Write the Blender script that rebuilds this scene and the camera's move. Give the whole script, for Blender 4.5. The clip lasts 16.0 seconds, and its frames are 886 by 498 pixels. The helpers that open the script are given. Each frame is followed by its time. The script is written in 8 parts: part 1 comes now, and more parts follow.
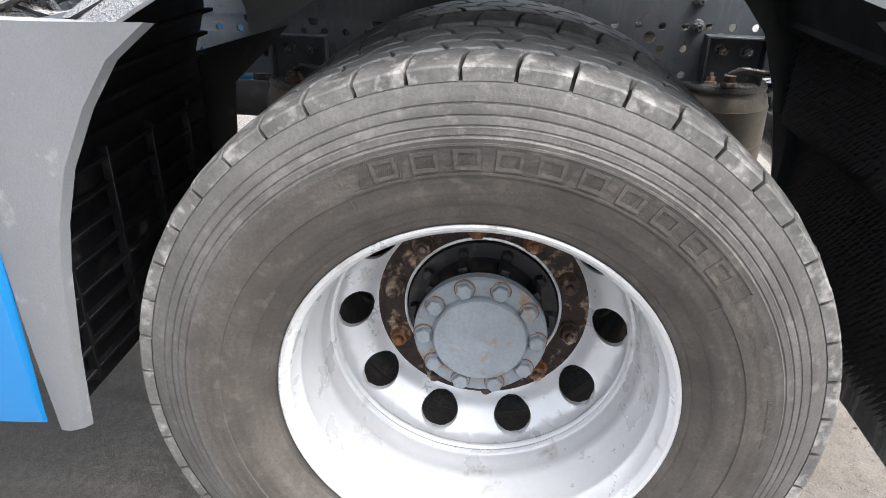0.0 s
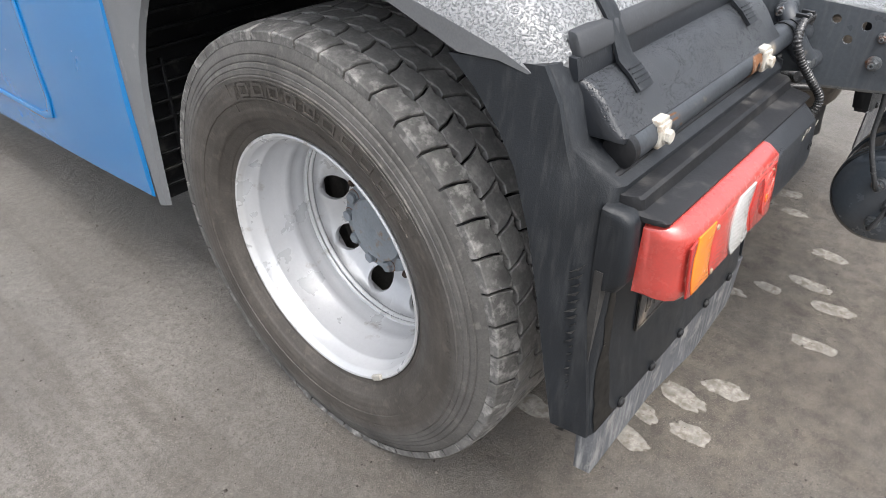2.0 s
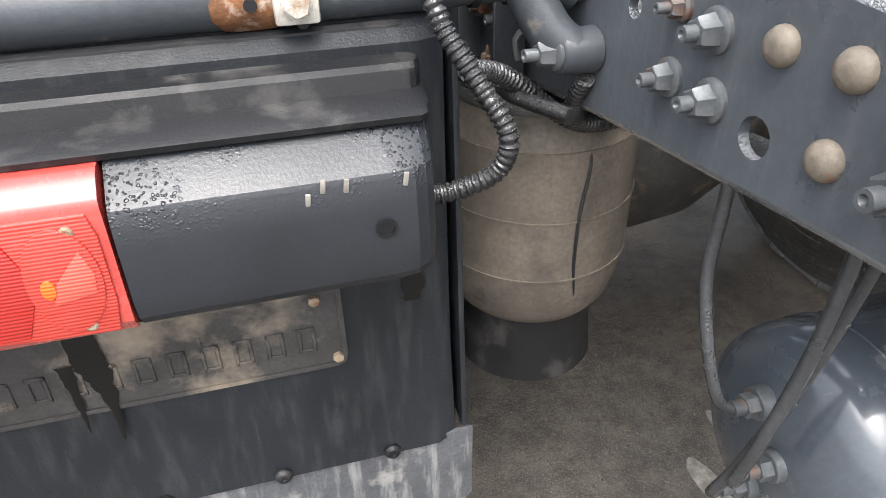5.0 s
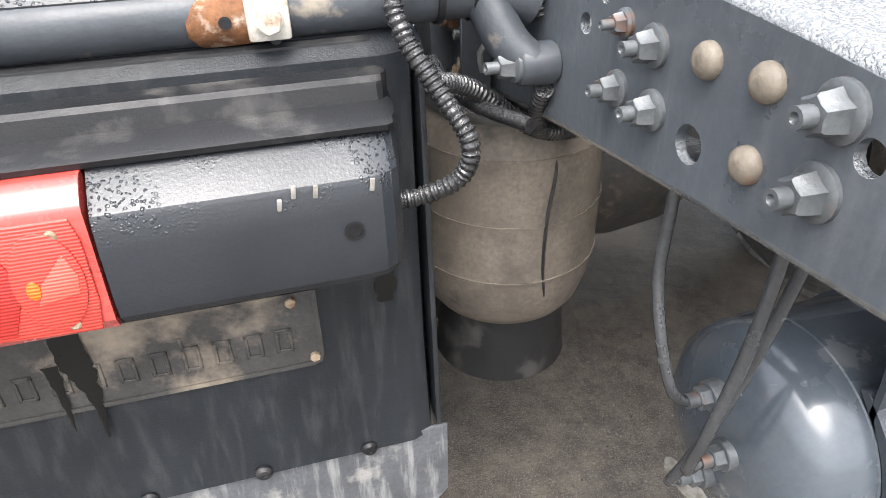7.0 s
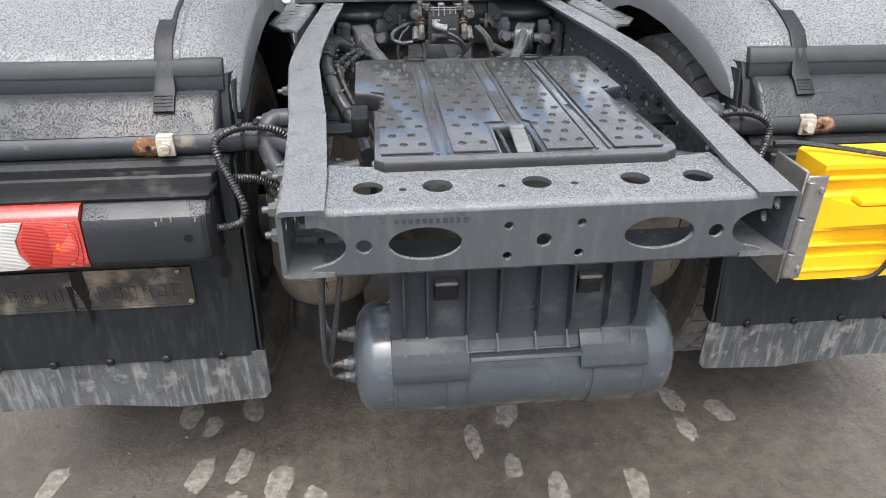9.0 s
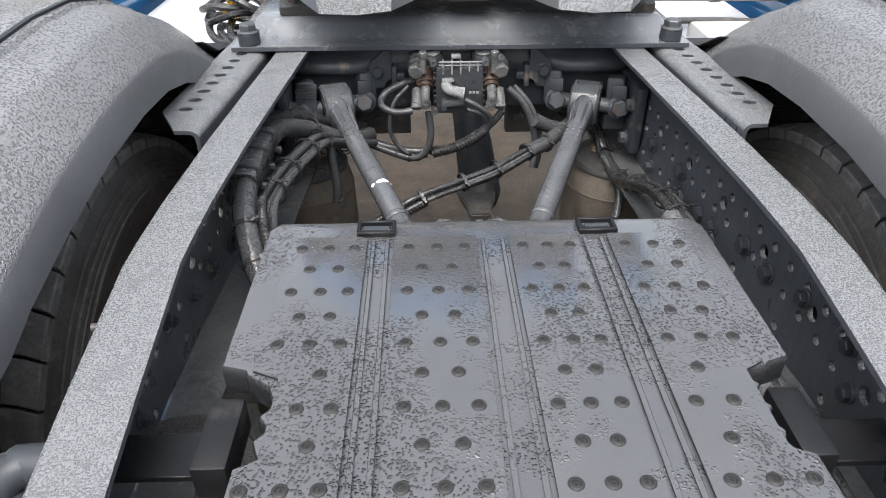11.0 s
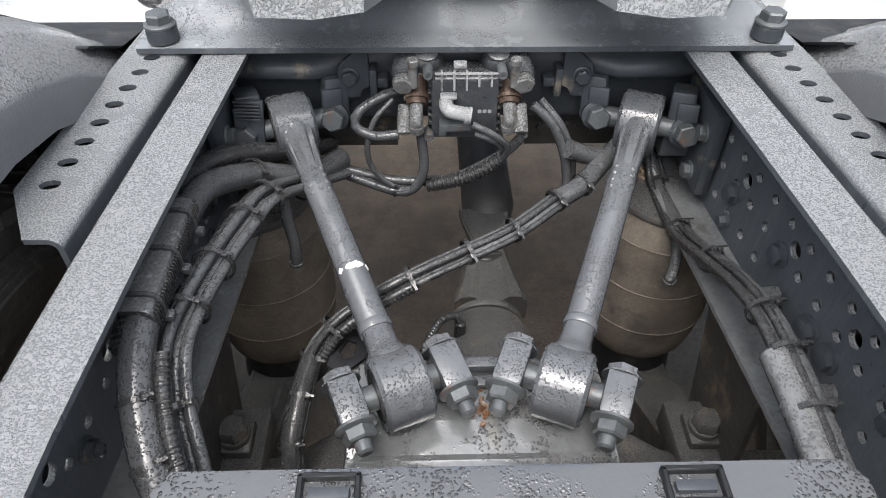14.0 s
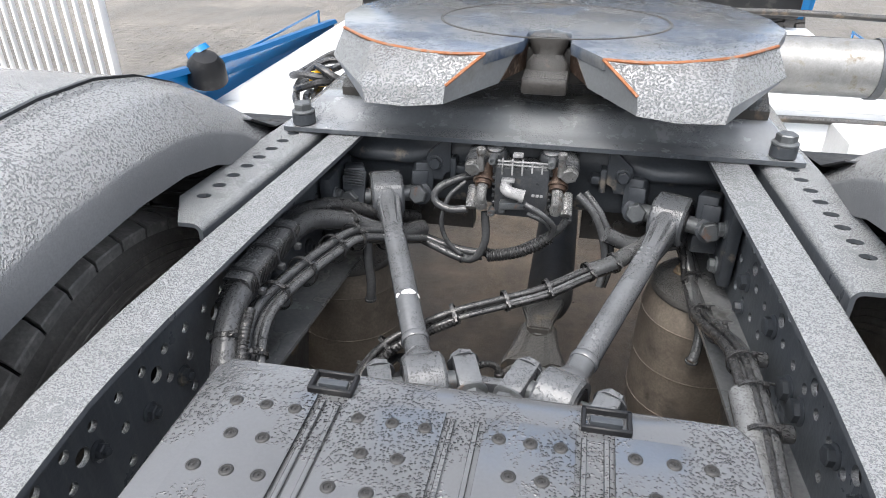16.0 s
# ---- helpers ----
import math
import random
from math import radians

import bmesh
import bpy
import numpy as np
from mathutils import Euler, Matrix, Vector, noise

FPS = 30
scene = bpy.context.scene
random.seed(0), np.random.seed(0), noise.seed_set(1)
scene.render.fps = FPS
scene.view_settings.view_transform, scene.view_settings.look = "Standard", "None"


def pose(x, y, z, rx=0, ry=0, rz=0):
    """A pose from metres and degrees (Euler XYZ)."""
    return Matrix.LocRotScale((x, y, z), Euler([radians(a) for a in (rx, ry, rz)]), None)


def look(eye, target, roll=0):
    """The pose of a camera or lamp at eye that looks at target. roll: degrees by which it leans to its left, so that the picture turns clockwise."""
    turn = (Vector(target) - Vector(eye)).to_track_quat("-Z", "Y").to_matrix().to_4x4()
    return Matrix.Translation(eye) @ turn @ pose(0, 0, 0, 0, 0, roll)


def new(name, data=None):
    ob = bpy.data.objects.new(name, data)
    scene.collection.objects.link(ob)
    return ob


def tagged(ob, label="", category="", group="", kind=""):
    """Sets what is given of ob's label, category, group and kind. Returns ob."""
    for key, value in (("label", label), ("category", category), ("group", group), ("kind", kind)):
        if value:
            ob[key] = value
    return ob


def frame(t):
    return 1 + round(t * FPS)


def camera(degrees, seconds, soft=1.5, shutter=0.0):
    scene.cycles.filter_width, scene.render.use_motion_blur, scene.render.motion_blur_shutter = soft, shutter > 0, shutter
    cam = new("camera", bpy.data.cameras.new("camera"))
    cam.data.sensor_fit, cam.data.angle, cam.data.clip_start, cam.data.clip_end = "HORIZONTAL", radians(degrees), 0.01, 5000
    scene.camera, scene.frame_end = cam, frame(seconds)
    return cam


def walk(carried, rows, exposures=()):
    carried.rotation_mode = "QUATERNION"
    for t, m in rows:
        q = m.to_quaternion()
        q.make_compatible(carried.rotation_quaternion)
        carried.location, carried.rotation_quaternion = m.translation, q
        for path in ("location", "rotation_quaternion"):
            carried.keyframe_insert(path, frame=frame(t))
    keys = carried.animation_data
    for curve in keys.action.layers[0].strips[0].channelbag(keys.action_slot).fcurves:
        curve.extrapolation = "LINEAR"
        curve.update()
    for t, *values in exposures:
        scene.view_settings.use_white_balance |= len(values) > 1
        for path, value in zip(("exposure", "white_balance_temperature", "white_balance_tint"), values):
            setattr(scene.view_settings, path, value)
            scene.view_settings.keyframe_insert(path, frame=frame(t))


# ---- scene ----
cam = camera(66.5, 16.0, 0.8)
PATH = [
    (0, (-2.008, -0.012, 1.162), (-0.23, 0.134, 0.259), 1.6),
    (0.5, (-2.129, -0.136, 1.204), (-0.397, 0.178, 0.254), 0.6),
    (1, (-2.164, -0.394, 1.265), (-0.608, 0.314, 0.227), 0.8),
    (1.5, (-2.09, -0.683, 1.329), (-0.7, 0.201, 0.195), 0.4),
    (2, (-1.94, -1.0, 1.379), (-0.704, 0.076, 0.233), -0.0),
    (2.5, (-1.747, -1.286, 1.378), (-0.789, 0.04, 0.228), -0.4),
    (3, (-1.516, -1.536, 1.398), (-0.925, 0.007, 0.272), -0.4),
    (3.5, (-1.262, -1.645, 1.369), (-0.915, -0.029, 0.243), -0.7),
    (4, (-0.991, -1.551, 1.323), (-0.669, 0.015, 0.121), -1.2),
    (4.5, (-0.803, -1.356, 1.195), (-0.376, 0.185, -0.006), -0.6),
    (5, (-0.698, -1.202, 1.094), (-0.279, 0.398, -0.03), -1.1),
    (5.2, (-0.688, -1.179, 1.084), (-0.232, 0.416, -0.032), -1.2),
    (7.5, (-0.68, -1.301, 1.131), (-0.255, 0.323, 0.044), -1.0),
    (8, (-0.572, -1.576, 1.238), (-0.274, 0.127, 0.232), -0.3),
    (8.5, (-0.417, -1.802, 1.352), (-0.137, -0.091, 0.355), 0.1),
    (9, (-0.259, -1.963, 1.446), (-0.073, -0.232, 0.461), 0.3),
    (9.5, (-0.178, -1.898, 1.473), (-0.037, -0.146, 0.519), 0.4),
    (10, (-0.147, -1.612, 1.483), (-0.062, 0.157, 0.553), 0.6),
    (10.2, (-0.133, -1.497, 1.504), (-0.061, 0.254, 0.539), 0.2),
    (12.3, (-0.037, -0.536, 1.52), (-0.018, 0.985, 0.221), 0.2),
    (12.5, (-0.043, -0.527, 1.538), (-0.012, 0.965, 0.207), 0.4),
    (13, (-0.054, -0.521, 1.549), (-0.021, 0.943, 0.187), 0.9),
    (13.5, (-0.059, -0.513, 1.548), (-0.018, 0.94, 0.174), 0.5),
    (14, (-0.068, -0.51, 1.542), (-0.02, 0.939, 0.165), 0.6),
    (14.5, (-0.076, -0.506, 1.541), (0.002, 0.935, 0.156), 1.0),
    (15, (-0.072, -0.504, 1.539), (0.002, 0.933, 0.149), 0.9),
    (15.5, (-0.04, -0.563, 1.55), (-0.046, 0.968, 0.264), 1.2),
    (16, (0.088, -0.794, 1.532), (-0.261, 0.903, 0.534), -0.1),
]
EXPOSURE = [(0, 2.18), (0.5, 1.95), (1.5, 1.6), (2.0, 1.38), (2.5, 1.37), (3.0, 1.35), (3.5, 1.08), (4.0, 1.02), (4.5, 1.38), (5, 1.93), (7.5, 2.22), (8.5, 1.4), (9.5, 1.2), (10, 1.15), (12.5, 1.36), (15.0, 1.34), (15.5, 1.36), (16, 1.49)]
walk(cam, [(t, look(eye, target, roll)) for t, eye, target, roll in PATH], EXPOSURE)

# ---- light: an even overcast sky, a little brighter behind and to the left of the truck ----
SUN_UP, SUN_TURN = 66.0, 198.0
world = bpy.data.worlds.new("overcast")
scene.world = world
world.use_nodes = True
wn, wl = world.node_tree.nodes, world.node_tree.links
wn.clear()
sky = wn.new("ShaderNodeTexSky")
sky.sky_type, sky.sun_disc = "NISHITA", False
sky.sun_elevation, sky.sun_rotation = radians(SUN_UP), radians(SUN_TURN)
sky.air_density, sky.dust_density, sky.ozone_density = 1.0, 6.0, 1.0
grey = wn.new("ShaderNodeHueSaturation")
grey.inputs["Saturation"].default_value = 0.4
glow = wn.new("ShaderNodeBackground")
glow.inputs["Strength"].default_value = 0.15
out = wn.new("ShaderNodeOutputWorld")
wl.new(sky.outputs[0], grey.inputs["Color"])
wl.new(grey.outputs[0], glow.inputs["Color"])
wl.new(glow.outputs[0], out.inputs["Surface"])
sun_data = bpy.data.lights.new("sun", "SUN")
sun_data.energy, sun_data.angle, sun_data.color = 0.65, radians(60), (0.98, 0.99, 1.0)
sun = new("sun", sun_data)
sun.matrix_world = look((4 * math.sin(radians(SUN_TURN)), 4 * math.cos(radians(SUN_TURN)), 4 * math.tan(radians(SUN_UP))), (0, 0, 0))

# ---- building helpers ----
def B():
    return bmesh.new()


def part(name, bm, material, parent, label="", smooth=40):
    """Link a bmesh (or a mesh) as one object under a thing or a part; everything is drawn in the world's own metres."""
    if isinstance(bm, bpy.types.Mesh):
        me = bm
    else:
        bmesh.ops.recalc_face_normals(bm, faces=bm.faces)
        me = bpy.data.meshes.new(name)
        bm.to_mesh(me)
        bm.free()
    me.materials.clear()
    me.materials.append(material)
    if smooth:
        me.polygons.foreach_set("use_smooth", [True] * len(me.polygons))
        me.set_sharp_from_angle(angle=radians(smooth))
    ob = new(name, me)
    if parent is not None:
        ob.parent = parent
        ob.matrix_parent_inverse = Matrix.Translation(-rest_of(parent))
    if label:
        ob["label"] = label
    return ob


def rest_of(ob):
    """Where an Empty of a thing stands; meshes stand at the origin."""
    return Vector(ob.location) if ob.parent is None else Vector((0, 0, 0))


def thing(name, at, label, category, group=""):
    ob = new(name)
    ob.location = at
    ob.empty_display_size = 0.1
    return tagged(ob, label, category, group)


def add_box(bm, x0, x1, y0, y1, z0, z1, bevel=0.0, seg=2):
    m = Matrix.Translation(((x0 + x1) / 2, (y0 + y1) / 2, (z0 + z1) / 2)) @ Matrix.Diagonal((abs(x1 - x0), abs(y1 - y0), abs(z1 - z0), 1))
    vs = bmesh.ops.create_cube(bm, size=1, matrix=m)["verts"]
    if bevel:
        es = list({e for v in vs for e in v.link_edges})
        bmesh.ops.bevel(bm, geom=es, offset=bevel, segments=seg, affect="EDGES", profile=0.5)


def frame_of(p0, p1):
    w = (Vector(p1) - Vector(p0)).normalized()
    u = w.cross(Vector((0, 0, 1)) if abs(w.z) < 0.9 else Vector((1, 0, 0))).normalized()
    return w, u, w.cross(u)


def add_box_on(bm, p, w, u, size, bevel=0.0):
    """A box centred at p, its length along w, its width along u."""
    w, u = Vector(w).normalized(), Vector(u).normalized()
    v = w.cross(u).normalized()
    u = v.cross(w)
    m = Matrix.Translation(p) @ Matrix((w, u, v)).transposed().to_4x4() @ Matrix.Diagonal((*size, 1))
    vs = bmesh.ops.create_cube(bm, size=1, matrix=m)["verts"]
    if bevel:
        bmesh.ops.bevel(bm, geom=list({e for q in vs for e in q.link_edges}), offset=bevel, segments=2, affect="EDGES", profile=0.5)


def add_lathe(bm, rings, p0, axis, n=32, turn=0.0, closed=False):
    """Revolve (along, radius) pairs round an axis through p0."""
    w, u, v = frame_of((0, 0, 0), axis)
    p0 = Vector(p0)
    rows = []
    for a, r in rings:
        if r <= 1e-6:
            rows.append([bm.verts.new(p0 + w * a)])
        else:
            rows.append([bm.verts.new(p0 + w * a + (u * math.cos(turn + math.tau * k / n) + v * math.sin(turn + math.tau * k / n)) * r) for k in range(n)])
    if closed:
        rows.append(rows[0])
    for A, C in zip(rows, rows[1:]):
        for k in range(n):
            j = (k + 1) % n
            if len(A) == 1 and len(C) > 1:
                bm.faces.new((A[0], C[k], C[j]))
            elif len(C) == 1 and len(A) > 1:
                bm.faces.new((A[k], C[0], A[j]))
            elif len(A) > 1:
                bm.faces.new((A[k], C[k], C[j], A[j]))
    return rows


def add_cyl(bm, p0, p1, r, r1=None, n=24, bevel=0.0):
    d = (Vector(p1) - Vector(p0)).length
    r1 = r if r1 is None else r1
    if bevel:
        rings = [(0, 0), (0, r - bevel), (bevel, r), (d - bevel, r1), (d, r1 - bevel), (d, 0)]
    else:
        rings = [(0, 0), (0, r), (d, r1), (d, 0)]
    add_lathe(bm, rings, p0, Vector(p1) - Vector(p0), n)


def add_hex(bm, p, axis, across, height, washer=0.0, stud=0.0, turn=0.3):
    """A hexagon head on p, standing out along axis, with a flange washer and a stud end."""
    w = Vector(axis).normalized()
    p = Vector(p)
    if washer:
        add_lathe(bm, [(0, 0), (0, washer), (height * 0.16, washer), (height * 0.30, across * 0.62), (height * 0.30, 0)], p, w, 20)
    r = across / math.sqrt(3)
    add_lathe(bm, [(0, 0), (0, r), (height * 0.88, r), (height, r * 0.86), (height, 0)], p, w, 6, turn)
    if stud:
        add_lathe(bm, [(height * 0.9, 0), (height * 0.9, across * 0.30), (height + stud * 0.8, across * 0.30), (height + stud, across * 0.22), (height + stud, 0)], p, w, 14)


def glide(pts, step=0.012):
    """A smooth run of points through the given ones."""
    P = [Vector(p) for p in pts]
    if len(P) == 2:
        k = max(2, int((P[1] - P[0]).length / step))
        return [P[0].lerp(P[1], i / k) for i in range(k + 1)]
    P = [P[0] * 2 - P[1]] + P + [P[-1] * 2 - P[-2]]
    run = []
    for a, b, c, d in zip(P, P[1:], P[2:], P[3:]):
        k = max(2, int((c - b).length / step))
        for i in range(k):
            t = i / k
            run.append(0.5 * ((2 * b) + (c - a) * t + (2 * a - 5 * b + 4 * c - d) * t * t + (3 * b - a - 3 * c + d) * t ** 3))
    return run + [P[-2]]


def add_pipe(bm, pts, r, n=10, step=0.012, ribs=0.0, straight=False):
    """A round hose along the points; ribs: the pitch of a corrugated one."""
    P = [Vector(p) for p in pts] if straight else glide(pts, min(step, ribs / 4 if ribs else step))
    up = Vector((0, 0, 1))
    rows, dist = [], 0.0
    u = None
    for i, p in enumerate(P):
        d = (P[min(i + 1, len(P) - 1)] - P[max(i - 1, 0)]).normalized()
        if u is None:
            u = d.cross(up if abs(d.z) < 0.9 else Vector((1, 0, 0))).normalized()
        u = (u - d * u.dot(d)).normalized()
        v = d.cross(u)
        if i:
            dist += (p - P[i - 1]).length
        rr = r * (1.0 + (0.13 if ribs and (dist / ribs) % 1.0 < 0.5 else -0.06 if ribs else 0))
        rows.append([bm.verts.new(p + (u * math.cos(math.tau * k / n) + v * math.sin(math.tau * k / n)) * rr) for k in range(n)])
    for A, C in zip(rows, rows[1:]):
        for k in range(n):
            bm.faces.new((A[k], C[k], C[(k + 1) % n], A[(k + 1) % n]))
    bm.faces.new(rows[0][::-1])
    bm.faces.new(rows[-1])


def circle(cx, cy, r, n=20, ry=None):
    ry = r if ry is None else ry
    return [(cx + r * math.cos(math.tau * k / n), cy + ry * math.sin(math.tau * k / n)) for k in range(n)]


def plate(outline, holes, thick, m, bevel=0.0):
    """A flat plate with real holes, in its own plane, set up by the matrix m. Gives a bmesh."""
    cu = bpy.data.curves.new("plate", "CURVE")
    cu.dimensions, cu.fill_mode, cu.extrude, cu.bevel_depth, cu.bevel_resolution = "2D", "BOTH", thick / 2 - bevel, bevel, 1
    cu.offset = -bevel
    for loop in [outline] + list(holes):
        sp = cu.splines.new("POLY")
        sp.points.add(len(loop) - 1)
        for p, (x, y) in zip(sp.points, loop):
            p.co = (x, y, 0, 1)
        sp.use_cyclic_u = True
    ob = bpy.data.objects.new("plate", cu)
    me = bpy.data.meshes.new_from_object(ob)
    bm = B()
    bm.from_mesh(me)
    bmesh.ops.remove_doubles(bm, verts=bm.verts, dist=1e-5)
    bmesh.ops.transform(bm, matrix=m, verts=bm.verts)
    bpy.data.objects.remove(ob)
    bpy.data.curves.remove(cu)
    bpy.data.meshes.remove(me)
    return bm


def axes(o, ex, ey):
    """The matrix that lays a plate's x along ex and its y along ey, from o."""
    ex, ey = Vector(ex).normalized(), Vector(ey).normalized()
    return Matrix.Translation(o) @ Matrix((ex, ey, ex.cross(ey))).transposed().to_4x4()


def add_sweep(bm, sections, caps=True, ring=True):
    """Join equal-length loops of points into a skin."""
    rows = [[bm.verts.new(p) for p in s] for s in sections]
    n = len(rows[0])
    for A, C in zip(rows, rows[1:]):
        for k in range(n if ring else n - 1):
            j = (k + 1) % n
            bm.faces.new((A[k], C[k], C[j], A[j]))
    if caps and ring:
        bm.faces.new(rows[0][::-1])
        bm.faces.new(rows[-1])
    return rows


def grow(bm, other):
    """Add another bmesh to bm."""
    me = bpy.data.meshes.new("tmp")
    other.to_mesh(me)
    other.free()
    bm.from_mesh(me)
    bpy.data.meshes.remove(me)


def mirror_x(bm):
    for v in bm.verts:
        v.co.x = -v.co.x
    bmesh.ops.reverse_faces(bm, faces=bm.faces)
    return bm


def add_limb(bm, p, w, u, rows, n=28, power=0.7):
    """A cast limb along w: (along, half width along u, half height) rows of rounded-square sections."""
    v = w.cross(u)
    secs = []
    for a, hu, hv in rows:
        sec = []
        for k in range(n):
            th = math.tau * k / n
            c, d = math.cos(th), math.sin(th)
            sec.append(p + w * a + u * (hu * math.copysign(abs(c) ** power, c)) + v * (hv * math.copysign(abs(d) ** power, d)))
        secs.append(sec)
    add_sweep(bm, secs)


# ---- materials ----
def surf(name, base, rough=0.5, metal=0.0, var=0.18, vscale=7.0, bump=0.15, bscale=160.0, dirt=None, drops=0.0, coat=0.0, dscale=430.0, streak=0.0, sky_tint=0.25, pool=0.0, beads=False):
    """A worn surface: colour that varies at two scales, fine relief, a second colour of dirt or rust, and rain drops."""
    m = bpy.data.materials.new(name)
    m.use_nodes = True
    n, l = m.node_tree.nodes, m.node_tree.links
    s = n["Principled BSDF"]
    co = n.new("ShaderNodeTexCoord").outputs["Object"]

    def noise_at(scale, detail=5.0, src=None):
        t = n.new("ShaderNodeTexNoise")
        t.inputs["Scale"].default_value, t.inputs["Detail"].default_value, t.inputs["Roughness"].default_value = scale, detail, 0.62
        l.new(src or co, t.inputs["Vector"])
        return t.outputs["Fac"]

    def ramp(src, a, b, lo=0.0, hi=1.0):
        r = n.new("ShaderNodeMapRange")
        r.inputs["From Min"].default_value, r.inputs["From Max"].default_value = a, b
        r.inputs["To Min"].default_value, r.inputs["To Max"].default_value = lo, hi
        l.new(src, r.inputs["Value"])
        return r.outputs["Result"]

    def mix(f, a, b):
        x = n.new("ShaderNodeMix")
        x.data_type = "RGBA"
        for v, k in ((f, 0), (a, 6), (b, 7)):
            if hasattr(v, "links"):
                l.new(v, x.inputs[k])
            else:
                x.inputs[k].default_value = v if k == 0 else (*v[:3], 1)
        return x.outputs[2]

    dark, light = [max(c * (1 - var), 0) for c in base], [min(c * (1 + var), 1) for c in base]
    colour = mix(ramp(noise_at(vscale), 0.3, 0.7), dark, light)
    fine = noise_at(bscale, 3.0)
    colour = mix(ramp(fine, 0.35, 0.65, 0.0, min(0.5, var * 1.6)), colour, [c * 0.55 for c in base])
    r = ramp(noise_at(vscale * 2.3), 0.3, 0.7, max(rough - 0.1, 0.03), min(rough + 0.1, 1))
    if streak:
        mp = n.new("ShaderNodeMapping")
        mp.inputs["Scale"].default_value = (75, 75, 9)
        l.new(co, mp.inputs["Vector"])
        f = ramp(noise_at(1.0, 7.0, mp.outputs[0]), 0.50, 0.66, 0.0, streak)
        colour = mix(f, colour, (0.42, 0.42, 0.41))
    if dirt:
        tint, amount, scale = dirt
        f = ramp(noise_at(scale, 8.0), 0.62 - 0.3 * amount, 0.74 - 0.2 * amount)
        colour = mix(f, colour, tint)
        r2 = n.new("ShaderNodeMath")
        r2.operation = "MAXIMUM"
        l.new(r, r2.inputs[0])
        l.new(ramp(f, 0, 1, 0, 0.85), r2.inputs[1])
        r = r2.outputs[0]
    b = n.new("ShaderNodeBump")
    b.inputs["Strength"].default_value, b.inputs["Distance"].default_value = bump, 0.002
    l.new(fine, b.inputs["Height"])
    normal = b.outputs[0]
    if drops:
        # rain lies on what faces up: fine beads with a wet coat between them
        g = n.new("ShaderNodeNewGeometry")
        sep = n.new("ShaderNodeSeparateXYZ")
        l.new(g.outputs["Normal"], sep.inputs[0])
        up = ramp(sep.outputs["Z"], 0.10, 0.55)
        warp = n.new("ShaderNodeVectorMath")
        warp.operation = "MULTIPLY_ADD"
        wob = n.new("ShaderNodeTexNoise")
        wob.inputs["Scale"].default_value, wob.inputs["Detail"].default_value = dscale * 0.8, 1.0
        l.new(co, wob.inputs["Vector"])
        l.new(wob.outputs["Color"], warp.inputs[0])
        warp.inputs[1].default_value = (0.9 / dscale, 0.9 / dscale, 0.9 / dscale)
        l.new(co, warp.inputs[2])
        v = n.new("ShaderNodeTexVoronoi")
        v.inputs["Scale"].default_value = dscale
        v.inputs["Randomness"].default_value = 1.0
        l.new(warp.outputs[0], v.inputs["Vector"])
        size = ramp(noise_at(60.0, 2.0), 0.34, 0.66, 0.32, 0.54)
        d = n.new("ShaderNodeMath")
        d.operation = "SUBTRACT"
        l.new(size, d.inputs[0])
        l.new(v.outputs["Distance"], d.inputs[1])
        f0 = ramp(d.outputs[0], 0.0, 0.22)
        if not (pool or beads):
            # dense rain: the beads touch and run into one another
            f0 = ramp(noise_at(dscale * 1.05, 2.5, warp.outputs[0]), 0.45, 0.63)
        fm = n.new("ShaderNodeMath")
        fm.operation = "MULTIPLY"
        l.new(f0, fm.inputs[0])
        l.new(up, fm.inputs[1])
        f = fm.outputs[0]
        if pool:
            # the beads run together into smooth water here and there
            still = n.new("ShaderNodeMath")
            still.operation = "MULTIPLY"
            l.new(f, still.inputs[0])
            l.new(ramp(noise_at(pool, 3.0), 0.40 if beads else 0.46, 0.45 if beads else 0.56), still.inputs[1])
            f = still.outputs[0]
        # overcast sky light on upward faces is mixed into the colour as grey
        colour = mix(ramp(up, 0, 1, 0, sky_tint), colour, (0.46, 0.475, 0.485))
        # beads are darkened in the colour, in place of their dark reflections
        colour = mix(ramp(f, 0, 1, 0, drops * 0.38), colour, [c * 0.55 for c in base])
        r2 = n.new("ShaderNodeMix")
        l.new(f, r2.inputs[0])
        l.new(r, r2.inputs[2])
        r2.inputs[3].default_value = 0.24 if beads and drops < 0.5 else 0.10
        r = r2.outputs[0]
        b2 = n.new("ShaderNodeBump")
        b2.inputs["Strength"].default_value, b2.inputs["Distance"].default_value = 1.0, (0.35 if beads else 0.6) / dscale
        l.new(f, b2.inputs["Height"])
        l.new(normal, b2.inputs["Normal"])
        normal = b2.outputs[0]
        l.new(ramp(up, 0, 1, 0, 1.0 if pool and not beads else min(0.9, drops) * (0.5 if beads else 1.0)), s.inputs["Coat Weight"])
        s.inputs["Coat Roughness"].default_value = 0.12
        s.inputs["Coat IOR"].default_value = 1.65 if pool and not beads else 1.5
        l.new(normal, s.inputs["Coat Normal"])
    l.new(colour, s.inputs["Base Color"])
    l.new(r, s.inputs["Roughness"])
    l.new(normal, s.inputs["Normal"])
    s.inputs["Metallic"].default_value = metal
    if not drops:
        s.inputs["Coat Weight"].default_value = coat
        s.inputs["Specular IOR Level"].default_value = 0.5 if rough < 0.35 else 0.34
    return m


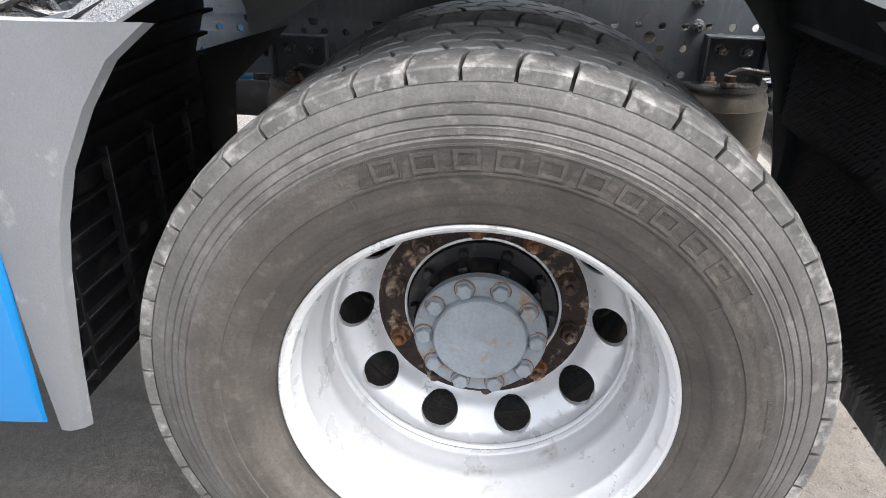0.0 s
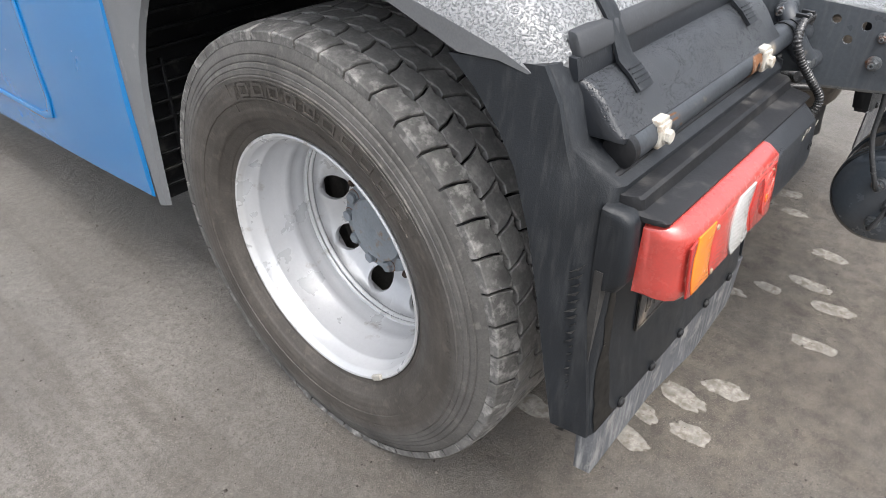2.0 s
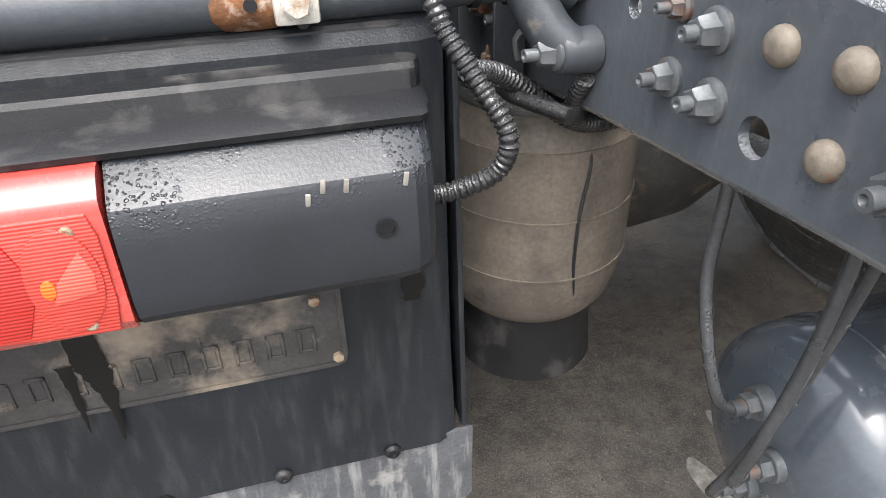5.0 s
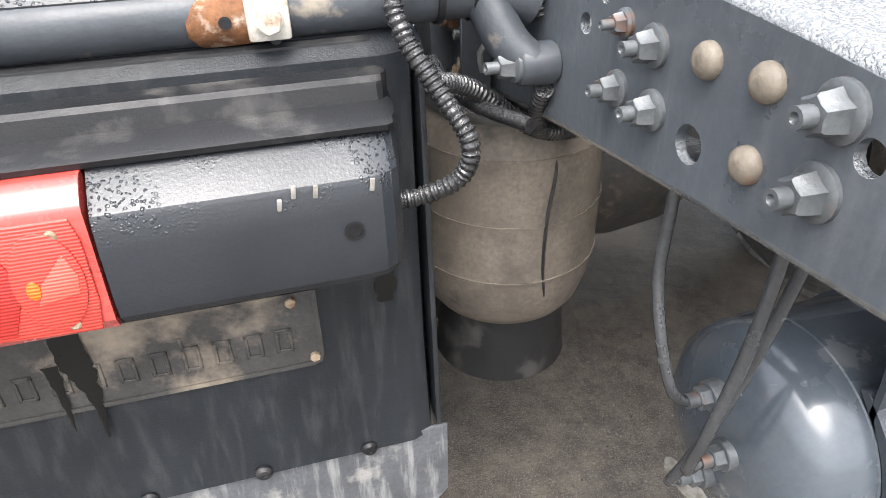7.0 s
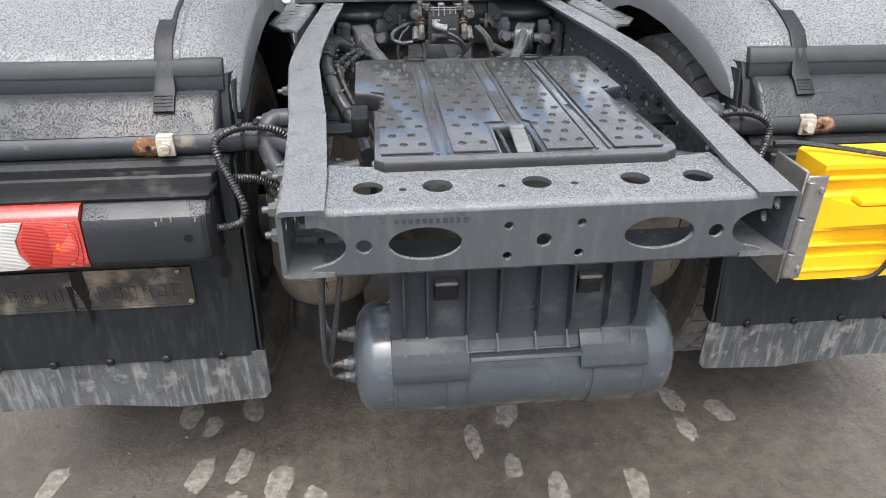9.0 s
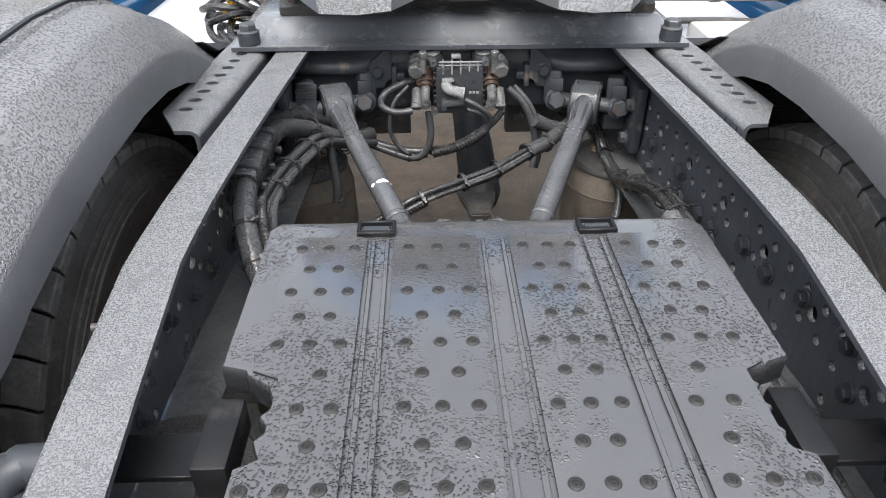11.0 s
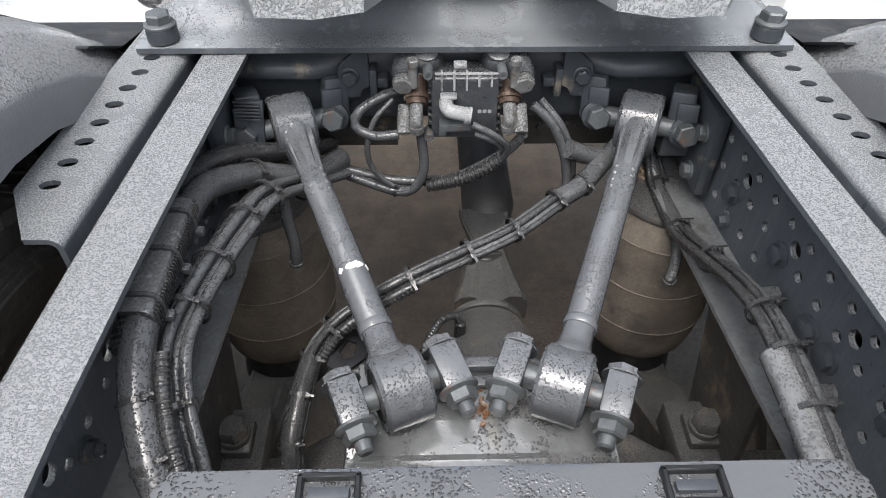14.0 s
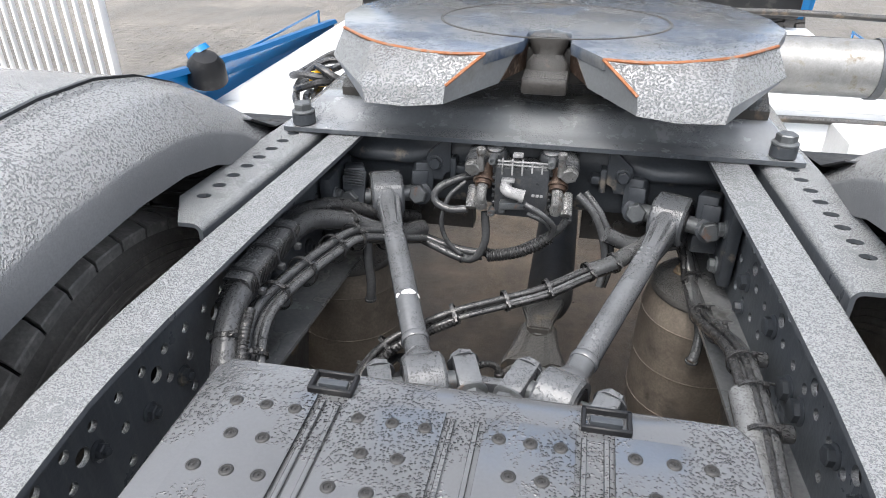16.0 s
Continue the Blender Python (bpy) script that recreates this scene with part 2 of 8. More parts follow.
RUST = (0.16, 0.065, 0.025)
DUST = (0.20, 0.175, 0.14)
M_frame = surf("wet grey chassis paint", (0.071, 0.080, 0.091), 0.34, 0.0, 0.18, 5, 0.2, 140, None, 0.45, dscale=400, streak=0.05, sky_tint=0.44)
# chassis paint without rain, darkened to put cavity shade into its colour
M_frame_dark = surf("grey chassis paint", (0.046, 0.052, 0.060), 0.40, 0.0, 0.22, 6, 0.2, 140, (DUST, 0.04, 18))
# chassis paint again, its base lightened in place of sky light on the flange
M_flange = surf("wet flange paint, lightened", (0.150, 0.156, 0.160), 0.20, 0.0, 0.25, 9, 0.2, 140, ((0.055, 0.054, 0.052), 0.30, 11), 0.0, 1.0)
M_steel = surf("painted steel bolts", (0.105, 0.113, 0.119), 0.38, 0.3, 0.25, 30, 0.25, 220, (RUST, 0.10, 25))
M_bolt_rust = surf("corroded bolts", (0.31, 0.245, 0.175), 0.55, 0.2, 0.3, 40, 0.4, 250, (RUST, 0.16, 30))
M_rivet = surf("pale rivet heads with rust stains", (0.165, 0.142, 0.113), 0.5, 0.0, 0.35, 40, 0.3, 250, (RUST, 0.12, 40))
M_rust = surf("rusty steel", (0.055, 0.034, 0.024), 0.6, 0.1, 0.5, 45, 0.6, 180, ((0.34, 0.27, 0.21), 0.30, 26))
M_rust_ring = surf("rusty flange with paint flakes", (0.022, 0.013, 0.009), 0.6, 0.0, 0.7, 40, 0.9, 120, ((0.34, 0.235, 0.165), 0.24, 34))
M_rust_flake = surf("flaking orange rust with old paint", (0.15, 0.066, 0.028), 0.75, 0.0, 0.5, 40, 0.6, 180, ((0.40, 0.33, 0.27), 0.30, 38))
M_rubber = surf("dusty tyre rubber", (0.086, 0.083, 0.079), 0.58, 0.0, 0.36, 9, 0.5, 190, ((0.122, 0.116, 0.107), 0.20, 40))


def ring_relief(m, centre_z, gap, depth):
    """Fine concentric ribs round the wheel's axis, as a tyre's sidewall has."""
    n, l = m.node_tree.nodes, m.node_tree.links
    s = n["Principled BSDF"]
    mp = n.new("ShaderNodeMapping")
    mp.inputs["Location"].default_value = (0, 0, -centre_z)
    mp.inputs["Scale"].default_value = (0, 1, 1)
    l.new(n.new("ShaderNodeTexCoord").outputs["Object"], mp.inputs["Vector"])
    w = n.new("ShaderNodeTexWave")
    w.wave_type, w.rings_direction = "RINGS", "SPHERICAL"
    w.inputs["Scale"].default_value = 0.314 / gap
    w.inputs["Distortion"].default_value, w.inputs["Detail"].default_value = 1.4, 3.0
    l.new(mp.outputs[0], w.inputs["Vector"])
    # brown dirt sits low on the sidewall, grey dust and scuffs near the shoulder
    far = n.new("ShaderNodeVectorMath")
    far.operation = "LENGTH"
    l.new(mp.outputs[0], far.inputs[0])
    zone = n.new("ShaderNodeMapRange")
    zone.inputs["From Min"].default_value, zone.inputs["From Max"].default_value = 0.405, 0.440
    l.new(far.outputs["Value"], zone.inputs["Value"])
    tint = n.new("ShaderNodeMix")
    tint.data_type, tint.blend_type = "RGBA", "MULTIPLY"
    tint.inputs[0].default_value = 1.0
    pick = n.new("ShaderNodeMix")
    pick.data_type = "RGBA"
    pick.inputs[6].default_value, pick.inputs[7].default_value = (0.88, 0.82, 0.77, 1), (1.24, 1.24, 1.24, 1)
    l.new(zone.outputs[0], pick.inputs[0])
    l.new(s.inputs["Base Color"].links[0].from_socket, tint.inputs[6])
    l.new(pick.outputs[2], tint.inputs[7])
    l.new(tint.outputs[2], s.inputs["Base Color"])
    b = n.new("ShaderNodeBump")
    b.inputs["Strength"].default_value, b.inputs["Distance"].default_value = 0.4, depth
    l.new(w.outputs["Fac"], b.inputs["Height"])
    l.new(s.inputs["Normal"].links[0].from_socket, b.inputs["Normal"])
    l.new(b.outputs[0], s.inputs["Normal"])


ring_relief(M_rubber, 0.496, 0.0145, 0.0011)
M_tread = surf("scuffed shoulder rubber", (0.135, 0.132, 0.127), 0.62, 0.0, 0.4, 26, 0.7, 120, ((0.33, 0.32, 0.305), 0.34, 34))
M_tread_mid = surf("worn tread rubber", (0.205, 0.201, 0.194), 0.50, 0.0, 0.3, 20, 0.4, 170, ((0.29, 0.28, 0.265), 0.24, 40))
M_bag = surf("air spring rubber with dust", (0.140, 0.119, 0.098), 0.62, 0.0, 0.34, 9, 0.3, 180, ((0.070, 0.061, 0.053), 0.32, 13))
M_rim = surf("silver wheel paint", (0.56, 0.57, 0.585), 0.32, 0.30, 0.05, 4, 0.05, 120, ((0.30, 0.28, 0.26), 0.06, 16))
M_hub = surf("grey hub paint", (0.20, 0.225, 0.25), 0.5, 0.0, 0.16, 12, 0.25, 150, ((0.20, 0.13, 0.075), 0.20, 34))
M_black = surf("black moulded plastic", (0.010, 0.0105, 0.012), 0.45, 0.0, 0.3, 8, 0.25, 300, ((0.05, 0.048, 0.046), 0.2, 14))
M_mat = surf("dusty bristle mat", (0.040, 0.039, 0.038), 0.6, 0.0, 0.3, 12, 0.3, 200)
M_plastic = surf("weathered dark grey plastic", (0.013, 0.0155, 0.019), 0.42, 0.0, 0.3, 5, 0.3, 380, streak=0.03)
M_strip = surf("dull grey plastic strip", (0.042, 0.045, 0.050), 0.5, 0.0, 0.2, 6, 0.2, 300)
M_plastic_wet = surf("wet dark grey plastic", (0.018, 0.021, 0.026), 0.38, 0.0, 0.25, 5, 0.22, 320, None, 0.25, 0, 300, sky_tint=0.015, pool=5.0, beads=True)
M_plastic_pale = surf("weathered grey plastic under rain", (0.135, 0.141, 0.149), 0.42, 0.0, 0.2, 3, 0.2, 320, None, 1.2, 0, 250, sky_tint=0.37)
M_grey_wing = surf("grey wing plastic", (0.17, 0.178, 0.188), 0.48, 0.0, 0.12, 3, 0.2, 320, ((0.29, 0.29, 0.29), 0.12, 14))
M_flap = surf("mud-streaked rubber flap", (0.085, 0.089, 0.097), 0.6, 0.0, 0.4, 9, 0.3, 200, ((0.23, 0.225, 0.215), 0.20, 22), 0.0, 0, 130, 0.34)
M_duct = surf("wet mottled duct plastic", (0.030, 0.031, 0.033), 0.22, 0.0, 0.3, 40, 0.3, 200, ((0.11, 0.11, 0.11), 0.22, 55), 0.5, sky_tint=0.30, dscale=260)
M_hose = surf("black rubber hose", (0.020, 0.020, 0.021), 0.28, 0.0, 0.3, 12, 0.2, 220, ((0.07, 0.066, 0.06), 0.12, 24), 0.8, sky_tint=0.04, beads=True)
M_hose_grey = surf("wet grey hose", (0.050, 0.052, 0.055), 0.20, 0.0, 0.3, 12, 0.15, 220, None, 0.9, sky_tint=0.07, dscale=300, beads=True)
M_sleeve = surf("wet pale loom sleeve", (0.105, 0.108, 0.112), 0.22, 0.0, 0.3, 14, 0.15, 200, ((0.035, 0.034, 0.033), 0.24, 18), 0.9, sky_tint=0.14, dscale=300, beads=True)
M_blue = surf("blue cab paint", (0.006, 0.172, 0.45), 0.2, 0.0, 0.04, 2, 0.02, 200, None, 0, 0.6)
M_blue_dark = surf("deep blue side skirt edge", (0.012, 0.10, 0.26), 0.35, 0.0, 0.1, 3, 0.05, 200)
M_yellow = surf("yellow chock plastic", (0.90, 0.50, 0.012), 0.42, 0.0, 0.06, 6, 0.1, 250)
M_zinc = surf("zinc plated steel", (0.27, 0.27, 0.265), 0.40, 0.5, 0.2, 20, 0.2, 200, (DUST, 0.18, 25))
M_clamp = surf("white corroded aluminium clamp", (0.50, 0.48, 0.43), 0.6, 0.2, 0.25, 30, 0.4, 200, ((0.24, 0.15, 0.08), 0.30, 45))
M_tank = surf("grey tank paint", (0.058, 0.069, 0.082), 0.22, 0.0, 0.14, 5, 0.05, 160, ((0.13, 0.135, 0.14), 0.10, 9), 0.0, 0.6)
M_bracket = surf("grey bracket casting", (0.040, 0.047, 0.056), 0.36, 0.0, 0.2, 7, 0.15, 160, ((0.09, 0.092, 0.095), 0.12, 12))
# oily dirt on castings; on the inner wheels this dark colour stands for shade
M_soil_shade = surf("oily dirty cast iron and shade", (0.056, 0.053, 0.050), 0.45, 0.2, 0.35, 9, 0.5, 120, ((0.17, 0.13, 0.09), 0.2, 16), 0.5, sky_tint=0.12)
M_fifth = surf("worn fifth wheel steel", (0.28, 0.29, 0.295), 0.36, 0.5, 0.2, 7, 0.2, 160, ((0.055, 0.080, 0.125), 0.62, 7), 0.7, sky_tint=0.16, dscale=260, pool=5.0)
M_fifth_paint = surf("wet pale grey paint", (0.16, 0.17, 0.178), 0.38, 0.1, 0.18, 6, 0.15, 160, ((0.13, 0.13, 0.125), 0.22, 12), 0.8, sky_tint=0.22, dscale=250)
M_white = surf("white paint", (0.78, 0.78, 0.77), 0.45, 0.0, 0.05, 4, 0.05, 120)
M_cement = surf("pale dried cement splashes", (0.26, 0.246, 0.220), 0.85, 0.0, 0.35, 30, 0.8, 90, ((0.15, 0.133, 0.112), 0.55, 48))
M_concrete = surf("dark concrete block", (0.10, 0.098, 0.095), 0.85, 0.0, 0.2, 12, 0.5, 90)


def yard_dirt():
    """Damp trodden dirt: broad wet patches, wheel tracks along the truck, fine grain and pale specks of sand."""
    m = bpy.data.materials.new("damp yard dirt")
    m.use_nodes = True
    n, l = m.node_tree.nodes, m.node_tree.links
    s = n["Principled BSDF"]
    g = n.new("ShaderNodeNewGeometry").outputs["Position"]

    def noise(scale, detail, stretch=None, rough=0.65):
        src = g
        if stretch:
            mp = n.new("ShaderNodeMapping")
            mp.inputs["Scale"].default_value = stretch
            l.new(g, mp.inputs["Vector"])
            src = mp.outputs[0]
        t = n.new("ShaderNodeTexNoise")
        t.inputs["Scale"].default_value, t.inputs["Detail"].default_value, t.inputs["Roughness"].default_value = scale, detail, rough
        l.new(src, t.inputs["Vector"])
        return t.outputs["Fac"]

    def ramp(src, a, b, lo=0.0, hi=1.0):
        r = n.new("ShaderNodeMapRange")
        for k, v in (("From Min", a), ("From Max", b), ("To Min", lo), ("To Max", hi)):
            r.inputs[k].default_value = v
        l.new(src, r.inputs["Value"])
        return r.outputs["Result"]

    def mix(f, a, b):
        x = n.new("ShaderNodeMix")
        x.data_type = "RGBA"
        l.new(f, x.inputs[0])
        for v, k in ((a, 6), (b, 7)):
            if hasattr(v, "links"):
                l.new(v, x.inputs[k])
            else:
                x.inputs[k].default_value = (*v, 1)
        return x.outputs[2]

    wet = noise(1.1, 6.0)
    tracks = noise(1.0, 4.0, (9.0, 0.7, 1.0))
    mid = noise(22.0, 6.0)
    grain = noise(210.0, 6.0, None, 0.8)
    colour = mix(ramp(wet, 0.38, 0.62), (0.122, 0.113, 0.102), (0.280, 0.265, 0.244))
    colour = mix(ramp(tracks, 0.50, 0.62, 0.0, 0.6), colour, (0.085, 0.072, 0.059))
    colour = mix(ramp(noise(1.0, 5.0, (26.0, 1.6, 1.0)), 0.54, 0.70, 0.0, 0.25), colour, (0.24, 0.222, 0.198))
    colour = mix(ramp(noise(4.5, 8.0, None, 0.72), 0.54, 0.66, 0.0, 0.5), colour, (0.070, 0.060, 0.050))
    colour = mix(ramp(mid, 0.35, 0.7, 0.0, 0.5), colour, (0.205, 0.190, 0.168))
    colour = mix(ramp(noise(48.0, 5.0, None, 0.7), 0.40, 0.56, 0.40, 0.0), colour, (0.070, 0.060, 0.050))
    # joints of the stone setts under the dirt, where it is worn thin
    sett = n.new("ShaderNodeTexBrick")
    sett.inputs["Scale"].default_value = 1.0
    for k, v in (("Brick Width", 0.21), ("Row Height", 0.105), ("Mortar Size", 0.006), ("Mortar Smooth", 0.6)):
        sett.inputs[k].default_value = v
    l.new(g, sett.inputs["Vector"])
    worn = n.new("ShaderNodeMath")
    worn.operation = "MULTIPLY"
    l.new(sett.outputs["Fac"], worn.inputs[0])
    l.new(ramp(noise(1.6, 5.0), 0.46, 0.62, 0.0, 0.22), worn.inputs[1])
    colour = mix(worn.outputs[0], colour, (0.062, 0.055, 0.047))
    colour = mix(ramp(grain, 0.36, 0.56, 0.60, 0.0), colour, (0.050, 0.043, 0.035))
    v = n.new("ShaderNodeTexVoronoi")
    v.inputs["Scale"].default_value = 110.0
    l.new(g, v.inputs["Vector"])
    near = ramp(v.outputs["Distance"], 0.10, 0.22, 1.0, 0.0)
    pick = n.new("ShaderNodeMath")
    pick.operation = "MULTIPLY"
    l.new(near, pick.inputs[0])
    l.new(ramp(noise(9.0, 5.0), 0.48, 0.60, 0.05, 0.75), pick.inputs[1])
    colour = mix(pick.outputs[0], colour, (0.34, 0.315, 0.275))
    # browner, darker soil tone put into the colour beneath the chassis, by position
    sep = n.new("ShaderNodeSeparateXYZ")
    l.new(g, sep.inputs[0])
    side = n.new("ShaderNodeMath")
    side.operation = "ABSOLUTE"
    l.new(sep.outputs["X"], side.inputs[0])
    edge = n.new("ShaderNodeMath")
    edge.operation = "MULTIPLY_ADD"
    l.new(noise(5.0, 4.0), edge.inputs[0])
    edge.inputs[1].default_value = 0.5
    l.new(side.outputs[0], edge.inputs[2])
    under_chassis = n.new("ShaderNodeMath")
    under_chassis.operation = "MULTIPLY"
    l.new(ramp(edge.outputs[0], 0.60, 0.95, 0.75, 0.0), under_chassis.inputs[0])
    l.new(ramp(sep.outputs["Y"], -0.5, 0.15), under_chassis.inputs[1])
    colour = mix(under_chassis.outputs[0], colour, mix(ramp(noise(7.0, 8.0, None, 0.7), 0.42, 0.62), (0.075, 0.055, 0.040), (0.165, 0.122, 0.086)))
    # darker brown soil tone put into the colour round the tail, by position
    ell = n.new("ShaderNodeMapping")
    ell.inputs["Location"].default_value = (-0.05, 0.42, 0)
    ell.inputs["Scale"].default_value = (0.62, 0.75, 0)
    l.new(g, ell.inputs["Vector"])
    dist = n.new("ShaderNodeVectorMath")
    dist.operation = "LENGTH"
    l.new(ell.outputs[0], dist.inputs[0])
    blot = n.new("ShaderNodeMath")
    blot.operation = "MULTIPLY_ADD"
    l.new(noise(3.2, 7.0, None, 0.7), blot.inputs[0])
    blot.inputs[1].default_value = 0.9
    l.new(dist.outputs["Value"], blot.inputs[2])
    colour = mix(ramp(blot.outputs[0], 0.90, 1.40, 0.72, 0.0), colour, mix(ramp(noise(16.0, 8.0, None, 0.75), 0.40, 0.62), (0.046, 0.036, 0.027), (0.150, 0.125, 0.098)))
    # sand grains and small dark pits
    colour = mix(ramp(noise(340.0, 2.0), 0.56, 0.66, 0.0, 0.65), colour, (0.30, 0.275, 0.235))
    colour = mix(ramp(noise(240.0, 3.0), 0.32, 0.44, 0.7, 0.0), colour, (0.030, 0.025, 0.020))
    l.new(colour, s.inputs["Base Color"])
    l.new(ramp(wet, 0.40, 0.60, 0.32, 0.72), s.inputs["Roughness"])
    add = n.new("ShaderNodeMath")
    add.operation = "ADD"
    l.new(ramp(mid, 0, 1, 0, 1.6), add.inputs[0])
    l.new(grain, add.inputs[1])
    b = n.new("ShaderNodeBump")
    b.inputs["Strength"].default_value, b.inputs["Distance"].default_value = 0.9, 0.0075
    l.new(add.outputs[0], b.inputs["Height"])
    l.new(b.outputs[0], s.inputs["Normal"])
    return m


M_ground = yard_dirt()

# ---- ground ----
def build_ground():
    bm = B()
    add_lathe(bm, [(0, 0), (0, 8), (0, 60), (0, 900)], (0, 0, -0.0035), (0, 0, 1), 48)
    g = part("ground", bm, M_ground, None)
    tagged(g, "damp brown-grey yard covered in dirt", "ground", "", "structure")
    return g


ground = build_ground()

# ---- the truck: x to its right, y ahead, rear axle at y = 0 ----
truck = thing("tractor_truck", (0, 0, 0), "blue tractor truck with a grey chassis, standing on a wet yard", "truck")
AXLE_Z, TYRE_R = 0.496, 0.516
RAIL_OUT, RAIL_IN = 0.410, 0.338
# along the rail: y, height of its top, height of its underside
RAIL = [(-1.055, 1.004, 0.888), (-0.80, 1.022, 0.860), (-0.55, 1.036, 0.832), (-0.30, 1.045, 0.800), (0.0, 1.045, 0.790), (3.4, 1.045, 0.790)]


def rail_z(y):
    for (a, t0, b0), (c, t1, b1) in zip(RAIL, RAIL[1:]):
        if y <= c:
            k = max(0.0, (y - a) / (c - a))
            return t0 + (t1 - t0) * k, b0 + (b1 - b0) * k
    return RAIL[-1][1], RAIL[-1][2]


def bow(y):
    """How far the rails stand out beside the axle: they run narrower towards both ends."""
    pts = [(-0.95, 0.0), (-0.7, 0.011), (-0.5, 0.029), (-0.35, 0.042), (-0.2, 0.041), (0.0, 0.032), (0.2, 0.019), (0.45, 0.001), (0.6, 0.0)]
    for (a, u), (b, v) in zip(pts, pts[1:]):
        if a <= y <= b:
            return u + (v - u) * (y - a) / (b - a)
    return 0.0


def bend(bm):
    for v in bm.verts:
        v.co.x += math.copysign(bow(v.co.y), v.co.x)
    return bm


def build_rail(side):
    ys = [-1.055, -0.95, -0.80, -0.70, -0.55, -0.42, -0.30, -0.20, -0.1, 0.0, 0.1, 0.2, 0.32, 0.45, 0.6, 3.4]
    line = [(y, *rail_z(y)) for y in ys]
    holes = []
    for i in range(-12, 26):
        y = 0.008 + 0.0505 * i
        t, b = rail_z(y)
        for z, r, dy in ((0.945, 0.0085, 0.0), (0.897, 0.0085, -0.003), (0.842, 0.0085, -0.008)):
            if (z > 0.85 or i % 3 == 1 or i > 2) and z > b + 0.025 and t - z > 0.03 and not (i % 7 == 3 and z < 0.9):
                holes.append(circle(y + dy, z, r, 14))
        if i % 3 == 0 and y > -0.5:
            holes.append(circle(y - 0.027, 0.921, 0.0125, 16))
    for y, z, r in ((-1.012, 0.962, 0.010), (-0.985, 0.925, 0.010), (-0.880, 0.912, 0.014), (-0.73, 0.955, 0.009), (-0.755, 0.985, 0.009), (-0.70, 0.99, 0.009)):
        holes.append(circle(y, z, r, 14))
    loop = [(y, t - 0.009) for y, t, b in line] + [(y, b + 0.009) for y, t, b in reversed(line)]
    bm = plate(loop, holes, 0.008, axes((-RAIL_OUT + 0.004, 0, 0), (0, 1, 0), (0, 0, 1)))
    low = B()
    for top in (True, False):
        secs = []
        for y, t, b in line:
            z, s = (t, -1) if top else (b, 1)
            xi = -RAIL_IN if top else -RAIL_IN + 0.008
            xs = [(-RAIL_OUT, 9), (-RAIL_OUT + 0.0015, 4), (-RAIL_OUT + 0.006, 1), (-RAIL_OUT + 0.010, 0), (xi, 0), (xi, 8), (-RAIL_OUT + 0.013, 8), (-RAIL_OUT + 0.008, 11)]
            secs.append([(x, y, z + s * d / 1000) for x, d in xs])
        add_sweep(bm if top else low, secs)
    for half in (bm, low):
        for k in range(32):
            bmesh.ops.bisect_plane(half, geom=half.verts[:] + half.edges[:] + half.faces[:], plane_co=(0, -1.0 + 0.05 * k, 0), plane_no=(0, 1, 0))
        bend(half)
        if side > 0:
            mirror_x(half)
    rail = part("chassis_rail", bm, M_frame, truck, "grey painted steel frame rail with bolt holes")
    part("lower_flange", low, M_flange, rail, "wet lower flange in lightened paint, with dark puddles")
    return rail


rail_left, rail_right = build_rail(-1), build_rail(1)


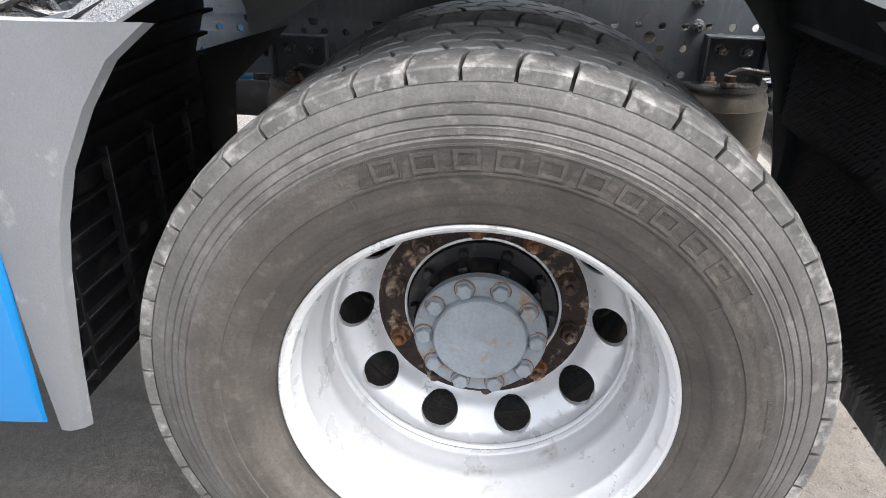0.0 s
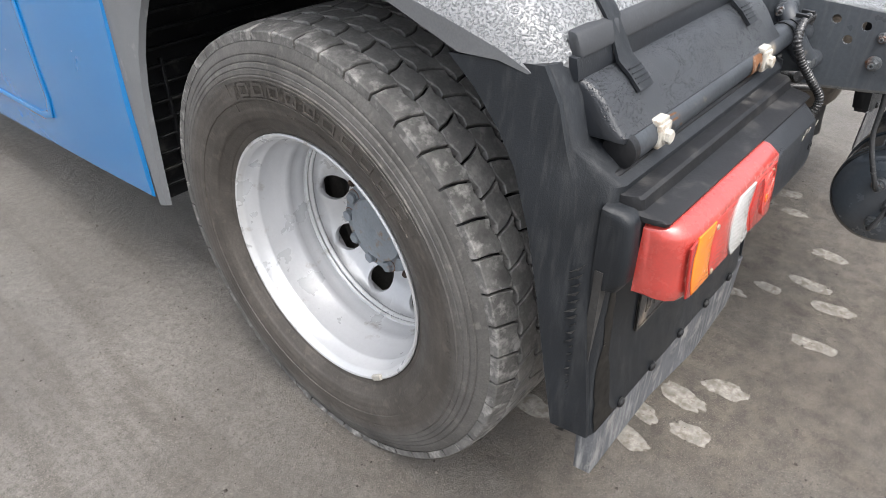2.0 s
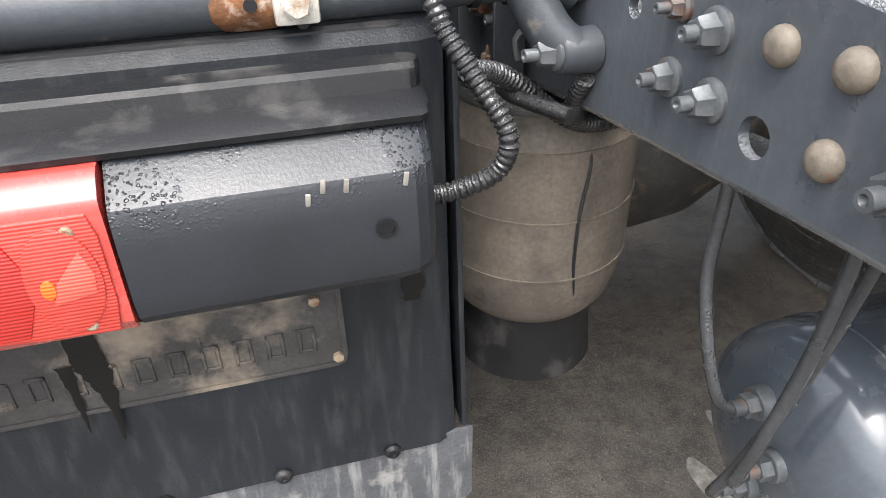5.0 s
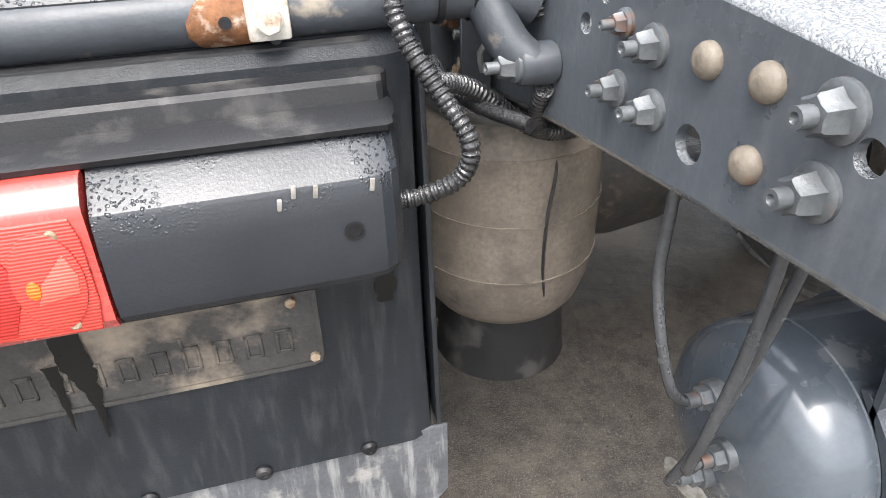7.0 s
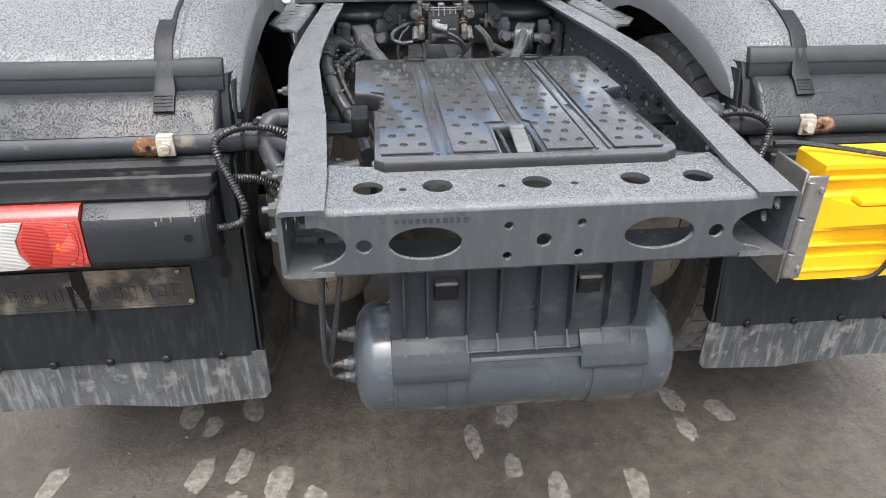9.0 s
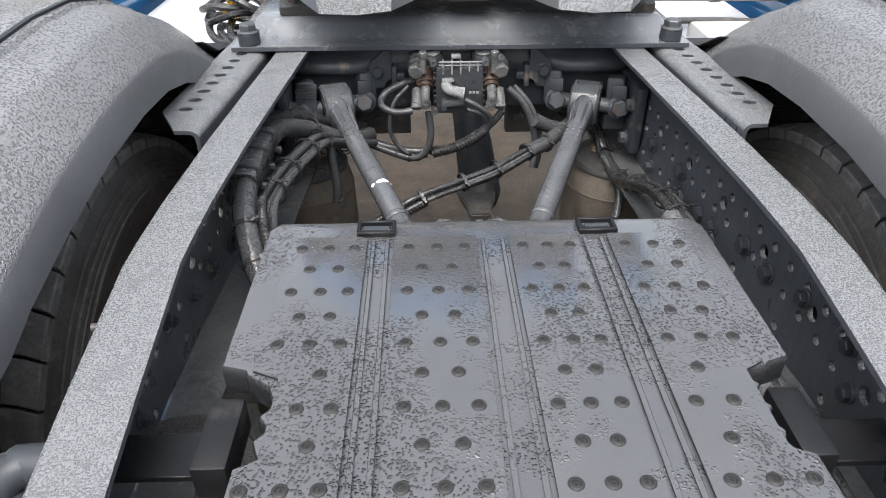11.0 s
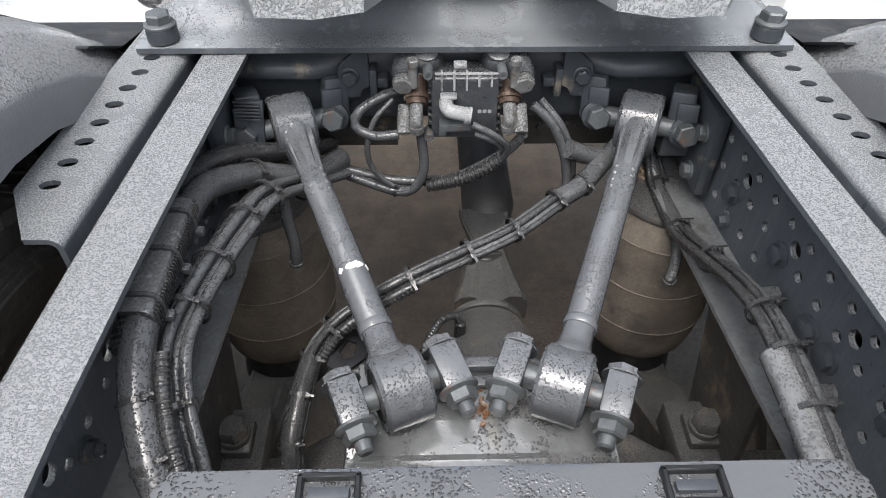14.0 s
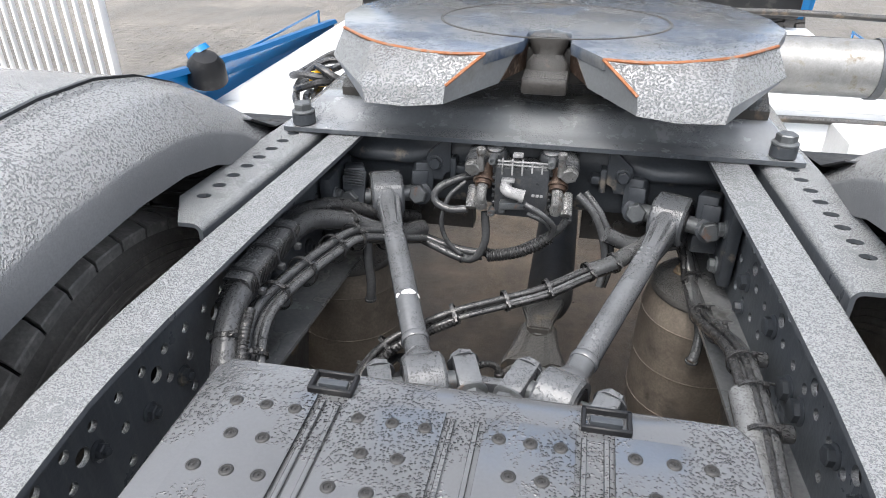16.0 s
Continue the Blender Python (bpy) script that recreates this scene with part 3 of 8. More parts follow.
def build_rear_member():
    z0, z1, y0, y1 = 0.884, 1.0, -1.05, -0.892
    holes = [circle(sx * 0.188, 0.937, 0.0575, 36, 0.029) for sx in (-1, 1)]
    holes += [circle(sx * 0.283, 0.936, 0.0125) for sx in (-1, 1)] + [circle(0, 0.934, 0.0125)]
    holes += [circle(sx * 0.058, z, 0.0075, 14) for sx in (-1, 1) for z in (0.962, 0.908)]
    out = []
    for sx in (1, -1):
        half = [(sx * 0.352, z0 + 0.004), (sx * 0.366, z0 + 0.010), (sx * 0.366, z0 + 0.016)]
        half += [(sx * (0.366 - 0.056 * math.sin(math.pi * k / 14)), z0 + 0.054 - 0.036 * math.cos(math.pi * k / 14)) for k in range(1, 14)]
        half += [(sx * 0.368, z1 - 0.028), (sx * 0.368, z1 - 0.010)]
        out += half if sx > 0 else half[::-1]
    bm = plate(out, holes, 0.008, axes((0, y0 + 0.004, 0), (1, 0, 0), (0, 0, 1)))
    tops = [circle(x, -0.973, 0.0245, 24, 0.0245) for x in (-0.273, -0.162, 0.0, 0.166, 0.274)]
    tops += [circle(x, -0.983, 0.0065, 12) for x in (-0.218, -0.059, 0.061)]
    yr = y0 + 0.010
    shape = [(-0.368, yr), (0.368, yr), (0.368, -0.955), (0.352, -0.925), (0.345, -0.895), (0.338, -0.87), (0.30, y1 + 0.012), (0.22, y1), (-0.22, y1), (-0.30, y1 + 0.012), (-0.338, -0.87), (-0.345, -0.895), (-0.352, -0.925), (-0.368, -0.955)]
    grow(bm, plate(shape, tops, 0.008, axes((0, 0, z1 - 0.004), (1, 0, 0), (0, 1, 0))))
    # the rounded rear edge and the lower lip
    secs = []
    for x in (-0.368, 0.368):
        secs.append([(x, y0 + 0.010 - 0.010 * math.sin(a), z1 - 0.010 + 0.010 * math.cos(a)) for a in [math.pi / 2 * k / 4 for k in range(5)]] + [(x, y0 + 0.008, z1 - 0.010), (x, y0 + 0.010, z1 - 0.008)])
    add_sweep(bm, secs)
    ob = part("rear_crossmember", bm, M_frame, truck, "grey pressed steel crossmember with oval openings")
    # lower lip as its own part, in darker paint that stands for shade
    bm = B()
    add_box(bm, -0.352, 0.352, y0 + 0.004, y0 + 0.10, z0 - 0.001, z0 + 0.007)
    part("lower_lip", bm, M_frame_dark, ob, "lower lip of the crossmember, darker for shade")
    # cast maker's line too worn to read: a row of small raised bars
    rnd = random.Random(3)
    for k in range(11):
        bm = B()
        add_box(bm, -0.235 + k * 0.0105, -0.229 + k * 0.0105 + rnd.random() * 0.002, y0 - 0.001, y0 + 0.003, 0.9745 - k * 0.0003, 0.9815)
        part("stamped_mark", bm, M_frame_dark, ob)
    return ob


build_rear_member()


# ---- wheels ----
def add_tyre(bm, cx, s):
    prof = [(0.0, 0.494), (0.06, 0.494), (0.10, 0.494), (0.125, 0.491), (0.1355, 0.488), (0.1388, 0.4830), (0.1412, 0.4770), (0.1445, 0.4660), (0.1436, 0.4648), (0.1438, 0.4632), (0.1470, 0.4620), (0.1490, 0.4525), (0.1481, 0.4513), (0.1483, 0.4500),
            (0.1522, 0.4488), (0.1540, 0.4412), (0.1531, 0.4400), (0.1533, 0.4388), (0.1556, 0.4378), (0.1565, 0.4300), (0.1556, 0.4288), (0.1558, 0.4276), (0.1590, 0.4255), (0.158, 0.40), (0.1575, 0.378), (0.1555, 0.377), (0.152, 0.355), (0.146, 0.337),
            (0.1452, 0.3365), (0.1430, 0.3355), (0.135, 0.320), (0.1290, 0.3125), (0.1272, 0.3115), (0.124, 0.303), (0.120, 0.2985), (0.11, 0.292)]
    rings = [(-a, r) for a, r in reversed(prof)] + prof[1:]
    add_lathe(bm, rings, (cx, 0, AXLE_Z), (s, 0, 0), 120)
    flatten(bm, cx)


def flatten(bm, cx):
    for v in bm.verts:
        if v.co.z < 0.002:
            v.co.z = 0.002
            v.co.x += (v.co.x - cx) * 0.04


def add_tread(bm, cx, s, shoulder):
    """Tread blocks in five staggered rows with narrow slanted gaps; shoulder: the two outer rows, else the inner three."""
    N = 48
    pitch = math.tau / N
    gap = 0.0026
    bounds = [-0.137, -0.083, -0.028, 0.028, 0.083, 0.137]
    for j in range(5):
        if (j in (0, 4)) != shoulder:
            continue
        a0, a1 = bounds[j] + (gap if j else 0), bounds[j + 1] - (gap if j < 4 else 0)
        am = (a0 + a1) / 2
        lean = (0.006, -0.008, 0.008, -0.008, 0.006)[j] / TYRE_R
        g = gap / TYRE_R
        for k in range(N):
            c = (k + (0.5 if j % 2 else 0.0)) * pitch
            h = pitch / 2 - g
            zz = 0.005
            loop = [(a0 - (zz if j else 0), c - h * 0.5 - lean), (a0 + (zz if j else 0), c + h * 0.5 - lean), (a0, c + h - lean), (am, c + h + lean * 0.4), (a1, c + h + lean), (a1 + (zz if j < 4 else 0), c + h * 0.5 + lean), (a1 - (zz if j < 4 else 0), c - h * 0.5 + lean), (a1, c - h + lean), (am, c - h + lean * 0.4), (a0, c - h - lean)]
            rows = []
            for f, drop in ((0.0, 0.018), (0.0, 0.002), (0.0018, 0.0)):
                row = []
                for a, th in loop:
                    a = a + (am - a) * f / 0.025
                    th = th + (c - th) * f / 0.03
                    e = abs(a)
                    r = TYRE_R - drop - (0.0 if e < 0.08 else 0.004 * (e - 0.08) / 0.05 if e < 0.125 else 0.004 + 0.006 * (e - 0.125) / 0.012)
                    if e > 0.125 and drop > 0.02:
                        r = 0.485
                    row.append(bm.verts.new((cx + s * a, r * math.sin(th), AXLE_Z + r * math.cos(th))))
                rows.append(row)
            n = len(loop)
            for A, C in zip(rows, rows[1:]):
                for q in range(n):
                    bm.faces.new((A[q], A[(q + 1) % n], C[(q + 1) % n], C[q]))
            bm.faces.new(rows[-1])
    flatten(bm, cx)


def add_rim(bm, cx, s):
    """Rim seen from outside: the lip, the deep barrel, the weld step; s points to the outside."""
    prof = [(0.112, 0.2925), (0.122, 0.2990), (0.126, 0.2995), (0.1285, 0.297), (0.127, 0.2925), (0.121, 0.2890), (0.117, 0.2850), (0.112, 0.2835), (0.085, 0.2820), (0.080, 0.2780), (0.074, 0.2772), (0.030, 0.2755), (0.024, 0.2722), (0.012, 0.2715), (0.006, 0.2675), (-0.012, 0.2660), (-0.030, 0.2655), (-0.036, 0.2625), (-0.060, 0.2615), (-0.125, 0.272), (-0.128, 0.298), (-0.124, 0.2985), (-0.118, 0.286), (-0.06, 0.2680), (0.0, 0.2745), (0.105, 0.288)]
    add_lathe(bm, prof, (cx, 0, AXLE_Z), (s, 0, 0), 96, 0.0, True)


def add_disc(bm, cx, s, flip=1):
    """The wheel disc with ten round hand holes; its face stands inward of the rim's middle."""
    rh, hr, N = 0.231, 0.0365, 10

    def face(r):
        # how far outward of the tyre's middle the disc lies at that radius
        pts = [(0.143, -0.160), (0.193, -0.160), (0.200, -0.156), (0.208, -0.147), (0.216, -0.136), (0.248, -0.108), (0.258, -0.098), (0.2625, -0.086), (0.2645, -0.070)]
        for (a, u), (b, v) in zip(pts, pts[1:]):
            if r <= b:
                return u + (v - u) * max(0, (r - a) / (b - a))
        return pts[-1][1]

    def put(r, th):
        return bm.verts.new((cx + s * flip * face(r), r * math.sin(th), AXLE_Z + r * math.cos(th)))

    r0, r1, K = 0.197, 0.264, 8
    for h in range(N):
        c = (h + 0.5) * math.tau / N
        half = math.pi / N
        rim = []
        for side in range(4):
            for k in range(K):
                f = k / K
                rim.append([(r1, c - half + 2 * half * f), (r1 + (r0 - r1) * f, c + half), (r0, c + half - 2 * half * f), (r0 + (r1 - r0) * f, c - half)][side])
        rings = []
        for f in (0.0, 0.35, 0.7, 1.0):
            ring = []
            for r, th in rim:
                y, x = r * math.sin(th - c) , r * math.cos(th - c) - rh
                L = math.hypot(x, y)
                hx, hy = x / L * hr * 0.78, y / L * hr
                px, py = x + (hx - x) * f + rh, y + (hy - y) * f
                ring.append(put(math.hypot(px, py), c + math.atan2(py, px)))
            rings.append(ring)
        inner = [bm.verts.new(v.co + Vector((-s * flip * 0.011, 0, 0))) for v in rings[-1]]
        rings.append(inner)
        for A, C in zip(rings, rings[1:]):
            n = len(A)
            for k in range(n):
                bm.faces.new((A[k], C[k], C[(k + 1) % n], A[(k + 1) % n]))
    add_lathe(bm, [(s * flip * face(r) * s, r) for r in (0.143, 0.170, 0.195, 0.197)] + [(s * flip * (face(0.195) * s) - 0.012 * flip, 0.197), (s * flip * face(0.143) * s - 0.012 * flip, 0.143)], (cx, 0, AXLE_Z), (s, 0, 0), 60, 0, True)
    bmesh.ops.remove_doubles(bm, verts=bm.verts, dist=2e-4)


def build_wheel(s, inner):
    cx = s * (0.745 if inner else 1.085)
    bm = B()
    add_rim(bm, cx, s)
    add_disc(bm, cx, s, -1 if inner else 1)
    # inner wheel coloured dark so that shade shows behind the hand holes
    wheel = part("wheel", bm, M_soil_shade if inner else M_rim, truck, "silver painted deep-dish steel truck wheel" if not inner else "steel inner twin wheel, coloured dark for shade")
    bm = B()
    add_lathe(bm, [(-0.050, 0.2660), (-0.051, 0.2570), (-0.056, 0.2545), (-0.061, 0.2565), (-0.064, 0.2600), (-0.068, 0.2560), (-0.073, 0.2545), (-0.078, 0.2570), (-0.080, 0.2640)], (cx, 0, AXLE_Z), (s, 0, 0), 96, 0.0)
    part("weld_ridge", bm, M_soil_shade if inner else M_rim, wheel, "double ridge where the disc is welded to the rim")
    bm = B()
    add_tyre(bm, cx, s)
    part("tyre", bm, M_rubber, wheel, "worn black truck tyre with dusty sidewall")
    # belt under the blocks, black so the grooves' shade is in its colour
    bm = B()
    add_lathe(bm, [(-0.1345, 0.488), (-0.122, 0.497), (-0.10, 0.5005), (-0.05, 0.5020), (0.05, 0.5020), (0.10, 0.5005), (0.122, 0.497), (0.1345, 0.488)], (cx, 0, AXLE_Z), (s, 0, 0), 120)
    flatten(bm, cx)
    part("tread_base", bm, M_black, wheel, "black belt that puts shade in the tread grooves")
    for shoulder, mat, label in ((False, M_tread_mid, "worn black tread blocks"), (True, M_tread, "scuffed dusty shoulder blocks")):
        bm = B()
        add_tread(bm, cx, s, shoulder)
        tagged(part("tread", bm, mat if not inner else M_tread_mid, wheel, label, 25), kind="stuff")
    return wheel


wheels = {(s, i): build_wheel(s, i) for s in (-1, 1) for i in (False, True)}


# ---- mudguards ----
OUT_X, IN_X = 1.243, 0.530
TOP = [(-0.565, 1.072), (-0.555, 1.105), (-0.528, 1.135), (-0.48, 1.159), (-0.42, 1.180), (-0.30, 1.207), (-0.15, 1.230), (0.0, 1.238), (0.12, 1.233), (0.22, 1.212), (0.32, 1.172), (0.41, 1.122), (0.48, 1.078), (0.545, 1.035)]


def build_wing_top(side):
    """The crown over the twin wheels: a round inner flank, a flat top and an outer side down to the wheel opening."""
    bm = B()
    secs = []
    ends = {0: 0.046, 1: 0.030, 2: 0.020, 3: 0.010}
    for i, (y, z) in enumerate(TOP):
        ox = OUT_X - ends.get(i, 0.0)
        row = []
        ix = IN_X + {0: 0.012, 1: 0.004}.get(i, 0.0)
        for x, drop in ((ix, 0.150), (ix, 0.092), (IN_X + 0.003, 0.084), (IN_X + 0.012, 0.070), (IN_X + 0.046, 0.028), (0.590, 0.020), (0.638, 0.005), (0.642, -0.001), (0.80, -0.003), (1.10, 0.0), (ox - 0.075, 0.008), (ox - 0.035, 0.024), (ox - 0.012, 0.046), (ox, 0.072)):
            row.append(Vector((side * x, y, max(z - drop, 0.88 if y > 0.2 else 1.045 if y > -0.35 else 1.0))))
        low = max(0.496 + math.sqrt(max(0.0, 0.685 ** 2 - y * y)), 1.072 if y < 0 else 1.036)
        row.append(Vector((side * ox, y, min(row[-1].z - 0.004, low))))
        inner = [p + Vector((side * (0.004 if k < 6 else -0.004 if k > 10 else 0.0), 0, -0.004 if 3 < k < 13 else 0.0)) for k, p in enumerate(row)]
        secs.append(row + inner[::-1])
    add_sweep(bm, secs, False)
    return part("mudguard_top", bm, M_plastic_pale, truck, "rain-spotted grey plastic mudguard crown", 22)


wing_tops = {s: build_wing_top(s) for s in (-1, 1)}


def build_crown_seam(side):
    """The dark rubber seam that runs over the crown from front to rear."""
    bm = B()
    add_sweep(bm, [[(side * x, y, z + d) for x, d in ((0.655, 0.0005), (0.655, 0.0055), (0.663, 0.0055), (0.663, 0.0005))] for y, z in TOP[2:]])
    part("crown_seam", bm, M_plastic, wing_tops[side], "dark rubber seam over the crown")


for s in (-1, 1):
    build_crown_seam(s)

# the wing in front of the wheel: opening edge and outer edge, from the joint down
FRONT_IN = [(0.392, 1.034), (0.446, 0.990), (0.488, 0.930), (0.530, 0.85), (0.556, 0.77), (0.570, 0.70), (0.588, 0.56), (0.600, 0.417)]
FRONT_OUT = [(0.640, 1.034), (0.668, 1.010), (0.672, 0.955), (0.672, 0.87), (0.670, 0.78), (0.668, 0.70), (0.664, 0.56), (0.655, 0.412)]


def build_wing_front(side):
    bm = B()
    secs = []
    for (y0, z0), (y1, z1) in zip(FRONT_IN, FRONT_OUT):
        secs.append([(side * (OUT_X - 0.012), y0, z0), (side * (OUT_X + 0.002), y0 + 0.006, z0 + 0.003), (side * (OUT_X + 0.006), (y0 + y1) / 2, (z0 + z1) / 2), (side * OUT_X, y1 - 0.008, z1 - 0.002), (side * (OUT_X - 0.02), y1, z1), (side * (OUT_X - 0.03), y1 - 0.006, z1 - 0.004), (side * (OUT_X - 0.016), (y0 + y1) / 2, (z0 + z1) / 2)])
    add_sweep(bm, secs)
    wing = part("mudguard_front", bm, M_grey_wing, truck, "light grey plastic front mudguard lip")
    bm = B()
    secs = []
    run = [(0.40, 1.085), (0.50, 1.035)] + [(y - 0.03, z) for y, z in FRONT_OUT[1:3]] + FRONT_OUT[3:]
    for i, (y, z) in enumerate(run):
        secs.append([(side * 0.545, y - 0.008, z), (side * (OUT_X - 0.02), y - 0.008, z), (side * (OUT_X - 0.02), y, z), (side * 0.545, y, z)])
    add_sweep(bm, secs)
    liner = part("wheel_arch_liner", bm, M_black, truck, "black ribbed plastic wheel arch liner")
    # added black sheet that puts shade between the arch and the frame
    loop = [(0.45, 0.93), (0.55, 0.90), (0.95, 0.78), (0.95, 0.42), (0.66, 0.42), (0.60, 0.60), (0.585, 0.80)]
    part("shade_sheet", plate(loop, [], 0.006, axes((side * 0.540, 0, 0), (0, 1, 0), (0, 0, 1)), 0.001), M_black, liner, "added black sheet for the shade inside the wheel arch")
    for k in range(12):
        z = 0.46 + k * 0.046
        y = 0.648 - max(0, z - 0.75) ** 2 * 1.0
        bm = B()
        add_box(bm, side * 0.62, side * (OUT_X - 0.03), y - 0.020, y - 0.006, z - 0.0035, z + 0.0035, 0.001, 1)
        part("rib", bm, M_black, liner)
    for k in range(4):
        x = side * (0.70 + 0.15 * k)
        bm = B()
        add_box(bm, x - 0.004, x + 0.004, 0.626, 0.642, 0.44, 0.80, 0.001, 1)
        part("rib", bm, M_black, liner)
    return wing


for s in (-1, 1):
    build_wing_front(s)

REAR_IN = [(-0.395, 1.066), (-0.440, 1.030), (-0.485, 0.980), (-0.517, 0.928), (-0.550, 0.83), (-0.574, 0.729), (-0.600, 0.60), (-0.625, 0.483)]
REAR_OUT = [(-0.545, 1.075), (-0.572, 1.030), (-0.590, 0.970), (-0.607, 0.925), (-0.628, 0.84), (-0.648, 0.73), (-0.672, 0.60), (-0.690, 0.468)]


def build_wing_rear(side):
    """The rear mudguard: a broad upright panel with a rounded outer corner and the lip round the wheel."""
    bm = B()
    secs = []
    for (y0, z0), (y1, z1) in zip(REAR_IN, REAR_OUT):
        yp = y1 - 0.004 if z1 > 0.94 else min(y1 - 0.002, -0.655 - 0.022 * (1.08 - z1) / 0.6)
        d = y1 - yp
        inset, tuck = 0.018 + 0.48 * d, 0.024
        secs.append([(side * (OUT_X - 0.010), y0, z0), (side * OUT_X, y0 - 0.008, z0 + 0.002), (side * (OUT_X - tuck), y1, z1), (side * (OUT_X - 0.008 - tuck), y1 - 0.22 * d, z1), (side * (OUT_X - 0.25 * inset - 0.004 - tuck), y1 - 0.55 * d, z1), (side * (OUT_X - 0.6 * inset - tuck), y1 - 0.87 * d, z1), (side * (OUT_X - inset - tuck), yp - 0.003, z1),
                     (side * 0.575, yp - 0.003, z1), (side * 0.552, yp + 0.006, z1), (side * 0.545, yp + 0.03, z1),
                     (side * 0.545, yp + 0.045, z1), (side * 0.56, yp + 0.03, z1), (side * (OUT_X - 0.05), yp + 0.03, z1), (side * (OUT_X - 0.034), y1 + 0.02, z1)])
    add_sweep(bm, secs)
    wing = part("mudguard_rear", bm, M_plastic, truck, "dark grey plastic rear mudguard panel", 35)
    # spray mat inside: many short bristle strips
    bm = B()
    rnd = random.Random(2)
    for r in range(38):
        z = 0.46 + r * 0.0145
        y = -0.652 + 0.02 * (z - 0.46) / 0.55 + (0.05 if z > 0.80 else 0.0)
        for c in range(46 if z < 0.8 else 40):
            x = 0.60 + c * 0.0138 + rnd.uniform(-0.003, 0.003)
            vs = [bm.verts.new((side * (x + dx), y + dy, z + dz)) for dx, dy, dz in ((0, 0, 0.009), (0.013, 0, 0.009), (0.0065, 0.019, -0.006 + rnd.uniform(-0.004, 0.004)))]
            bm.faces.new(vs)
    add_box(bm, side * 0.59, side * (OUT_X - 0.03), -0.668, -0.655, 0.48, 0.80)
    add_box(bm, side * 0.59, side * 1.15, -0.61, -0.60, 0.80, 0.96)
    tagged(part("spray_mat", bm, M_mat, wing, "black spray suppression bristle mat", 0), kind="stuff")
    return wing


wing_rears = {s: build_wing_rear(s) for s in (-1, 1)}


def build_wing_side(side):
    """The inner end wall of the rear mudguard, behind the wheels."""
    loop = [(-0.565, 1.065), (-0.50, 1.06), (-0.47, 1.02), (-0.53, 0.95), (-0.575, 0.83), (-0.605, 0.70), (-0.64, 0.48), (-0.688, 0.48), (-0.664, 0.80), (-0.655, 0.93), (-0.59, 0.945)]
    m = axes((side * 0.5415, 0, 0), (0, 1, 0), (0, 0, 1))
    part("mudguard_side", plate(loop, [], 0.006, m, 0.001), M_plastic, wing_rears[side], "dark grey inner end wall of the mudguard")


for s in (-1, 1):
    build_wing_side(s)

# ---- the air tank under the tail ----
def build_tank():
    bm = B()
    y, z, R = -0.885, 0.592, 0.112
    x0, x1 = -0.322, 0.315
    prof = [(0, 0), (0.0, 0.03), (0.004, 0.06), (0.014, 0.09), (0.028, 0.106), (0.045, R), (0.075, R), (0.076, R + 0.0015), (0.082, R + 0.0015), (0.083, R)]
    L = x1 - x0
    add_lathe(bm, prof + [(L - a, r) for a, r in reversed(prof)], (x0, y, z), (1, 0, 0), 56)
    return part("air_tank", bm, M_tank, truck, "grey painted steel air tank")


air_tank = build_tank()


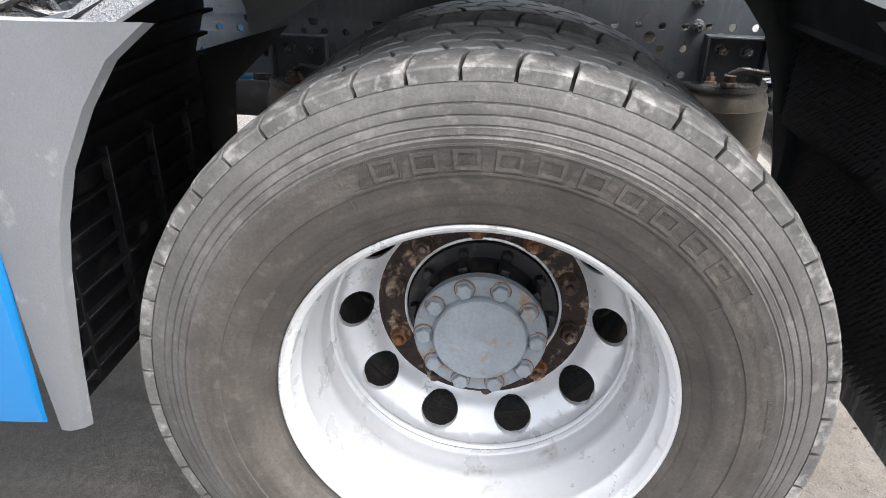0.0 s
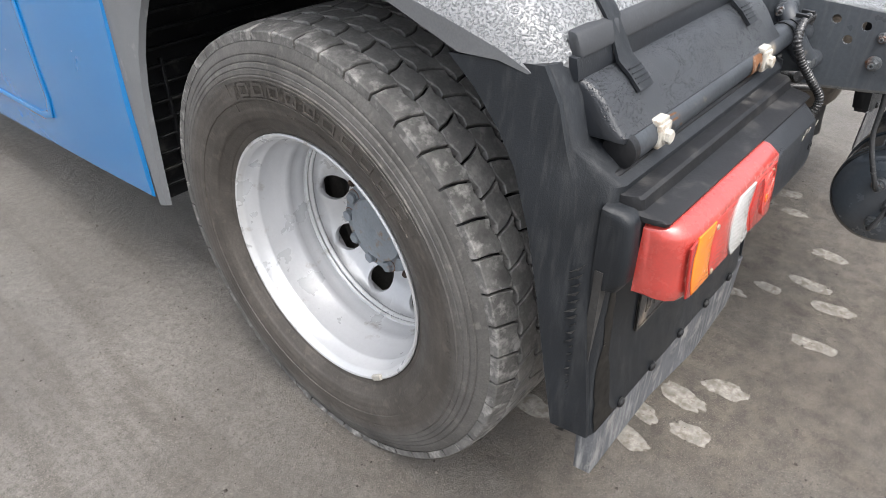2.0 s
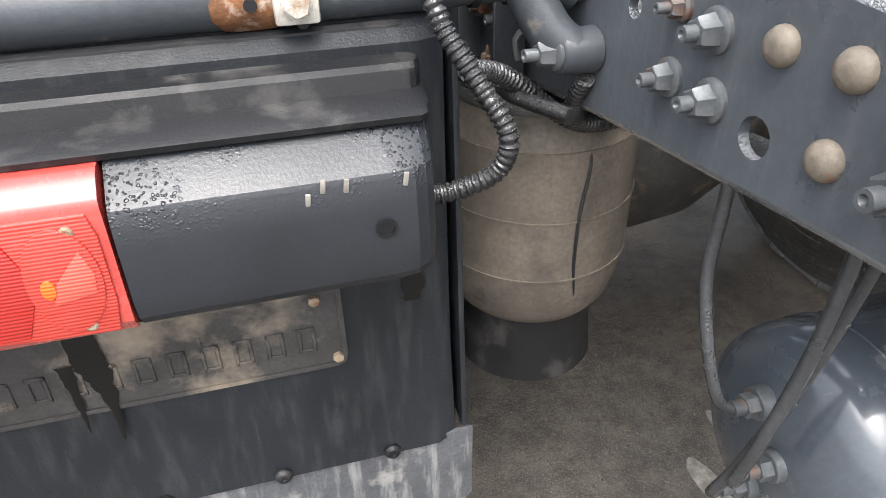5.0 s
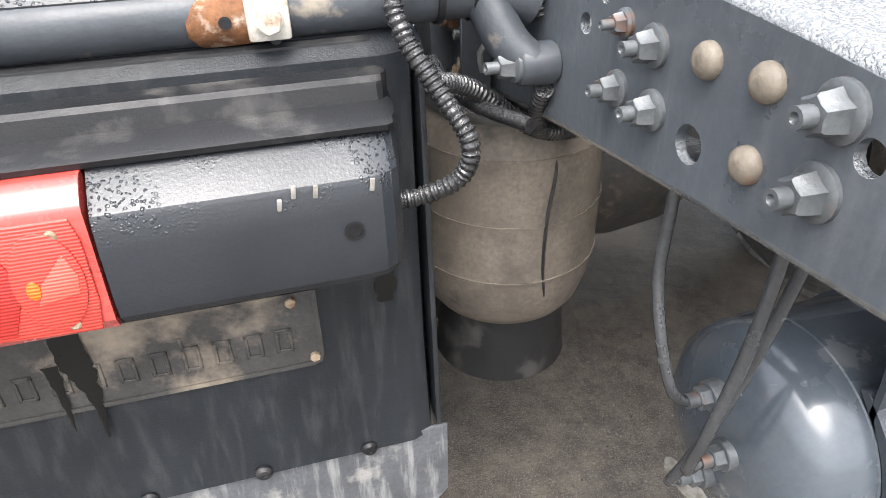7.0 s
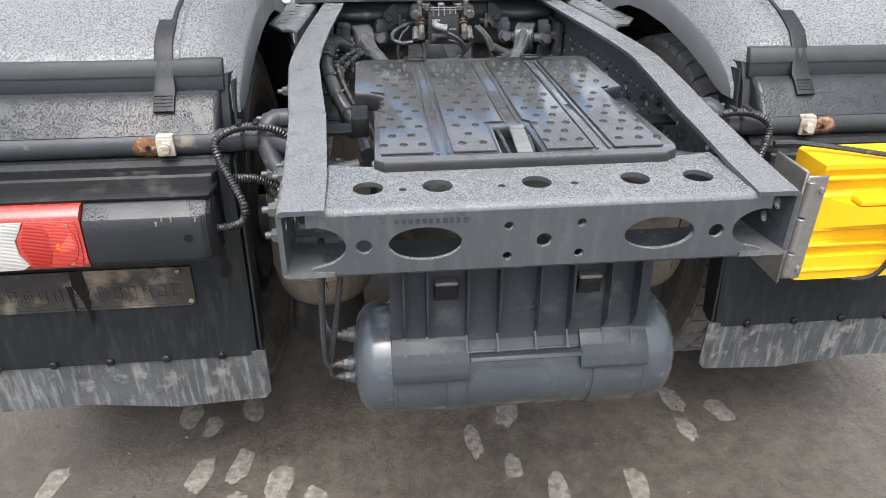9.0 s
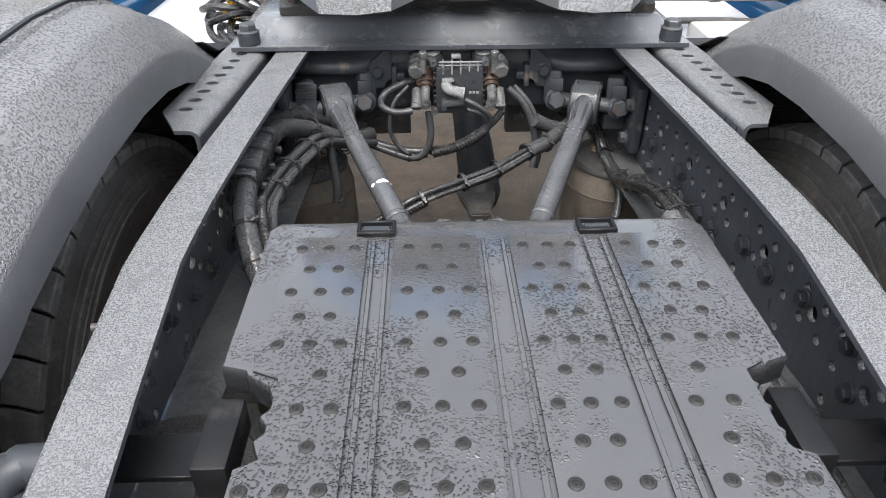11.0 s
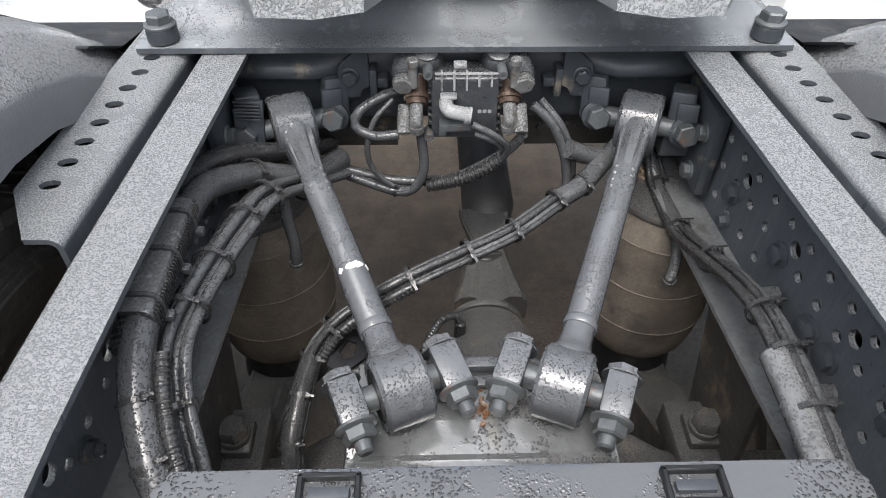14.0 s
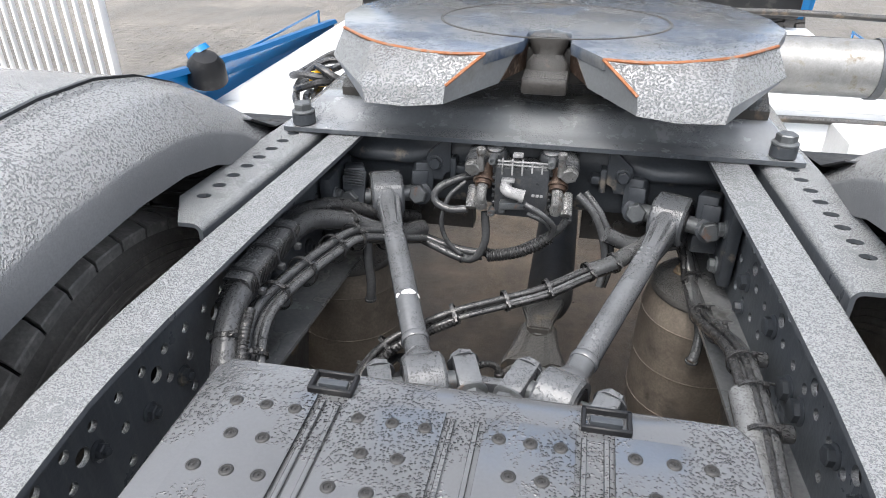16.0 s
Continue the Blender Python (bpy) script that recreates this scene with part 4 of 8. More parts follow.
# ---- hubs, nuts and sidewall marks ----
def build_hub(s):
    ax = (s, 0, 0)
    bm = B()
    # brake drum and hub body, dark behind the hand holes
    add_lathe(bm, [(0.62, 0.09), (0.62, 0.205), (0.66, 0.212), (0.885, 0.212), (0.895, 0.20), (0.90, 0.142), (0.935, 0.138), (0.938, 0.112), (0.95, 0.106), (1.005, 0.101)], (0, 0, AXLE_Z), ax, 60)
    for k in range(10):
        th = (k + 0.5) * math.tau / 10
        c = Vector((s * 0.965, 0.112 * math.sin(th), AXLE_Z + 0.112 * math.cos(th)))
        add_box_on(bm, c, ax, (0, math.cos(th), -math.sin(th)), (0.055, 0.016, 0.02), 0.003)
        add_hex(bm, (s * 0.938, 0.125 * math.sin(th), AXLE_Z + 0.125 * math.cos(th)), ax, 0.018, 0.014)
    part("brake_drum", bm, M_black, truck, "black oily brake drum and hub body")
    bm = B()
    add_lathe(bm, [(1.000, 0.05), (1.000, 0.110), (1.004, 0.1165), (1.020, 0.1165), (1.0235, 0.113), (1.0235, 0.085), (1.0255, 0.083), (1.034, 0.0825), (1.038, 0.079), (1.041, 0.05), (1.042, 0.012), (1.038, 0.006), (1.036, 0.0)], (0, 0, AXLE_Z), ax, 60)
    hub = part("hub_cap", bm, M_hub, truck, "grey painted hub flange with rust at its joints")
    for k in range(10):
        th = (k + 0.5) * math.tau / 10
        bm = B()
        add_hex(bm, (s * 1.0235, 0.0985 * math.sin(th), AXLE_Z + 0.0985 * math.cos(th)), ax, 0.025, 0.015, 0.0165, 0, th)
        part("hub_bolt", bm, M_hub, hub)
        bm = B()
        add_lathe(bm, [(0.0, 0.0168), (0.0006, 0.0186), (0.0012, 0.0168)], (s * 1.0233, 0.0985 * math.sin(th), AXLE_Z + 0.0985 * math.cos(th)), ax, 22, 0, True)
        part("rust_stain", bm, M_rust_flake, hub)
    bm = B()
    add_lathe(bm, [(0.9255, 0.144), (0.9275, 0.146), (0.929, 0.19), (0.9265, 0.196), (0.9255, 0.196)], (0, 0, AXLE_Z), ax, 60)
    ring = part("wheel_flange", bm, M_rust_ring, truck, "dirty rusty wheel mounting flange")
    bm = B()
    add_lathe(bm, [(0.9262, 0.141), (0.9292, 0.1412), (0.9302, 0.1435), (0.9292, 0.1462), (0.9262, 0.1465)], (0, 0, AXLE_Z), ax, 72, 0, True)
    part("bore_edge", bm, M_rim, ring, "bare silver edge of the wheel bore")
    for k in range(10):
        th = k * math.tau / 10 + 0.1
        bm = B()
        add_hex(bm, (s * 0.928, 0.1675 * math.sin(th), AXLE_Z + 0.1675 * math.cos(th)), ax, 0.030, 0.024, 0.021, 0.012, th)
        part("wheel_nut", bm, M_rust if k % 3 else M_rust_flake, ring)


for s in (-1, 1):
    build_hub(s)


def build_sidewall_marks(s):
    """Raised band at the top of the outer sidewall: hatching, a frame and plain shapes where the lettering is."""
    cx, wheel = s * 1.085, wheels[(s, False)]

    def at(r, th, lift=0.0):
        prof = [(0.1585, 0.424), (0.158, 0.40), (0.1575, 0.378), (0.152, 0.355)]
        a = 0.158
        for (u, p), (v, q) in zip(prof, prof[1:]):
            if q <= r <= p:
                a = u + (v - u) * (p - r) / (p - q)
        return (cx + s * (a + lift), r * math.sin(th), AXLE_Z + r * math.cos(th))

    def slab(bm, r0, r1, t0, t1, lift, skew=0.0):
        n = max(1, int(abs(t1 - t0) / 0.03))
        secs = []
        for k in range(n + 1):
            t = t0 + (t1 - t0) * k / n
            secs.append([at(r0, t), at(r1, t + skew), at(r1, t + skew, lift), at(r0, t, lift)])
        add_sweep(bm, secs)

    bm = B()
    for k in range(150):
        t = 0.42 - k * 0.0066
        if abs((t * 9.7) % 1.0 - 0.5) > 0.13:
            slab(bm, 0.383, 0.418, t, t - 0.0026, 0.0009, -0.03)
    slab(bm, 0.3805, 0.3835, 0.47, -0.95, 0.0022)
    slab(bm, 0.4175, 0.4205, 0.47, -0.95, 0.0022)
    for t in (0.47, -0.95):
        slab(bm, 0.36, 0.4205, t, t - 0.008, 0.0022)
    # plain bars in place of the raised name
    for k in range(10):
        t = 0.36 - k * 0.128
        for r0, r1 in ((0.387, 0.392), (0.408, 0.413)):
            slab(bm, r0, r1, t, t - 0.082, 0.0022)
        slab(bm, 0.387, 0.413, t, t - 0.012, 0.0022)
        slab(bm, 0.387, 0.413, t - 0.070, t - 0.082, 0.0022)
    rnd = random.Random(9)
    for k in range(34):
        t = 0.0 - k * 0.0135
        slab(bm, 0.3555, 0.3555 + rnd.uniform(0.005, 0.008), t, t - rnd.uniform(0.005, 0.009), 0.0010)
    for c in (2.1, 3.6, 4.7):
        for k in range(10):
            t = c + k * 0.022
            slab(bm, 0.405, 0.405 + rnd.uniform(0.006, 0.010), t, t + 0.013, 0.0010)
    tagged(part("sidewall_band", bm, M_rubber, wheel, "raised bars and hatching moulded on the sidewall", 0), kind="stuff")
    # balance weight clipped to the lip, and scraped dirt at the weld
    bm = B()
    th = math.pi - 0.62
    c = Vector((cx + s * 0.129, -0.292 * math.sin(th), AXLE_Z + 0.292 * math.cos(th)))
    add_box_on(bm, c, (0, math.cos(th), math.sin(th)), (1, 0, 0), (0.034, 0.010, 0.014), 0.003)
    part("balance_weight", bm, M_clamp, wheel, "small grey clip-on balance weight")


for s in (-1, 1):
    build_sidewall_marks(s)


# ---- rear mudguard furniture ----
def panel_y(z):
    """The rear panel's face at a height."""
    rows = [(z1, y1 - 0.007) if z1 > 0.94 else (z1, min(y1 - 0.002, -0.655 - 0.022 * (1.08 - z1) / 0.6) - 0.003) for y1, z1 in REAR_OUT]
    for (za, ya), (zb, yb) in zip(rows, rows[1:]):
        if z >= zb:
            return ya + (yb - ya) * (za - z) / (za - zb)
    return rows[-1][1]


def lean(bm, z0):
    """Lay what was drawn upright on the leaning panel."""
    for v in bm.verts:
        v.co.y += panel_y(v.co.z) - panel_y(z0)
    return bm


def add_run(bm, rows, lift, seed):
    """A run of water down the panel: (height, left edge, right edge) rows, with an uneven outline."""
    rnd = random.Random(seed)
    fine = []
    for (z0, a0, b0), (z1, a1, b1) in zip(rows, rows[1:]):
        for k in range(5):
            t = k / 5
            j = min(0.0022, abs(b0 - a0) * 0.10)
            fine.append((z0 + (z1 - z0) * t, a0 + (a1 - a0) * t + rnd.uniform(-j, j), b0 + (b1 - b0) * t + rnd.uniform(-j, j)))
    fine.append(rows[-1])
    add_sweep(bm, [[(a, panel_y(z) - lift, z), ((a + b) / 2, panel_y(z) - lift - 0.0006, z), (b, panel_y(z) - lift, z)] for z, a, b in fine], False, False)


def add_prism(bm, section, x0, x1, shrink=0.0, steps=3):
    """A (y, z) section run along x, its ends rounded off by shrinking towards the back."""
    cy = max(p[0] for p in section)
    cz = sum(p[1] for p in section) / len(section)
    sg = 1 if x1 > x0 else -1
    st = [(x0 + sg * shrink * (1 - math.cos(math.pi / 2 * k / steps)), math.sin(math.pi / 2 * k / steps) * 0.35 + 0.65) for k in range(steps + 1)] if shrink else [(x0, 1.0)]
    ends = st + ([(x1 - (x - x0), f) for x, f in reversed(st)] if shrink else [(x1, 1.0)])
    add_sweep(bm, [[(x, cy + (y - cy) * f, cz + (z - cz) * (0.6 + 0.4 * f)) for y, z in section] for x, f in ends])


def build_rear_furniture(s):
    rnd = random.Random(4)
    # storage bulge
    bm = B()
    add_prism(bm, [(-0.560, 1.054), (-0.580, 1.049), (-0.598, 1.039), (-0.614, 1.023), (-0.632, 0.998), (-0.647, 0.984), (-0.646, 0.976), (-0.560, 0.972)], s * 1.172, s * 0.566, 0.012, 4)
    part("storage_bulge", bm, M_plastic_wet, truck, "wet dark grey plastic moulded bulge on the mudguard", 30)
    # seal strip where the crown meets the panel
    bm = B()
    add_prism(bm, [(-0.546, 1.110), (-0.557, 1.109), (-0.561, 1.106), (-0.5715, 1.083), (-0.571, 1.079), (-0.558, 1.077)], s * 1.172, s * 0.556, 0.004, 2)
    part("seal_strip", bm, M_strip, truck, "dark plastic strip below the mudguard crown")
    bm = B()
    add_prism(bm, [(-0.556, 1.080), (-0.5680, 1.079), (-0.5735, 1.056), (-0.573, 1.050), (-0.558, 1.050)], s * 1.180, s * 0.558, 0.0)
    part("panel_head", bm, M_plastic_wet, truck, "dark plastic band under the strip")
    # rubber straps
    for x in (0.670, 1.073):
        bm = B()
        path = [(-0.470, 1.164), (-0.50, 1.151), (-0.530, 1.134), (-0.552, 1.107), (-0.567, 1.078), (-0.580, 1.054), (-0.600, 1.039), (-0.619, 1.020)]
        secs = []
        for i, (y, z) in enumerate(path):
            a, b = path[max(0, i - 1)], path[min(len(path) - 1, i + 1)]
            d = Vector((0, b[1] - a[1], -(b[0] - a[0]))).normalized()
            if d.z < 0:
                d = -d
            w = 0.0175 if i < 5 else 0.020
            P = Vector((0, y, z))
            secs.append([P + d * h + Vector((s * (x + u), 0, 0)) for u, h in ((-w, 0.001), (-w, 0.006), (-w * 0.5, 0.008), (0, 0.0065), (w * 0.5, 0.008), (w, 0.006), (w, 0.001))])
        add_sweep(bm, secs)
        strap = part("rubber_strap", bm, M_plastic, truck, "dark rubber hold-down strap with a ribbed grip")
        for k in range(4):
            bm = B()
            y, z = -0.595 - k * 0.0055, 1.044 - k * 0.0055
            add_box_on(bm, (s * x, y - 0.004, z + 0.004), (1, 0, 0), (0, -0.7, -0.7), (0.034, 0.0022, 0.006), 0.0008)
            part("grip_rib", bm, M_plastic, strap)
    # lamp bar tube with its bend to the chassis
    bm = B()
    add_pipe(bm, [(s * 1.156, -0.636, 0.961), (s * 0.95, -0.634, 0.962), (s * 0.60, -0.632, 0.964), (s * 0.515, -0.632, 0.966), (s * 0.475, -0.634, 0.966), (s * 0.448, -0.642, 0.962), (s * 0.430, -0.645, 0.955)], 0.0242, 20)
    tube = part("support_tube", bm, M_frame_dark, truck, "grey painted steel tube with rusty clamp spots")
    for x, rx in ((1.072, 1.040), (0.668, 0.702)):
        bm = B()
        add_box(bm, s * (x - 0.0175), s * (x + 0.0175), -0.6625, -0.654, 0.945, 0.981, 0.003)
        add_box(bm, s * (x - 0.0165), s * (x + 0.0165), -0.658, -0.636, 0.977, 0.987, 0.003)
        part("clamp_plate", bm, M_clamp, tube, "white corroded clamp plate")
        bm = B()
        add_hex(bm, (s * x, -0.6625, 0.962), (0, -1, 0), 0.019, 0.010, 0.012, 0.0)
        part("clamp_bolt", bm, M_clamp, tube)
        # rust patch: a skin just proud of the tube
        bm = B()
        secs = []
        for k in range(9):
            u = -1 + 2 * k / 8
            half = 1.15 * math.sqrt(max(0.04, 1 - u * u)) * rnd.uniform(0.85, 1.1)
            secs.append([(s * (rx + u * 0.03), -0.634 - 0.0246 * math.cos(-0.15 + half * v), 0.962 + 0.0246 * math.sin(-0.15 + half * v)) for v in (-1, -0.6, -0.2, 0.2, 0.6, 1)])
        add_sweep(bm, secs, False, False)
        part("rust_patch", bm, M_rust_flake, tube, "flaking rust patch")
        for hx, hz in ((rx, 0.962), (x + 0.004 * s, 0.944)):
            bm = B()
            add_lathe(bm, [(0, 0), (0, 0.0052), (0.0008, 0.0052), (0.0008, 0)], (s * hx, -0.634 - math.sqrt(0.0246 ** 2 - (hz - 0.962) ** 2) + 0.0002, hz), (0, -1, 0.0), 14)
            part("drain_hole", bm, M_black, tube)
    # round recess at the tube's outer end
    bm = B()
    add_lathe(bm, [(-0.012, 0.0245), (-0.012, 0.0255), (0.002, 0.0255), (0.003, 0.0240), (0.003, 0.0)], (s * 1.156, -0.636, 0.961), (s, 0, 0), 28)
    part("tube_cap", bm, M_black, tube, "black plastic cap at the tube end")
    # stepped ledges under the tube
    bm = B()
    add_prism(bm, [(-0.590, 0.942), (-0.646, 0.939), (-0.650, 0.936), (-0.654, 0.918), (-0.685, 0.916), (-0.690, 0.912), (-0.694, 0.897), (-0.726, 0.893), (-0.732, 0.890), (-0.731, 0.885), (-0.700, 0.884), (-0.690, 0.78), (-0.590, 0.78)], s * 1.184, s * 0.575, 0.014, 4)
    part("ledge_moulding", bm, M_black, truck, "black stepped plastic ledge", 25)
    # lower edge rivets and the flap
    bm = B()
    secs = []
    for x, dz in ((0.532, 0.020), (0.548, 0.0), (0.75, -0.004), (0.95, 0.003), (1.16, 0.0), (1.190, 0.004), (1.207, 0.022)):
        zb = 0.334 + dz + (0.012 if x > 0.9 else 0)
        out = 0.004 * math.sin(x * 14)
        bend = 0.02 if x > 1.195 else 0.0
        secs.append([(s * x, -0.690 + bend, 0.475), (s * x, -0.692 + out + bend, zb), (s * x, -0.687 + out + bend, zb), (s * x, -0.685 + bend, 0.475)])
    add_sweep(bm, secs)
    flap = part("mud_flap", bm, M_flap, truck, "grey rubber mud flap streaked with dried dirt")
    for x in (1.113, 0.995, 0.874, 0.751, 0.629):
        bm = B()
        add_lathe(bm, [(0, 0.010), (0.003, 0.010), (0.0065, 0.007), (0.007, 0.003), (0.0045, 0.0)], (s * x, -0.6945, 0.473), (0, -1, 0), 16)
        part("rivet", bm, M_black, flap)


for s in (-1, 1):
    build_rear_furniture(s)


# ---- tail lamp, brand plate and lamp cover on the left ----
def lens(name, col, rough=0.18):
    m = surf(name, col, rough, 0.0, 0.06, 30, 0.0, 300)
    n, l = m.node_tree.nodes, m.node_tree.links
    s = n["Principled BSDF"]
    w = n.new("ShaderNodeTexWave")
    w.bands_direction = "Z"
    w.inputs["Scale"].default_value = 110.0
    # the ribs' shading is also put into the colour as darker bands
    old = s.inputs["Base Color"].links[0].from_socket
    rib = n.new("ShaderNodeMix")
    rib.data_type = "RGBA"
    rib.inputs[7].default_value = (*[c * 0.45 for c in col], 1)
    fac = n.new("ShaderNodeMath")
    fac.operation = "MULTIPLY"
    fac.inputs[1].default_value = 0.22
    l.new(w.outputs["Fac"], fac.inputs[0])
    l.new(fac.outputs[0], rib.inputs[0])
    l.new(old, rib.inputs[6])
    l.new(rib.outputs[2], s.inputs["Base Color"])
    b = n.new("ShaderNodeBump")
    b.inputs["Strength"].default_value, b.inputs["Distance"].default_value = 0.35, 0.0012
    co = n.new("ShaderNodeTexCoord")
    l.new(co.outputs["Object"], w.inputs["Vector"])
    l.new(w.outputs["Fac"], b.inputs["Height"])
    l.new(b.outputs[0], s.inputs["Normal"])
    s.inputs["Coat Weight"].default_value = 0.5
    s.inputs["Subsurface Weight"].default_value = 0.0
    return m


M_red = lens("red lamp lens", (0.48, 0.040, 0.028))
M_red_plain = surf("red lamp housing", (0.42, 0.050, 0.040), 0.25, 0.0, 0.2, 20, 0.02, 300, None, 0, 1.0)
M_red_deep = lens("deep red lamp lens", (0.37, 0.016, 0.012))
M_red_pale = lens("pale red lamp lens", (0.62, 0.085, 0.060))
M_amber = lens("amber lamp lens", (0.80, 0.21, 0.006))
M_eye = lens("orange bulb glimmer", (0.75, 0.12, 0.01))
M_clear = lens("clear lamp lens", (0.46, 0.46, 0.45))
M_plate = surf("dirty embossed plate", (0.045, 0.043, 0.042), 0.55, 0.0, 0.3, 20, 0.5, 180, ((0.27, 0.225, 0.175), 0.42, 8))
M_wetstain = surf("wet black stain", (0.004, 0.004, 0.004), 0.36, 0.0, 0.2, 20, 0.05, 200)


def build_lamp():
    x0, x1, yb = -1.180, -0.822, -0.700
    bm = B()
    sec = [(-0.700, 0.8850), (-0.738, 0.8840), (-0.743, 0.8825), (-0.7580, 0.8720), (-0.7610, 0.8670), (-0.763, 0.84), (-0.768, 0.79), (-0.769, 0.772), (-0.763, 0.761), (-0.700, 0.757)]
    secs = []
    for x, f in ((x0, 0.25), (x0 + 0.004, 0.52), (x0 + 0.012, 0.74), (x0 + 0.024, 0.89), (x0 + 0.040, 0.975), (x0 + 0.055, 1.0), (x1, 1.0)):
        secs.append([(x, yb + (y - yb) * f, 0.821 + (z - 0.821) * (0.80 + 0.20 * f)) for y, z in sec])
    add_sweep(bm, secs)
    lamp = part("tail_lamp", bm, M_red_plain, truck, "red, amber and white truck tail lamp", 30)

    def pane(name, pts, mat, label, lift=0.0022):
        pts = [(x, 0.770 + (z - 0.770) * 0.94) for x, z in pts]
        bm = plate(pts, [], lift + 0.001, axes((0, -0.7652 - lift / 2, 0), (1, 0, 0), (0, 0, 1)), 0.0008)
        for v in bm.verts:
            v.co.y += 0.098 * (v.co.z - 0.82)
        part(name, bm, mat, lamp, label)

    pane("side_lens", [(-1.158, 0.775), (-1.141, 0.770), (-1.148, 0.80), (-1.146, 0.84), (-1.138, 0.868), (-1.158, 0.862)], M_red_deep, "deep red lens")
    pane("amber_lens", [(-1.137, 0.770), (-1.078, 0.770), (-1.086, 0.795), (-1.085, 0.835), (-1.074, 0.867), (-1.133, 0.868), (-1.144, 0.835), (-1.145, 0.80)], M_amber, "amber indicator lens")
    pane("red_lens", [(-1.074, 0.770), (-1.004, 0.768), (-1.013, 0.795), (-1.013, 0.835), (-1.000, 0.867), (-1.070, 0.867), (-1.081, 0.835), (-1.082, 0.795)], M_red, "ribbed red lens", 0.0015)
    pane("clear_lens", [(-0.994, 0.765), (-0.942, 0.766), (-0.929, 0.775), (-0.943, 0.800), (-0.944, 0.830), (-0.932, 0.850), (-0.924, 0.868), (-0.985, 0.868), (-1.003, 0.845), (-1.010, 0.825), (-1.010, 0.790)], M_clear, "white reversing lens", 0.003)
    pane("brake_lens", [(-0.926, 0.772), (-0.832, 0.768), (-0.828, 0.795), (-0.828, 0.850), (-0.832, 0.868), (-0.920, 0.868), (-0.940, 0.835), (-0.940, 0.798)], M_red, "ribbed red brake lens")
    pane("reflector", [(-0.906 + 0.031 * math.cos(a), 0.818 + 0.050 * math.sin(a)) for a in [math.tau * k / 6 for k in range(6)]], M_red_deep, "deep red hexagonal reflector", 0.0035)
    pane("brake_disc", circle(-0.857, 0.818, 0.025, 28, 0.043), M_red, "round ribbed brake light", 0.0042)
    pane("disc_wedge", [(-0.868, 0.800), (-0.862, 0.818), (-0.842, 0.842), (-0.836, 0.822), (-0.838, 0.806)], M_red_pale, "pale red sector of the brake light", 0.0052)
    pane("bulb_eye", circle(-0.868, 0.814, 0.005, 16, 0.008), M_eye, "orange bulb showing through", 0.0060)
    for x, z in ((-1.068, 0.849), (-1.070, 0.775), (-0.846, 0.851), (-0.850, 0.776)):
        bm = B()
        add_lathe(bm, [(0, 0), (0, 0.005), (0.002, 0.0045), (0.003, 0.003), (0.0025, 0)], (x, -0.7665 + 0.098 * (z - 0.82), z), (0, -1, 0), 12)
        part("lens_screw", bm, M_bolt_rust, lamp)


build_lamp()


def build_shoulder():
    """The moulded shoulder of the mudguard that the lamp's outer end is set into."""
    bm = B()
    sec = [(-0.650, 0.904), (-0.682, 0.900), (-0.692, 0.894), (-0.697, 0.884), (-0.700, 0.83), (-0.700, 0.79), (-0.688, 0.768), (-0.650, 0.758)]
    add_sweep(bm, [[(x, -0.650 + (y + 0.650) * f, 0.83 + (z - 0.83) * (0.7 + 0.3 * f)) for y, z in sec] for x, f in ((-1.211, 0.50), (-1.210, 0.80), (-1.206, 0.92), (-1.199, 0.985), (-1.190, 1.0), (-1.160, 1.0))])
    part("lamp_shoulder", bm, M_plastic, wing_rears[-1], "dark moulded shoulder beside the tail lamp", 40)


build_shoulder()


